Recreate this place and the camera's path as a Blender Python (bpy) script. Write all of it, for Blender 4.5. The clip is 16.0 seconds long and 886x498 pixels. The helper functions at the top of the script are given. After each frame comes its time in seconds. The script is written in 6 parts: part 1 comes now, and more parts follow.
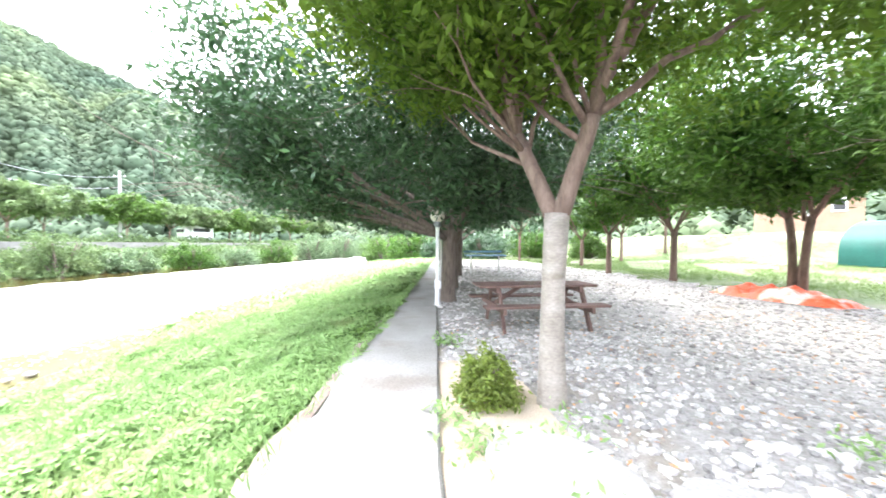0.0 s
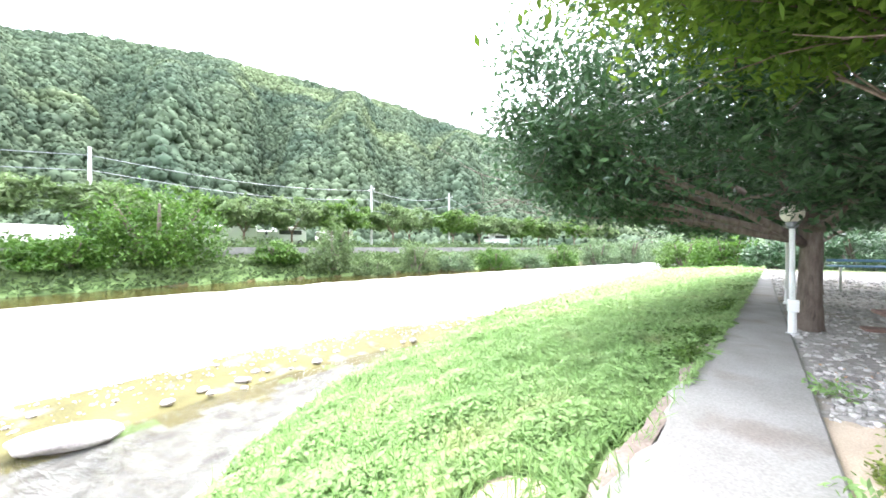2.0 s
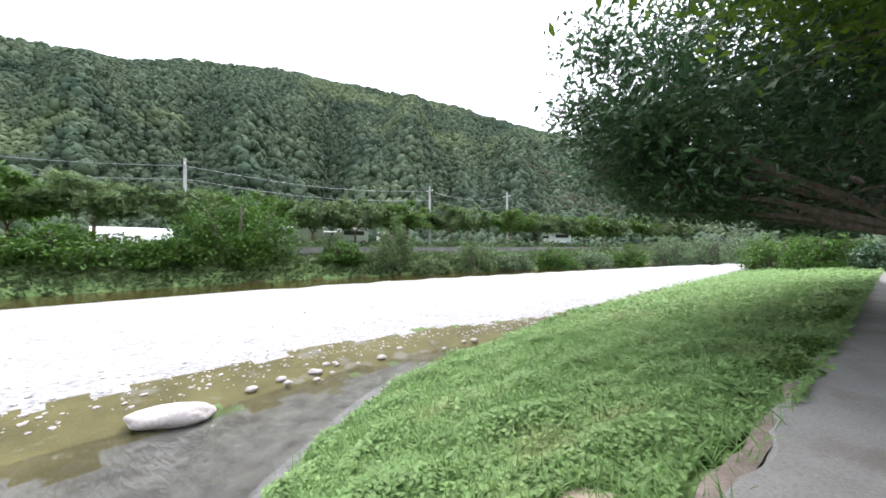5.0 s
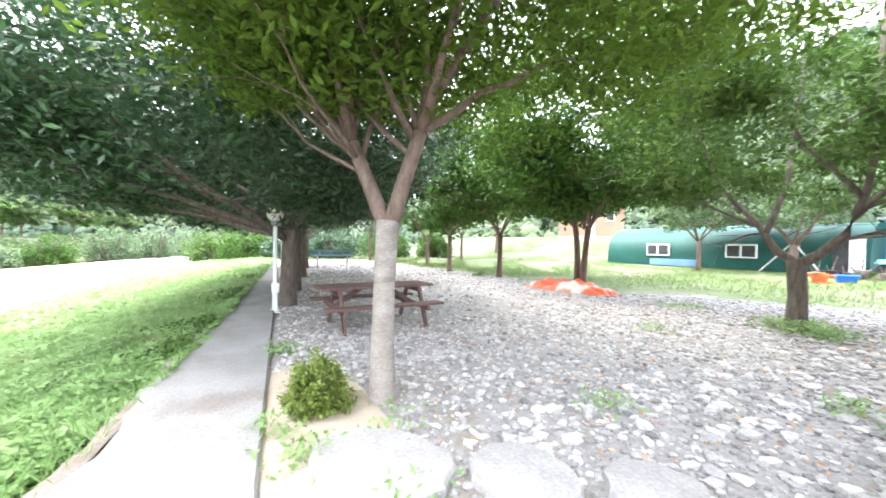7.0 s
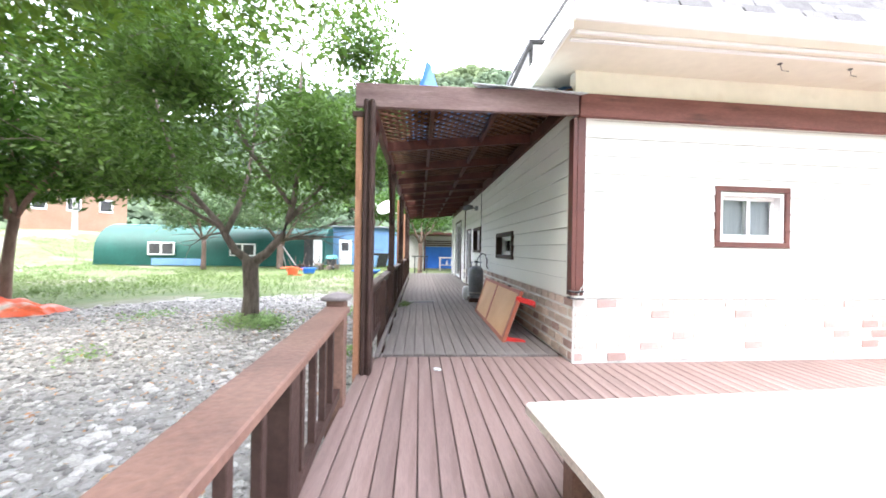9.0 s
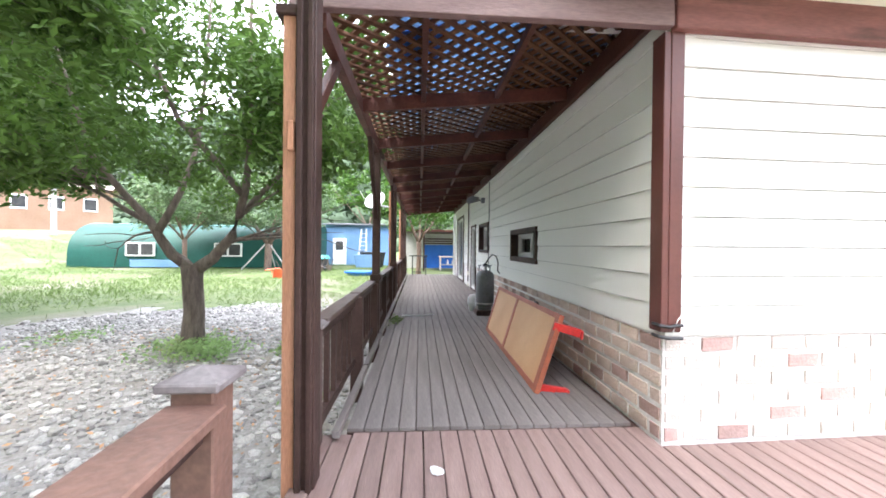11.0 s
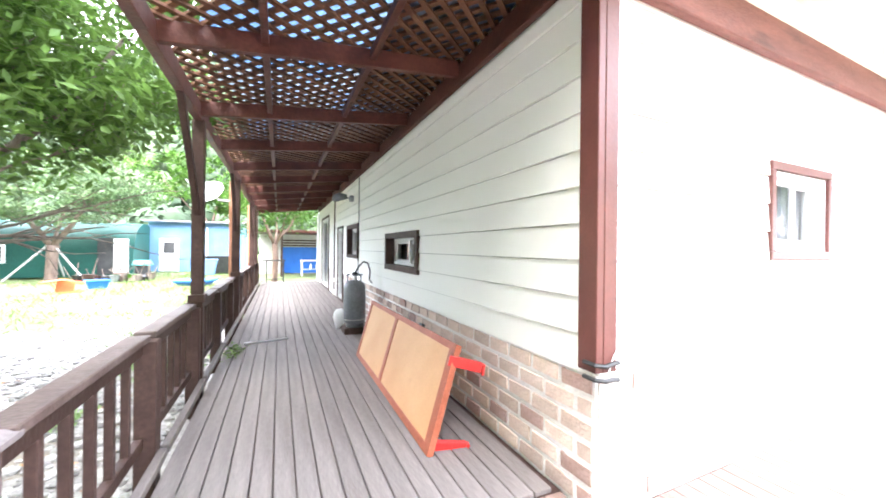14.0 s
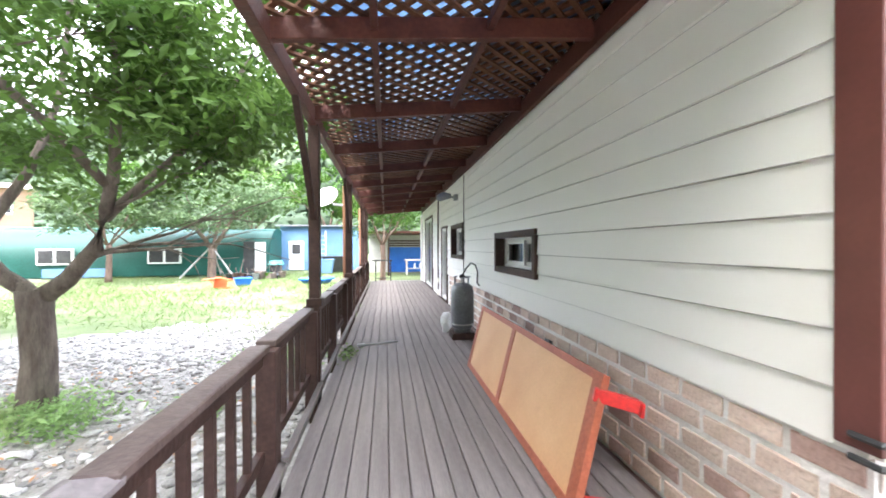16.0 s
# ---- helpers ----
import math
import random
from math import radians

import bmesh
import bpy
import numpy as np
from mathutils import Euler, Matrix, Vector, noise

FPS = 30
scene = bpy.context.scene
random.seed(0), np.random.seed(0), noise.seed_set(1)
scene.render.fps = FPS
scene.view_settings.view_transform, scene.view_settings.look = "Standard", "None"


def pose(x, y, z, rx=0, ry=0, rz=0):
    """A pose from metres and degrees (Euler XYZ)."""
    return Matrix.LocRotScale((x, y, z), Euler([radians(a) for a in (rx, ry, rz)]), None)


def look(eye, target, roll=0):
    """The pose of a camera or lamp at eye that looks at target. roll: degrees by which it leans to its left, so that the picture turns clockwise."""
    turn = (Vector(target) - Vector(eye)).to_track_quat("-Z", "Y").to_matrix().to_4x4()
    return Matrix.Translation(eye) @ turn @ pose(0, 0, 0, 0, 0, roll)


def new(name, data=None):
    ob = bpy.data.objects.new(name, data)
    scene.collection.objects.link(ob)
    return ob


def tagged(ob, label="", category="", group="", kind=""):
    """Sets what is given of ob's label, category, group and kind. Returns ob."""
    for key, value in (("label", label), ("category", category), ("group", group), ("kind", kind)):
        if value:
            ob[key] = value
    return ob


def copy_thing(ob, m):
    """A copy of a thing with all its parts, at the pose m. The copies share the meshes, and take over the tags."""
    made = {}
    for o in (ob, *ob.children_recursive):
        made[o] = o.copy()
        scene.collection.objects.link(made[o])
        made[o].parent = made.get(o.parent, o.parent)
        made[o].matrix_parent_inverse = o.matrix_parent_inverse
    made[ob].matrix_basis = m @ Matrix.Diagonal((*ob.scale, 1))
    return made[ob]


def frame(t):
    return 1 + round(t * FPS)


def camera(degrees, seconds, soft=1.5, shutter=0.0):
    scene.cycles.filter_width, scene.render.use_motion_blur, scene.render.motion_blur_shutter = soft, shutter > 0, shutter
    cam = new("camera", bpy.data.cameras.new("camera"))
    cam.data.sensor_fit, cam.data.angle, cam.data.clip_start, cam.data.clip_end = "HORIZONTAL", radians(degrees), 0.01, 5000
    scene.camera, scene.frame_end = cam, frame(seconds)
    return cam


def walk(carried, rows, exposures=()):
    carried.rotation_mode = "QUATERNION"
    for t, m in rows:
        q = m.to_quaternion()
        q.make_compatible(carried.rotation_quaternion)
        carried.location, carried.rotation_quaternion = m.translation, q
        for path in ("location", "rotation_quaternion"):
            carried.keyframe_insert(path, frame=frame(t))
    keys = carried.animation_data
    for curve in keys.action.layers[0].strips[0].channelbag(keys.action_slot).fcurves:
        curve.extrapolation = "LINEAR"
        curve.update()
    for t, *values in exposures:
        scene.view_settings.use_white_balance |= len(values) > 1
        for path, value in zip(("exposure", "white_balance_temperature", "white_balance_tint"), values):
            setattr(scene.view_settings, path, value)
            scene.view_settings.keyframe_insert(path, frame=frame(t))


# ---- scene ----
cam = camera(99.8, 16.0, soft=1.7, shutter=0.15)
PATH = [
    (0, (-2.222, -5.249, 1.426), (-4.21, -5.03, 1.401), 0.0),
    (0.5, (-2.199, -5.394, 1.446), (-4.171, -5.729, 1.426), -0.5),
    (1, (-2.158, -5.506, 1.482), (-4.021, -6.233, 1.473), -0.6),
    (1.5, (-2.149, -5.595, 1.486), (-3.887, -6.584, 1.481), -0.3),
    (2, (-2.132, -5.647, 1.492), (-3.768, -6.797, 1.49), -0.1),
    (2.5, (-2.109, -5.686, 1.499), (-3.65, -6.961, 1.499), -0.1),
    (3, (-2.059, -5.718, 1.511), (-3.517, -7.086, 1.513), 0.1),
    (3.2, (-2.046, -5.729, 1.515), (-3.465, -7.138, 1.516), 0.1),
    (5.3, (-2.106, -5.765, 1.484), (-3.563, -7.135, 1.479), -0.3),
    (5.5, (-2.108, -5.706, 1.493), (-3.762, -6.83, 1.489), 0.1),
    (6, (-2.058, -5.457, 1.551), (-4.042, -5.711, 1.529), -0.1),
    (6.5, (-2.055, -5.269, 1.513), (-3.982, -4.732, 1.483), 0.5),
    (7, (-2.058, -5.11, 1.486), (-3.813, -4.151, 1.458), 0.6),
    (7.5, (-2.017, -4.797, 1.488), (-3.489, -3.444, 1.458), 0.6),
    (8, (-1.834, -4.509, 1.509), (-2.684, -2.699, 1.486), 1.0),
    (8.5, (-1.706, -4.229, 1.504), (-1.939, -2.242, 1.494), 1.1),
    (9, (-1.648, -3.881, 1.518), (-1.521, -1.885, 1.517), 1.0),
    (9.2, (-1.625, -3.732, 1.512), (-1.408, -1.744, 1.506), 1.0),
    (11.3, (-1.538, -2.049, 1.6), (-1.466, -0.05, 1.584), 0.3),
    (11.5, (-1.526, -1.901, 1.615), (-1.514, 0.099, 1.606), 0.2),
    (12, (-1.554, -1.639, 1.63), (-1.561, 0.361, 1.619), 0.5),
    (12.5, (-1.634, -1.403, 1.643), (-1.527, 0.594, 1.634), 0.3),
    (13, (-1.65, -1.312, 1.653), (-1.662, 0.688, 1.648), 0.2),
    (13.5, (-1.553, -1.348, 1.65), (-1.189, 0.619, 1.647), 0.5),
    (14, (-1.435, -1.379, 1.643), (-0.631, 0.452, 1.642), 0.6),
    (14.5, (-1.317, -1.377, 1.65), (-0.313, 0.352, 1.65), 0.6),
    (15, (-1.25, -1.314, 1.645), (-0.277, 0.434, 1.637), 0.6),
    (15.5, (-1.319, -1.169, 1.651), (-0.649, 0.715, 1.64), 0.2),
    (16, (-1.469, -0.919, 1.676), (-1.165, 1.058, 1.663), -0.2),
]
walk(cam, [(t, look(eye, target, roll)) for t, eye, target, roll in PATH],
     exposures=[(0, 3.17), (1.0, 2.87), (2.0, 2.8), (2.5, 2.52), (3.0, 2.17), (3.2, 1.97), (5.3, 1.17), (5.6, 1.22), (6.1, 1.85), (7.0, 2.92), (7.5, 3.02),
                (8.0, 3.07), (9.0, 2.72), (11.3, 2.67), (12.0, 3.37), (12.5, 3.7), (13.5, 3.92), (14.0, 3.8), (14.5, 3.35), (15.0, 3.1), (15.5, 3.05), (16.0, 3.2)])

# ---- sky and sun: bright overcast ----
world = bpy.data.worlds.new("sky")
scene.world = world
world.use_nodes = True
wn, wl = world.node_tree.nodes, world.node_tree.links
SUN_ELEV, SUN_AZ = radians(58), radians(215)
sky = wn.new("ShaderNodeTexSky")
sky.sky_type, sky.sun_disc = "NISHITA", False
sky.sun_elevation, sky.sun_rotation = SUN_ELEV, radians(90) - SUN_AZ
sky.dust_density, sky.air_density, sky.ozone_density = 6.0, 1.0, 0.3
cloud = wn.new("ShaderNodeMix")
cloud.data_type = "RGBA"
cloud.inputs["Factor"].default_value = 0.8
cloud.inputs["B"].default_value = (8.8, 9.25, 10.8, 1)
wl.new(sky.outputs[0], cloud.inputs["A"])
wl.new(cloud.outputs["Result"], wn["Background"].inputs["Color"])
wn["Background"].inputs["Strength"].default_value = 0.15
sun_data = bpy.data.lights.new("sun", "SUN")
sun_data.energy, sun_data.angle, sun_data.color = 1.1, radians(40), (1.0, 0.99, 0.97)
sun = new("sun", sun_data)
sun.matrix_world = look((30 * math.cos(SUN_AZ), 30 * math.sin(SUN_AZ), 30 * math.tan(SUN_ELEV)), (0, 0, 0))


# ---- materials ----
def M(name, c1, c2, scale=3.0, fine=40.0, rough=0.75, bump=0.15, metal=0.0, spread=0.0, island=0.0, stretch=(1, 1, 1),
      translucent=0.0, c3=None, c3_scale=0.8, c3_at=0.6, grit=0.2, spec=0.5):
    m = bpy.data.materials.new(name)
    m.use_nodes = True
    n, l = m.node_tree.nodes, m.node_tree.links
    b = n["Principled BSDF"]
    b.inputs["Roughness"].default_value, b.inputs["Metallic"].default_value = rough, metal
    b.inputs["Specular IOR Level"].default_value = spec
    tc, mp = n.new("ShaderNodeTexCoord"), n.new("ShaderNodeMapping")
    mp.inputs["Scale"].default_value = stretch
    l.new(tc.outputs["Object"], mp.inputs["Vector"])

    def noi(s, detail):
        t = n.new("ShaderNodeTexNoise")
        t.inputs["Scale"].default_value, t.inputs["Detail"].default_value = s, detail
        l.new(mp.outputs["Vector"], t.inputs["Vector"])
        return t

    def mix(f, a, bb, kind="MIX"):
        x = n.new("ShaderNodeMix")
        x.data_type, x.blend_type = "RGBA", kind
        for key, v in (("Factor", f), ("A", a), ("B", bb)):
            if isinstance(v, (tuple, float, int)):
                x.inputs[key].default_value = (*v, 1) if isinstance(v, tuple) else v
            else:
                l.new(v, x.inputs[key])
        return x.outputs["Result"]

    big, small = noi(scale, 5), noi(fine, 4)
    ramp = n.new("ShaderNodeMapRange")
    ramp.inputs["From Min"].default_value, ramp.inputs["From Max"].default_value = 0.33, 0.67
    l.new(big.outputs["Fac"], ramp.inputs["Value"])
    col = mix(ramp.outputs["Result"], c1, c2)
    if c3:
        patch, pr = noi(c3_scale, 6), n.new("ShaderNodeMapRange")
        pr.inputs["From Min"].default_value, pr.inputs["From Max"].default_value = c3_at, c3_at + 0.1
        l.new(patch.outputs["Fac"], pr.inputs["Value"])
        col = mix(pr.outputs["Result"], col, c3)
    grain = n.new("ShaderNodeMapRange")
    grain.inputs["From Min"].default_value, grain.inputs["From Max"].default_value = 0.25, 0.75
    grain.inputs["To Min"].default_value, grain.inputs["To Max"].default_value = 1 - grit * 1.1, 1 + grit * 0.9
    l.new(small.outputs["Fac"], grain.inputs["Value"])
    gain = grain.outputs["Result"]
    for amount, node, out in ((spread, "ShaderNodeObjectInfo", "Random"), (island, "ShaderNodeNewGeometry", "Random Per Island")):
        if amount:
            r, mr, mu = n.new(node), n.new("ShaderNodeMapRange"), n.new("ShaderNodeMath")
            mr.inputs["To Min"].default_value, mr.inputs["To Max"].default_value = 1 - amount, 1 + amount
            l.new(r.outputs[out], mr.inputs["Value"])
            mu.operation = "MULTIPLY"
            l.new(gain, mu.inputs[0]), l.new(mr.outputs["Result"], mu.inputs[1])
            gain = mu.outputs[0]
    sc = n.new("ShaderNodeVectorMath")
    sc.operation = "SCALE"
    l.new(col, sc.inputs[0]), l.new(gain, sc.inputs["Scale"])
    l.new(sc.outputs[0], b.inputs["Base Color"])
    if bump:
        bp = n.new("ShaderNodeBump")
        bp.inputs["Strength"].default_value, bp.inputs["Distance"].default_value = bump, 0.02
        l.new(small.outputs["Fac"], bp.inputs["Height"])
        l.new(bp.outputs[0], b.inputs["Normal"])
    if translucent:
        tr, ms = n.new("ShaderNodeBsdfTranslucent"), n.new("ShaderNodeMixShader")
        l.new(sc.outputs[0], tr.inputs["Color"])
        ms.inputs[0].default_value = translucent
        l.new(b.outputs[0], ms.inputs[1]), l.new(tr.outputs[0], ms.inputs[2])
        l.new(ms.outputs[0], n["Material Output"].inputs["Surface"])
    return m


def glass_mat(name, tint, rough=0.03):
    m = bpy.data.materials.new(name)
    m.use_nodes = True
    n, l = m.node_tree.nodes, m.node_tree.links
    tr, gl, fr, ms = (n.new("ShaderNodeBsdfTransparent"), n.new("ShaderNodeBsdfGlossy"), n.new("ShaderNodeFresnel"), n.new("ShaderNodeMixShader"))
    tr.inputs[0].default_value, gl.inputs["Roughness"].default_value = (*tint, 1), rough
    fr.inputs[0].default_value = 1.7
    l.new(fr.outputs[0], ms.inputs[0]), l.new(tr.outputs[0], ms.inputs[1]), l.new(gl.outputs[0], ms.inputs[2])
    l.new(ms.outputs[0], n["Material Output"].inputs["Surface"])
    return m


m_deck = M("deck_red", (0.185, 0.118, 0.103), (0.265, 0.185, 0.165), 2.5, 30, 0.6, 0.25, spread=0.14, stretch=(6, 0.5, 6), grit=0.14)
m_deck_grey = M("deck_grey", (0.15, 0.128, 0.12), (0.215, 0.19, 0.18), 2.5, 30, 0.7, 0.25, spread=0.12, stretch=(6, 0.5, 6), spec=0.3)
m_stain = M("stained_timber", (0.06, 0.019, 0.014), (0.10, 0.034, 0.024), 4, 35, 0.55, 0.2, spread=0.12, spec=0.3)
m_stain_dk = M("dark_timber", (0.042, 0.022, 0.018), (0.072, 0.04, 0.033), 4, 35, 0.55, 0.2, spread=0.1, spec=0.3)
m_rail = M("rail_timber", (0.17, 0.09, 0.068), (0.25, 0.14, 0.105), 3, 40, 0.5, 0.15, spread=0.1)
m_orange = M("bare_timber", (0.42, 0.19, 0.105), (0.52, 0.265, 0.16), 3, 45, 0.6, 0.15, stretch=(4, 4, 0.5))
m_lattice = M("lattice_wood", (0.085, 0.04, 0.024), (0.14, 0.07, 0.04), 5, 40, 0.7, 0.1, spread=0.25, spec=0.2)
m_siding = M("siding_paint", (0.80, 0.795, 0.745), (0.85, 0.845, 0.80), 0.5, 300, 0.55, 0.0, grit=0.02)
m_mortar = M("mortar", (0.71, 0.69, 0.66), (0.80, 0.78, 0.75), 5, 50, 0.9, 0.3, grit=0.1)
m_brick_pale = M("pale_brick", (0.52, 0.45, 0.395), (0.62, 0.555, 0.50), 9, 60, 0.85, 0.35, spread=0.1, grit=0.1)
m_brick_pink = M("pink_brick", (0.40, 0.26, 0.23), (0.48, 0.33, 0.295), 9, 60, 0.85, 0.35, spread=0.15, grit=0.12)
m_brick = M("brick", (0.51, 0.39, 0.315), (0.62, 0.505, 0.43), 9, 60, 0.85, 0.35, spread=0.22, grit=0.12)
m_brick_dk = M("brick_red", (0.33, 0.215, 0.18), (0.42, 0.295, 0.255), 9, 60, 0.85, 0.35, spread=0.2, grit=0.12)
m_brown = M("brown_trim", (0.10, 0.032, 0.027), (0.135, 0.045, 0.036), 4, 50, 0.4, 0.06, grit=0.06)
m_white = M("white_upvc", (0.78, 0.78, 0.77), (0.83, 0.83, 0.82), 2, 50, 0.35, 0.0, grit=0.03)
m_cream = M("cream_soffit", (0.74, 0.70, 0.59), (0.80, 0.765, 0.66), 0.9, 9, 0.6, 0.03, c3=(0.64, 0.58, 0.46), c3_at=0.66, grit=0.04)
m_shingle = M("shingle", (0.075, 0.072, 0.075), (0.12, 0.115, 0.115), 6, 90, 0.95, 0.4, spread=0.3, island=0.25)
m_glass = glass_mat("window_glass", (0.85, 0.88, 0.9))
# near-black colour stands in for the shade inside rooms, sheds and vans
m_dark = M("unlit_interior", (0.03, 0.03, 0.033), (0.06, 0.058, 0.06), 2, 20, 0.8, 0.0)
m_curtain = M("curtain", (0.55, 0.58, 0.62), (0.68, 0.70, 0.72), 3, 30, 0.9, 0.1, stretch=(8, 8, 0.3))
m_teal_blind = M("teal_blind", (0.20, 0.33, 0.38), (0.32, 0.45, 0.50), 3, 30, 0.9, 0.1, stretch=(8, 8, 0.3))
m_black = M("black_plastic", (0.012, 0.012, 0.013), (0.03, 0.03, 0.03), 5, 40, 0.5, 0.05)
m_tank = M("grey_tank", (0.17, 0.18, 0.20), (0.24, 0.25, 0.27), 3, 40, 0.35, 0.05, metal=0.3, c3=(0.33, 0.28, 0.24), c3_scale=3, c3_at=0.66)
m_steel = M("steel", (0.45, 0.45, 0.44), (0.58, 0.58, 0.57), 4, 60, 0.35, 0.05, metal=0.8)
m_board = M("tan_board", (0.54, 0.30, 0.145), (0.61, 0.36, 0.185), 2.2, 60, 0.6, 0.03, c3=(0.44, 0.235, 0.12), c3_scale=2.6, c3_at=0.68, grit=0.05)
m_board_rim = M("board_rim", (0.30, 0.075, 0.035), (0.36, 0.10, 0.05), 5, 50, 0.5, 0.1)
m_red = M("red_paint", (0.55, 0.02, 0.02), (0.65, 0.035, 0.03), 5, 50, 0.35, 0.05)
m_beam = M("weathered_beam", (0.16, 0.095, 0.09), (0.23, 0.155, 0.145), 3, 30, 0.7, 0.2, stretch=(0.6, 4, 4))
m_flash = M("flashing", (0.55, 0.62, 0.64), (0.64, 0.70, 0.72), 3, 40, 0.4, 0.05)
m_tarp = M("blue_tarp", (0.05, 0.11, 0.22), (0.10, 0.17, 0.29), 1.5, 30, 0.6, 0.1, translucent=0.36, c3=(0.16, 0.19, 0.22), c3_scale=0.8, c3_at=0.5)
m_concrete = M("path_concrete", (0.215, 0.205, 0.19), (0.29, 0.28, 0.262), 1.3, 45, 0.9, 0.25, c3=(0.20, 0.175, 0.155), c3_scale=0.9, c3_at=0.54)
m_gravel = M("gravel_bed", (0.25, 0.232, 0.21), (0.38, 0.362, 0.34), 16, 60, 0.95, 0.8, c3=(0.25, 0.215, 0.17), c3_scale=0.7, c3_at=0.57)
m_stone = M("gravel_stone", (0.375, 0.355, 0.33), (0.51, 0.49, 0.465), 5, 60, 0.9, 0.25, spread=0.25, island=0.45)
m_sand = M("sandy_soil", (0.42, 0.34, 0.255), (0.52, 0.43, 0.33), 3, 70, 0.95, 0.3, c3=(0.30, 0.25, 0.17), c3_scale=2, c3_at=0.6)
m_lawn = M("lawn_soil", (0.085, 0.12, 0.04), (0.135, 0.165, 0.065), 1.2, 50, 0.95, 0.4, c3=(0.21, 0.195, 0.15), c3_scale=0.3, c3_at=0.53)
m_bank = M("bank_soil", (0.14, 0.225, 0.07), (0.21, 0.30, 0.11), 1.5, 40, 0.95, 0.4)
m_bed = M("stream_bed", (0.085, 0.083, 0.077), (0.19, 0.185, 0.175), 3, 14, 0.9, 0.6)
m_algae = M("algae_bed", (0.068, 0.06, 0.013), (0.115, 0.10, 0.03), 1.5, 25, 0.9, 0.4, c3=(0.15, 0.14, 0.105), c3_scale=1.6, c3_at=0.58)
m_bar = M("pebble_bar", (0.30, 0.293, 0.287), (0.40, 0.39, 0.382), 1.6, 9, 0.95, 1.0, c3=(0.17, 0.165, 0.157), c3_scale=7, c3_at=0.6, grit=0.4)
m_field = M("far_field", (0.08, 0.14, 0.04), (0.14, 0.20, 0.06), 0.1, 4, 0.95, 0.2)
m_bark = M("bark", (0.11, 0.082, 0.068), (0.20, 0.16, 0.135), 5, 28, 0.9, 0.5, stretch=(3, 3, 0.7), c3=(0.065, 0.047, 0.037), c3_scale=4, c3_at=0.62)
m_bark_pale = M("pale_bark", (0.225, 0.195, 0.165), (0.32, 0.285, 0.25), 4, 24, 0.85, 0.3, stretch=(1.2, 1.2, 2.5), c3=(0.18, 0.15, 0.12), c3_scale=3, c3_at=0.6)
m_bark_limb = M("limb_bark", (0.13, 0.088, 0.07), (0.215, 0.155, 0.125), 5, 26, 0.9, 0.4, stretch=(3, 3, 0.7), c3=(0.09, 0.058, 0.045), c3_scale=3, c3_at=0.62)
m_bark_red = M("red_bark", (0.13, 0.08, 0.062), (0.21, 0.14, 0.11), 5, 30, 0.9, 0.5, stretch=(3, 3, 0.7))
m_leaf = M("leaf_green", (0.042, 0.105, 0.014), (0.085, 0.165, 0.026), 1.2, 9, 0.5, 0.0, island=0.35, translucent=0.38, spec=0.25)
m_leaf_blue = M("leaf_bluish", (0.034, 0.082, 0.035), (0.064, 0.125, 0.053), 1.2, 9, 0.38, 0.0, island=0.35, translucent=0.3, spec=0.4)
m_leaf_yel = M("leaf_light", (0.068, 0.135, 0.026), (0.11, 0.19, 0.042), 1.2, 9, 0.5, 0.0, island=0.35, translucent=0.4, spec=0.25)
m_leaf_pale = M("leaf_grey_green", (0.10, 0.165, 0.075), (0.16, 0.225, 0.11), 1.2, 9, 0.5, 0.0, island=0.35, translucent=0.3, spec=0.3)
# paler, greyer greens carry the haze over the far bank's foliage
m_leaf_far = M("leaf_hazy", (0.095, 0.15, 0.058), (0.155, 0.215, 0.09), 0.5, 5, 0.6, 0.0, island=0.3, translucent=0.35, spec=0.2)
m_leaf_bright = M("leaf_bright", (0.075, 0.145, 0.017), (0.13, 0.205, 0.03), 1.2, 9, 0.5, 0.0, island=0.35, translucent=0.5, spec=0.2)
m_weed = M("weed_leaf", (0.225, 0.36, 0.13), (0.32, 0.46, 0.19), 0.9, 7, 0.6, 0.0, island=0.2, translucent=0.4, c3=(0.31, 0.39, 0.165), c3_scale=0.9, c3_at=0.58, spec=0.25)
m_grass = M("grass_blade", (0.115, 0.185, 0.052), (0.18, 0.25, 0.085), 0.6, 6, 0.6, 0.0, island=0.3, translucent=0.35, spec=0.25)
# distance haze is put into these greyed, bluish base greens
m_wood_far = M("hazed_forest", (0.047, 0.072, 0.047), (0.085, 0.114, 0.066), 0.03, 0.5, 0.95, 0.4, island=0.3, c3=(0.108, 0.14, 0.072), c3_scale=0.02, c3_at=0.55, spec=0.1)
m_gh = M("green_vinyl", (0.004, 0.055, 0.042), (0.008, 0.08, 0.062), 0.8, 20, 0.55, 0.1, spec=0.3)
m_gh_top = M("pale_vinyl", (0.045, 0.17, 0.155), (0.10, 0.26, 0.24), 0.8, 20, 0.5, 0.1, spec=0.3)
m_bluewall = M("blue_panel", (0.13, 0.25, 0.43), (0.18, 0.31, 0.49), 0.9, 30, 0.6, 0.05, spec=0.3)
m_bluebright = M("bright_blue", (0.012, 0.12, 0.50), (0.02, 0.16, 0.58), 2, 30, 0.5, 0.05)
m_peach = M("peach_wall", (0.30, 0.18, 0.12), (0.37, 0.235, 0.165), 0.6, 15, 0.8, 0.05)
m_roof_far = M("far_roof", (0.45, 0.36, 0.30), (0.55, 0.46, 0.40), 0.6, 12, 0.7, 0.05)
m_orange_tarp = M("orange_tarp", (0.62, 0.07, 0.02), (0.72, 0.12, 0.035), 1.5, 20, 0.5, 0.2, c3=(0.62, 0.53, 0.46), c3_scale=1.8, c3_at=0.5)
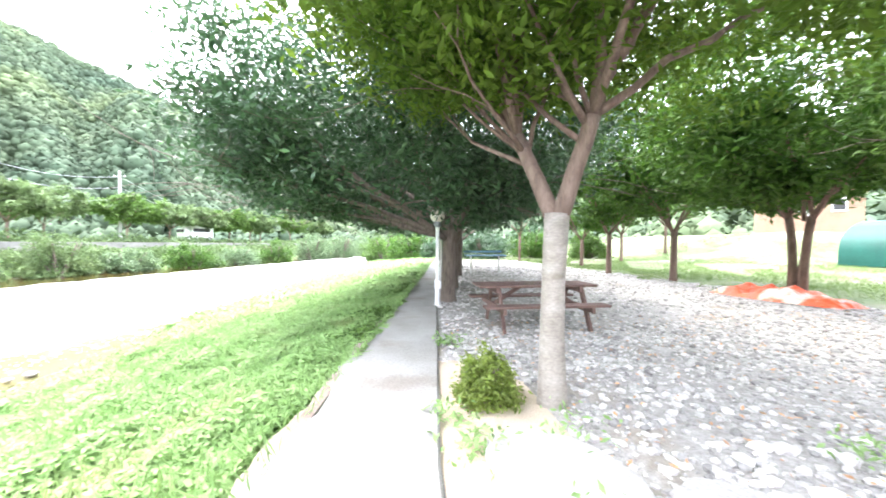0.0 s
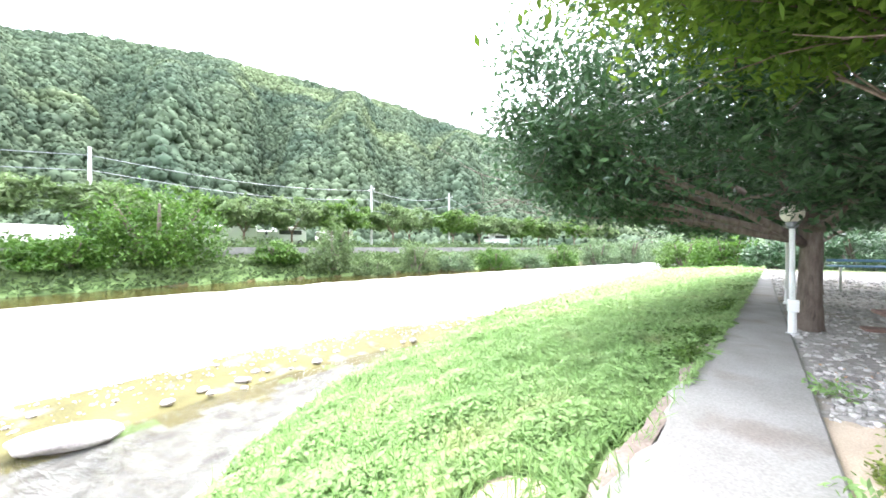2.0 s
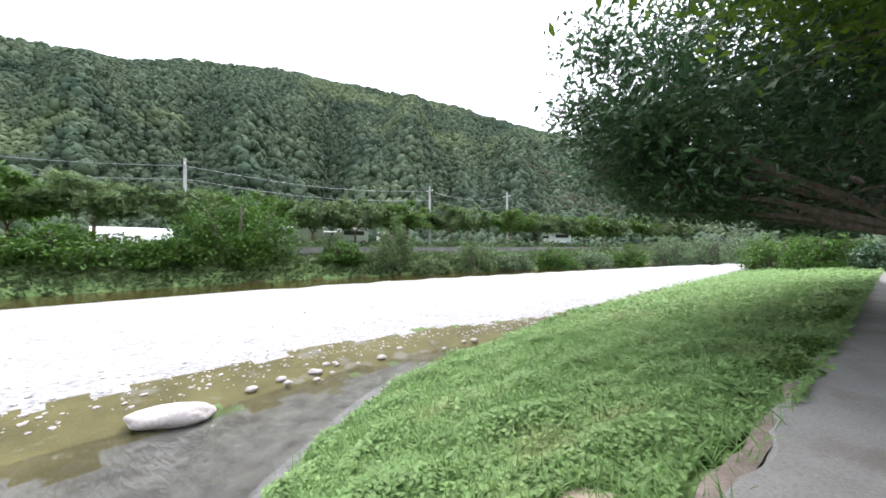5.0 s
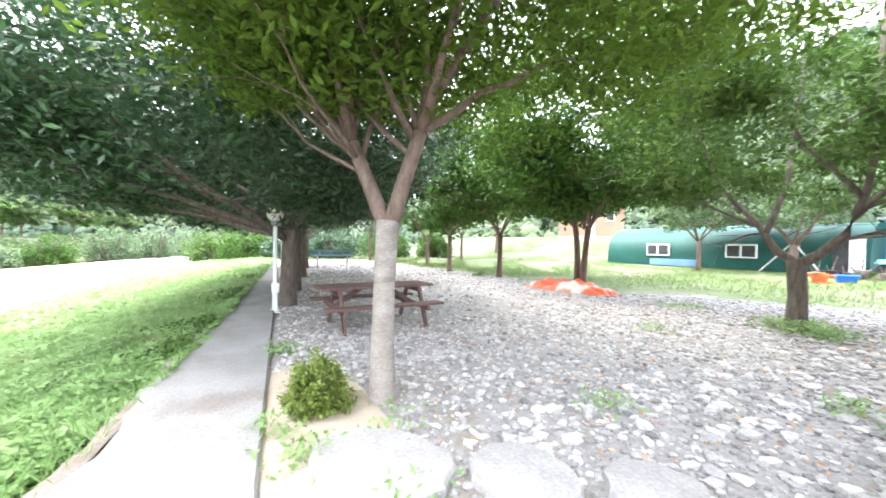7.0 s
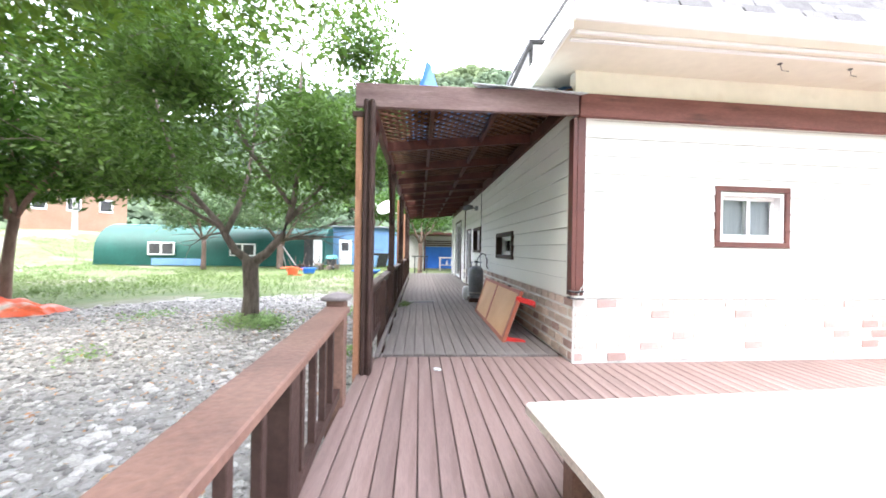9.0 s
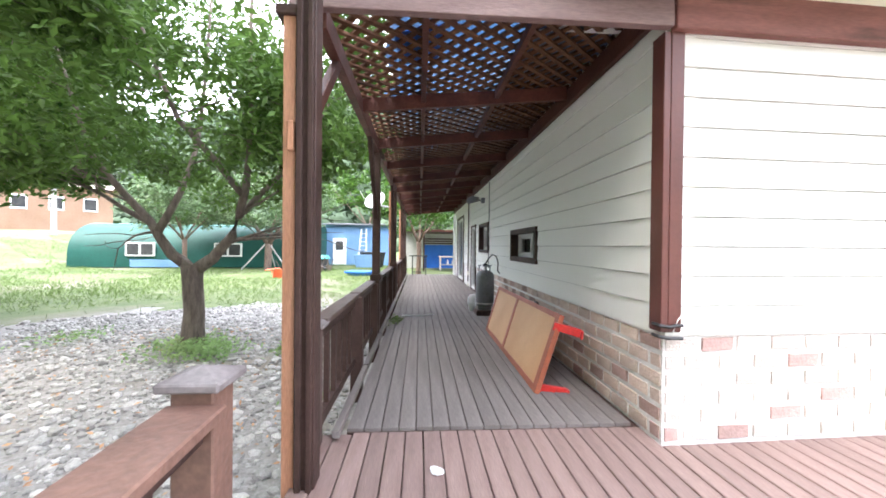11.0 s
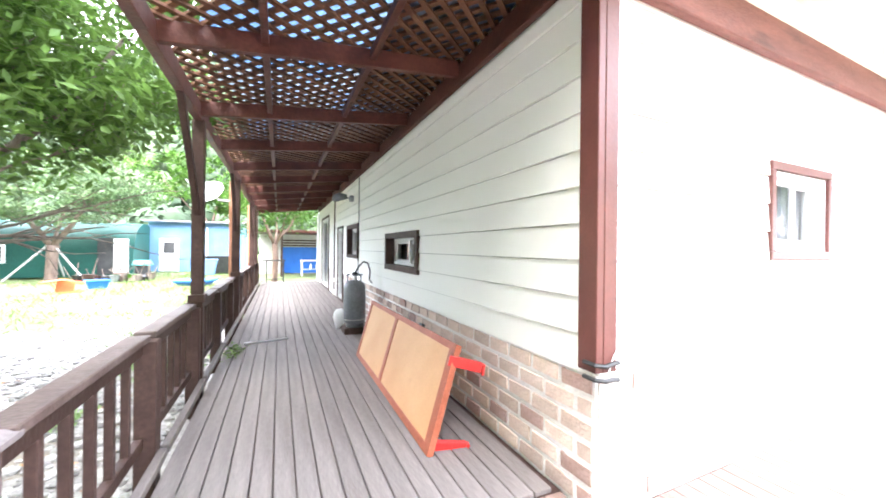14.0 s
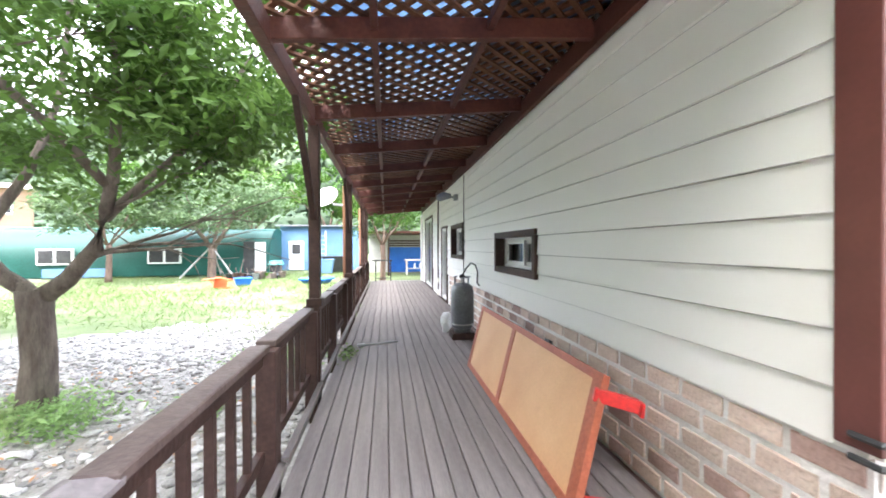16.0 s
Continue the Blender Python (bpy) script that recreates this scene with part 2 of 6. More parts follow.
m_plastic_or = M("orange_plastic", (0.80, 0.13, 0.05), (0.85, 0.18, 0.07), 2, 30, 0.4, 0.0)
m_chair = M("grey_plastic", (0.17, 0.20, 0.26), (0.22, 0.25, 0.31), 3, 40, 0.4, 0.03, grit=0.05)
m_picnic = M("picnic_timber", (0.12, 0.068, 0.055), (0.19, 0.115, 0.095), 4, 35, 0.7, 0.25, stretch=(2, 2, 2))
m_platform = M("platform_top", (0.70, 0.62, 0.53), (0.78, 0.70, 0.61), 1.5, 50, 0.5, 0.05)
m_globe = M("lamp_glass", (0.70, 0.66, 0.56), (0.78, 0.74, 0.64), 4, 30, 0.3, 0.0)
m_pole = M("concrete_pole", (0.36, 0.35, 0.335), (0.45, 0.44, 0.42), 2, 20, 0.9, 0.1)
m_rock = M("rock", (0.44, 0.39, 0.37), (0.55, 0.50, 0.47), 1.5, 20, 0.85, 0.4)
m_slab = M("stepping_stone", (0.30, 0.285, 0.265), (0.40, 0.385, 0.36), 2, 40, 0.9, 0.3)
m_shrub = M("shrub_leaf", (0.14, 0.20, 0.03), (0.22, 0.28, 0.055), 5, 30, 0.5, 0.0, island=0.35, translucent=0.3)

m_wall_beam = M("red_beam", (0.15, 0.05, 0.04), (0.225, 0.085, 0.07), 2.5, 30, 0.6, 0.2, stretch=(0.6, 4, 4), c3=(0.10, 0.035, 0.028), c3_scale=2, c3_at=0.62)
m_earth = M("broken_earth", (0.17, 0.135, 0.11), (0.26, 0.21, 0.175), 4, 30, 0.95, 0.5)
m_turquoise = M("turquoise_plastic", (0.05, 0.36, 0.34), (0.08, 0.42, 0.40), 3, 30, 0.4, 0.0)
m_stone_wall = M("stone_wall", (0.16, 0.155, 0.14), (0.24, 0.23, 0.21), 1.2, 8, 0.95, 0.4)
m_rail_worn = M("worn_rail", (0.085, 0.056, 0.048), (0.145, 0.105, 0.094), 3, 40, 0.6, 0.2, spread=0.1)
# grey for the strips that draw the siding's shadow lines
m_lap_shadow = M("lap_shadow_grey", (0.42, 0.41, 0.39), (0.52, 0.51, 0.49), 2, 20, 0.9, 0.0)
m_cap_grey = M("weathered_cap", (0.15, 0.125, 0.122), (0.23, 0.20, 0.197), 6, 40, 0.75, 0.15)

m_water = bpy.data.materials.new("water")
m_water.use_nodes = True
_n, _l = m_water.node_tree.nodes, m_water.node_tree.links
_b = _n["Principled BSDF"]
_b.inputs["Base Color"].default_value = (0.80, 0.81, 0.78, 1)
_b.inputs["Roughness"].default_value, _b.inputs["IOR"].default_value, _b.inputs["Transmission Weight"].default_value = 0.06, 1.33, 1.0
_t, _m, _bp = _n.new("ShaderNodeTexNoise"), _n.new("ShaderNodeTexCoord"), _n.new("ShaderNodeBump")
_t.inputs["Scale"].default_value, _t.inputs["Detail"].default_value = 3.4, 3
_bp.inputs["Strength"].default_value, _bp.inputs["Distance"].default_value = 1.0, 0.22
_mp = _n.new("ShaderNodeMapping")
_mp.inputs["Scale"].default_value = (4.0, 1.1, 1.0)
_mp.inputs["Rotation"].default_value = (0, 0, radians(25))
_l.new(_m.outputs["Object"], _mp.inputs["Vector"]), _l.new(_mp.outputs[0], _t.inputs["Vector"]), _l.new(_t.outputs["Fac"], _bp.inputs["Height"]), _l.new(_bp.outputs[0], _b.inputs["Normal"])

# brown tint stands in for the dark bank mirrored in the far channel
m_water_calm = m_water.copy()
m_water_calm.name = "calm_water"
for node in m_water_calm.node_tree.nodes:
    if node.type == "BUMP":
        node.inputs["Strength"].default_value = 0.06
    if node.type == "BSDF_PRINCIPLED":
        node.inputs["Base Color"].default_value = (0.55, 0.42, 0.25, 1)


# ---- mesh helpers ----
def mesh_ob(name, bm, mats, parent=None, smooth=False):
    me = bpy.data.meshes.new(name)
    bm.to_mesh(me)
    bm.free()
    for m in mats if isinstance(mats, (list, tuple)) else [mats]:
        me.materials.append(m)
    if smooth:
        me.shade_smooth()
    ob = new(name, me)
    ob.parent = parent
    return ob


def part(name, bm, material, parent, label="", smooth=False):
    return tagged(mesh_ob(name, bm, material, parent, smooth), label)


def data_ob(name, verts, faces, mats, parent=None, smooth=False, index=None):
    me = bpy.data.meshes.new(name)
    me.from_pydata(verts, [], faces)
    for m in mats if isinstance(mats, (list, tuple)) else [mats]:
        me.materials.append(m)
    if index is not None:
        me.polygons.foreach_set("material_index", index)
    if smooth:
        me.shade_smooth()
    ob = new(name, me)
    ob.parent = parent
    return ob


def thing(name, m, label, category, group="", kind=""):
    ob = new(name)
    ob.empty_display_size = 0.2
    ob.matrix_world = m
    return tagged(ob, label, category, group, kind)


def bx(bm, x0, x1, y0, y1, z0, z1, bev=0.006):
    r = bmesh.ops.create_cube(bm, size=1)
    bmesh.ops.transform(bm, matrix=Matrix.Translation(((x0 + x1) / 2, (y0 + y1) / 2, (z0 + z1) / 2)) @ Matrix.Diagonal((x1 - x0, y1 - y0, z1 - z0, 1)), verts=r["verts"])
    if bev:
        es = list({e for v in r["verts"] for e in v.link_edges})
        bmesh.ops.bevel(bm, geom=es, offset=bev, segments=1, affect="EDGES")
    return bm


def box(x0, x1, y0, y1, z0, z1, bev=0.006):
    return bx(bmesh.new(), x0, x1, y0, y1, z0, z1, bev)


def bar(bm, p, q, w, h, bev=0.004):
    """A squared timber from p to q, w across and h deep."""
    p, q = Vector(p), Vector(q)
    d = q - p
    up = Vector((0, 0, 1)) if abs(d.normalized().z) < 0.95 else Vector((0, 1, 0))
    side = d.cross(up).normalized()
    top = side.cross(d).normalized()
    r = bmesh.ops.create_cube(bm, size=1)
    m = Matrix((( *(side * w),), (*d,), (*(top * h),))).transposed().to_4x4()
    m.translation = (p + q) / 2
    bmesh.ops.transform(bm, matrix=m, verts=r["verts"])
    if bev:
        bmesh.ops.bevel(bm, geom=list({e for v in r["verts"] for e in v.link_edges}), offset=bev, segments=1, affect="EDGES")
    return bm


def tube(bm, pts, radii, seg=8, caps=True):
    pts = [Vector(p) for p in pts]
    if isinstance(radii, (int, float)):
        radii = [radii] * len(pts)
    rings = []
    for k, p in enumerate(pts):
        d = (pts[min(k + 1, len(pts) - 1)] - pts[max(k - 1, 0)]).normalized()
        ref = Vector((0, 0, 1)) if abs(d.z) < 0.9 else Vector((1, 0, 0))
        a = d.cross(ref).normalized()
        b = d.cross(a).normalized()
        rings.append([bm.verts.new(p + (a * math.cos(t) + b * math.sin(t)) * radii[k]) for t in (2 * math.pi * s / seg for s in range(seg))])
    for r0, r1 in zip(rings, rings[1:]):
        for s in range(seg):
            bm.faces.new((r0[s], r0[(s + 1) % seg], r1[(s + 1) % seg], r1[s]))
    if caps:
        bm.faces.new(rings[0][::-1])
        bm.faces.new(rings[-1])
    return bm


def lathe(bm, profile, seg=20):
    rings = [[bm.verts.new((r * math.cos(2 * math.pi * s / seg), r * math.sin(2 * math.pi * s / seg), z)) for s in range(seg)] for r, z in profile]
    for r0, r1 in zip(rings, rings[1:]):
        for s in range(seg):
            bm.faces.new((r0[s], r0[(s + 1) % seg], r1[(s + 1) % seg], r1[s]))
    bm.faces.new(rings[0][::-1])
    bm.faces.new(rings[-1])
    return bm


ICO = {}


def ico(sub):
    if sub not in ICO:
        bm = bmesh.new()
        bmesh.ops.create_icosphere(bm, subdivisions=sub, radius=1)
        bm.verts.ensure_lookup_table()
        ICO[sub] = (np.array([v.co[:] for v in bm.verts]), np.array([[v.index for v in f.verts] for f in bm.faces]))
        bm.free()
    return ICO[sub]


rng = np.random.default_rng(7)


def blobs(centres, sizes, sub=1, rough=0.25, flat=False):
    """Many lumpy balls in one set of vertices and faces. sizes: n x 3."""
    v0, f0 = ico(sub)
    n = len(centres)
    wob = 1 + rough * rng.uniform(-1, 1, (n, len(v0), 1))
    a = rng.uniform(0, 2 * np.pi, n)
    v = v0[None] * wob * np.asarray(sizes)[:, None, :]
    c, s = np.cos(a)[:, None], np.sin(a)[:, None]
    v = np.stack([v[..., 0] * c - v[..., 1] * s, v[..., 0] * s + v[..., 1] * c, v[..., 2]], -1) + np.asarray(centres)[:, None]
    f = f0[None] + (np.arange(n) * len(v0))[:, None, None]
    return v.reshape(-1, 3), f.reshape(-1, 3)


def leaf_cards(pos, size, up=0.6, slim=0.5, stand=0.0):
    """Small folded leaves (two triangles) at the places given."""
    n = len(pos)
    nrm = rng.normal(0, 1, (n, 3))
    nrm[:, 2] = np.abs(nrm[:, 2]) + up
    nrm /= np.linalg.norm(nrm, axis=1)[:, None]
    d = rng.normal(0, 1, (n, 3))
    d[:, 2] += stand
    d -= nrm * (d * nrm).sum(1)[:, None] * (1 - min(stand, 1))
    d /= np.linalg.norm(d, axis=1)[:, None]
    s = np.cross(nrm, d)
    s /= np.linalg.norm(s, axis=1)[:, None]
    L = (size * rng.uniform(0.6, 1.35, n))[:, None]
    W = L * slim
    tip = pos + d * L - nrm * L * 0.12
    v = np.stack([pos - d * L * 0.3, pos + s * W * 0.5 + d * L * 0.3, tip, pos - s * W * 0.5 + d * L * 0.3], 1).reshape(-1, 3)
    k = np.arange(n)[:, None] * 4
    f = np.concatenate([k + [0, 1, 2], k + [0, 2, 3]], 0)
    return v, f


# ---- ground ----
D = 0.33


def path_left(x):
    return -6.14 + 0.118 * np.clip(-x - 4.4, 0, 40)


def path_right(x):
    return -5.02 + 0.09 * np.clip(-x - 4.4, 0, 40)


def bend(x):
    return 0.0709 * np.clip(-x - 10, 0, 400) ** 1.29


def bank_foot(x):
    return -11.9 + 2.2 * np.exp(-np.clip(-x - 3.8, -1.5, 60) / 3) + 0.26 * bend(x)


def bar_edge(x):
    t = np.clip((-x - 7) / 8, 0, 1)
    return -13.7 + 1.9 * t * t * (3 - 2 * t) + 0.26 * bend(x)


def step(e0, e1, v):
    t = np.clip((v - e0) / (e1 - e0), 0, 1)
    return t * t * (3 - 2 * t)


def height(x, y):
    x, y = np.asarray(x, float), np.asarray(y, float)
    yl, yf, yb = path_left(x), bank_foot(x), bar_edge(x)
    wob = 0.03 * np.sin(x * 1.7 + 2 * np.sin(y * 0.9)) + 0.025 * np.sin(y * 2.3 + x * 0.6)
    z = np.where(y > 5.5, 0.013 * np.clip(y - 5.5, 0, 45) + 0.06 * (np.sin(x * 0.35) * np.sin(y * 0.3)) * step(5.5, 9, y), 0.0)
    z = z + 0.16 * np.exp(-((x + 4.9) ** 2 / 2.2 + (y - 3.3) ** 2 / 2.0))
    z = z + 2.2 * step(-20.0, -31.0, x) * step(13, 29, y)
    u = np.clip((yl - y) / (yl - yf), 0, 1)
    z = np.where(y < yl, -0.1 - 0.95 * u ** 1.25 + wob * step(0, 0.15, u), z)
    z = np.where(y < yf, -1.05 - 0.08 * step(0, 1.0, yf - y) + 0.25 * wob, z)
    rise = step(-1.8, 1.2, yb - y)
    z = np.where(y < np.minimum(yf, yb + 1.8), -1.13 + 0.26 * rise + 0.8 * wob * rise, z)
    far = -28.3 + bend(x)
    z = np.where(y < far, -0.87 - 0.45 * step(0, 1.5, far - y), z)
    up = far - 7.6 - y
    z = np.where(up > 0, -1.32 + 1.6 * step(0, 1.8, up) + 1.6 * step(3, 8, up), z)
    return z


def axis_steps(parts):
    out = []
    for a, b, s in parts:
        out += list(np.arange(a, b, s))
    return np.array(out)


gx = axis_steps([(-900, -200, 50), (-200, -60, 8), (-60, -27, 1.2), (-27, 5, 0.25), (5, 60, 3), (60, 900, 60)])
gy = axis_steps([(-900, -100, 50), (-100, -46, 4), (-46, -15, 0.7), (-15, 9, 0.25), (9, 40, 0.8), (40, 100, 5), (100, 900, 60)])
X, Y = np.meshgrid(gx, gy, indexing="ij")
Z = height(X, Y)
nx, ny = X.shape
idx = np.arange(nx * ny).reshape(nx, ny)
quads = np.stack([idx[:-1, :-1], idx[1:, :-1], idx[1:, 1:], idx[:-1, 1:]], -1).reshape(-1, 4)
cx, cy = ((X[:-1, :-1] + X[1:, 1:]) / 2).ravel(), ((Y[:-1, :-1] + Y[1:, 1:]) / 2).ravel()
jit = 0.5 * np.sin(cx * 2.1) + 0.35 * np.sin(cx * 5.3 + cy) + rng.uniform(-0.15, 0.15, len(cx))
zone = np.full(len(cx), 7)                                            # far field
near_land = (cx > -60) & (cx < 25)
zone[near_land & (cy >= path_left(cx) - 0.1) & (cy < 40)] = 2          # lawn
zone[(cx > -34) & (cx < 9) & (cy > path_left(cx) - 0.1) & (cy < 5.2 + jit - 0.03 * np.clip(-cx - 12, 0, 30) + 2.6 * step(-10, -6, cx))] = 0
zone[((cx + 5.2) / 1.5) ** 2 + ((cy + 4.55) / 0.6) ** 2 + 0.5 * jit < 1] = 1
zone[(cy < path_left(cx) - 0.1) & (cy > bank_foot(cx))] = 3
zone[((cx + 4.3) / 0.5) ** 2 + ((cy + 6.75) / 0.3) ** 2 < 1] = 1
zone[(cy <= bank_foot(cx)) & (cy > bar_edge(cx) + 1.5)] = 4
zone[(cy <= np.minimum(bank_foot(cx), bar_edge(cx) + 1.5 + 0.5 * jit)) & (cy > bar_edge(cx) - 0.5)] = 5
zone[(cy <= bar_edge(cx) - 0.5 + 0.25 * jit) & (cy > -28.3 + bend(cx))] = 6
# algae-brown bed adds to the bank reflection tinted into the far channel
zone[(cy <= -28.3 + bend(cx)) & (cy > -36.2 + bend(cx))] = 5
zone[(cy <= -36.2 + bend(cx)) & (cy > -60 + bend(cx)) & (cx > -120)] = 3
ground = data_ob("ground", np.stack([X, Y, Z], -1).reshape(-1, 3).tolist(), quads.tolist(),
                 [m_gravel, m_sand, m_lawn, m_bank, m_bed, m_algae, m_bar, m_field], smooth=True, index=zone.tolist())
tagged(ground, "gravel yard, lawn and grassy stream bank", "ground", kind="structure")

# water: the near channel and the far channel
def channel(name, near, far, mat, label):
    xs = np.arange(-130, 14, 2.0)
    wv = [(float(x), float(e(x)), -1.09) for x in xs for e in (near, far)]
    wf = [(2 * k, 2 * k + 2, 2 * k + 3, 2 * k + 1) for k in range(len(xs) - 1)]
    w = tagged(data_ob(name, wv, wf, mat), label, "water", kind="structure")
    w.visible_shadow = False


channel("water", lambda x: bar_edge(x) - 0.1, lambda x: bank_foot(x) + 0.6, m_water, "shallow rippled stream water")
channel("water_far", lambda x: -36.9 + bend(x), lambda x: -28.1 + bend(x), m_water_calm, "calm far-bank water tinted brown for the bank reflection")

# concrete path with a worn edge towards the bank
pv, pf = [], []
xs = np.arange(-60, -1.9, 0.3)
for x in xs:
    w = 0.05 * math.sin(x * 3.1) + 0.04 * math.sin(x * 7.7) + 0.03 * rng.uniform(-1, 1)
    l, r = float(path_left(x)), float(path_right(x))
    if r - l < 0.35:
        l = r - 0.35
    pv += [(x, l + w - 0.05, -0.3), (x, l + w, 0.02), (x, l + w + 0.05, 0.05), (x, r - 0.02, 0.05), (x, r, 0.03), (x, r, -0.3)]
for k in range(len(xs) - 1):
    for j in range(5):
        pf.append((6 * k + j, 6 * k + 6 + j, 6 * k + 7 + j, 6 * k + j + 1))
tagged(data_ob("path", pv, [f[::-1] for f in pf], m_concrete), "weathered concrete footpath with a crumbling edge", "path", kind="structure")

# broken earth ledge along the path's edge
ev, ef = [], []
xs = np.arange(-9.5, -2.3, 0.12)
for x in xs:
    l = float(path_left(x)) + 0.06
    w = max(0.03, 0.16 + 0.16 * noise.noise(Vector((x * 1.1, 3.0, 0))) + 0.07 * noise.noise(Vector((x * 4.3, 1.0, 0))))
    d = 0.03 * noise.noise(Vector((x * 5.1, 7.0, 0)))
    ev += [(x, l, 0.035), (x, l - w * 0.6, 0.03 + d), (x, l - w, 0.0 + d), (x, l - w - 0.05 - d, -0.3)]
for k in range(len(xs) - 1):
    for j in range(3):
        ef.append((4 * k + j, 4 * k + j + 1, 4 * k + j + 5, 4 * k + j + 4))
tagged(data_ob("path_ledge", ev, ef, m_earth), "crumbling earth ledge along the concrete path", "ledge", kind="structure")

# ---- deck ----
deck = tagged(mesh_ob("deck_floor", bx(box(-2.03, 8.0, -7.0, 0.05, 0.12, D - 0.03, 0), -2.21, -2.031, -3.74, 0.05, 0.12, D - 0.031, 0), m_stain_dk), "reddish-brown timber deck of narrow boards", "deck", kind="structure")
deck_c = tagged(mesh_ob("walkway_floor", box(-2.03, -0.01, 0.22, 13.95, 0.12, D - 0.005, 0), m_stain_dk), "grey-brown timber walkway boards under the pergola", "deck", kind="structure")


def board_mesh(name, w, length, mat, t=0.03):
    bm = box(0, w, 0, length, -t, 0, 0.004)
    me = bpy.data.meshes.new(name)
    bm.to_mesh(me)
    bm.free()
    me.materials.append(mat)
    return me


def lay(name, me, parent, x, y, z, rz=0.0):
    ob = new(name, me)
    ob.parent = parent
    ob.location, ob.rotation_euler = (x, y, z), (0, 0, rz)
    return ob


# ---- walls ----
BR_L, BR_H = 0.25, 0.115


def make_wall(name, m, length, z1, openings, label, bricks_from, bricks_to):
    """A wall along its own x, facing its own -y, with openings (x0, x1, z0, z1), lapped siding above a brick base."""
    bm = bmesh.new()
    xs = sorted({0.0, length, *[o[0] for o in openings], *[o[1] for o in openings]})
    zs = sorted({0.0, z1, *[o[2] for o in openings], *[o[3] for o in openings]})
    for a, b in zip(xs, xs[1:]):
        for c, d in zip(zs, zs[1:]):
            if not any(o[0] <= a and b <= o[1] and o[2] <= c and d <= o[3] for o in openings):
                bx(bm, a, b, 0.0, 0.2, c, d, 0)
    w = tagged(mesh_ob(name, bm, m_mortar), label, "wall", kind="structure")
    w.matrix_world = m

    def gaps(c, d):
        cut = sorted((o[0] - 0.0, o[1] + 0.0) for o in openings if o[2] < d - 0.01 and o[3] > c + 0.01)
        out, at = [], 0.0
        for a, b in cut:
            if a - at > 0.02:
                out.append((at, a))
            at = max(at, b)
        if length - at > 0.02:
            out.append((at, length))
        return out

    pitch, z = 0.19, D + 6 * BR_H + 0.005
    while z < z1 - 0.01:
        top = min(z + pitch, z1)
        cuts = [z] + [e for o in openings for e in (o[2], o[3]) if z + 0.02 < e < top - 0.02] + [top - 0.008]
        for c, d in zip(cuts, cuts[1:]):
            for a, b in gaps(c, d):
                bm = bmesh.new()
                k0, k1 = 0.022 - 0.014 * (c - z) / pitch, 0.022 - 0.014 * (d - z) / pitch
                vs = [bm.verts.new(p) for p in ((a, -k0, c), (b, -k0, c), (b, -k1, d), (a, -k1, d), (a, 0, c), (b, 0, c), (b, 0, d), (a, 0, d))]
                for q in ((0, 1, 2, 3), (1, 5, 6, 2), (4, 0, 3, 7), (3, 2, 6, 7), (4, 5, 1, 0)):
                    bm.faces.new([vs[i] for i in q])
                part("siding_board", bm, m_siding, w)
        # a grey strip in each lap gap stands in for its shadow
        for a, b in gaps(top - 0.008, top):
            part("joint", box(a, b, -0.003, 0.01, top - 0.008, top - 0.001, 0), m_lap_shadow, w)
        z += pitch
    return w, gaps


def brick_meshes(mats):
    out = []
    for mat in mats:
        for k in range(2):
            bm = bx(bmesh.new(), 0, BR_L - 0.03, -0.010, 0, 0, BR_H - 0.034, 0)
            for v in bm.verts:
                if v.co.y < -0.005:
                    v.co += Vector((random.uniform(-0.006, 0.006), random.uniform(-0.002, 0.002), random.uniform(-0.006, 0.006)))
            me = bpy.data.meshes.new("brick")
            bm.to_mesh(me)
            bm.free()
            me.materials.append(mat)
            out.append(me)
    return out


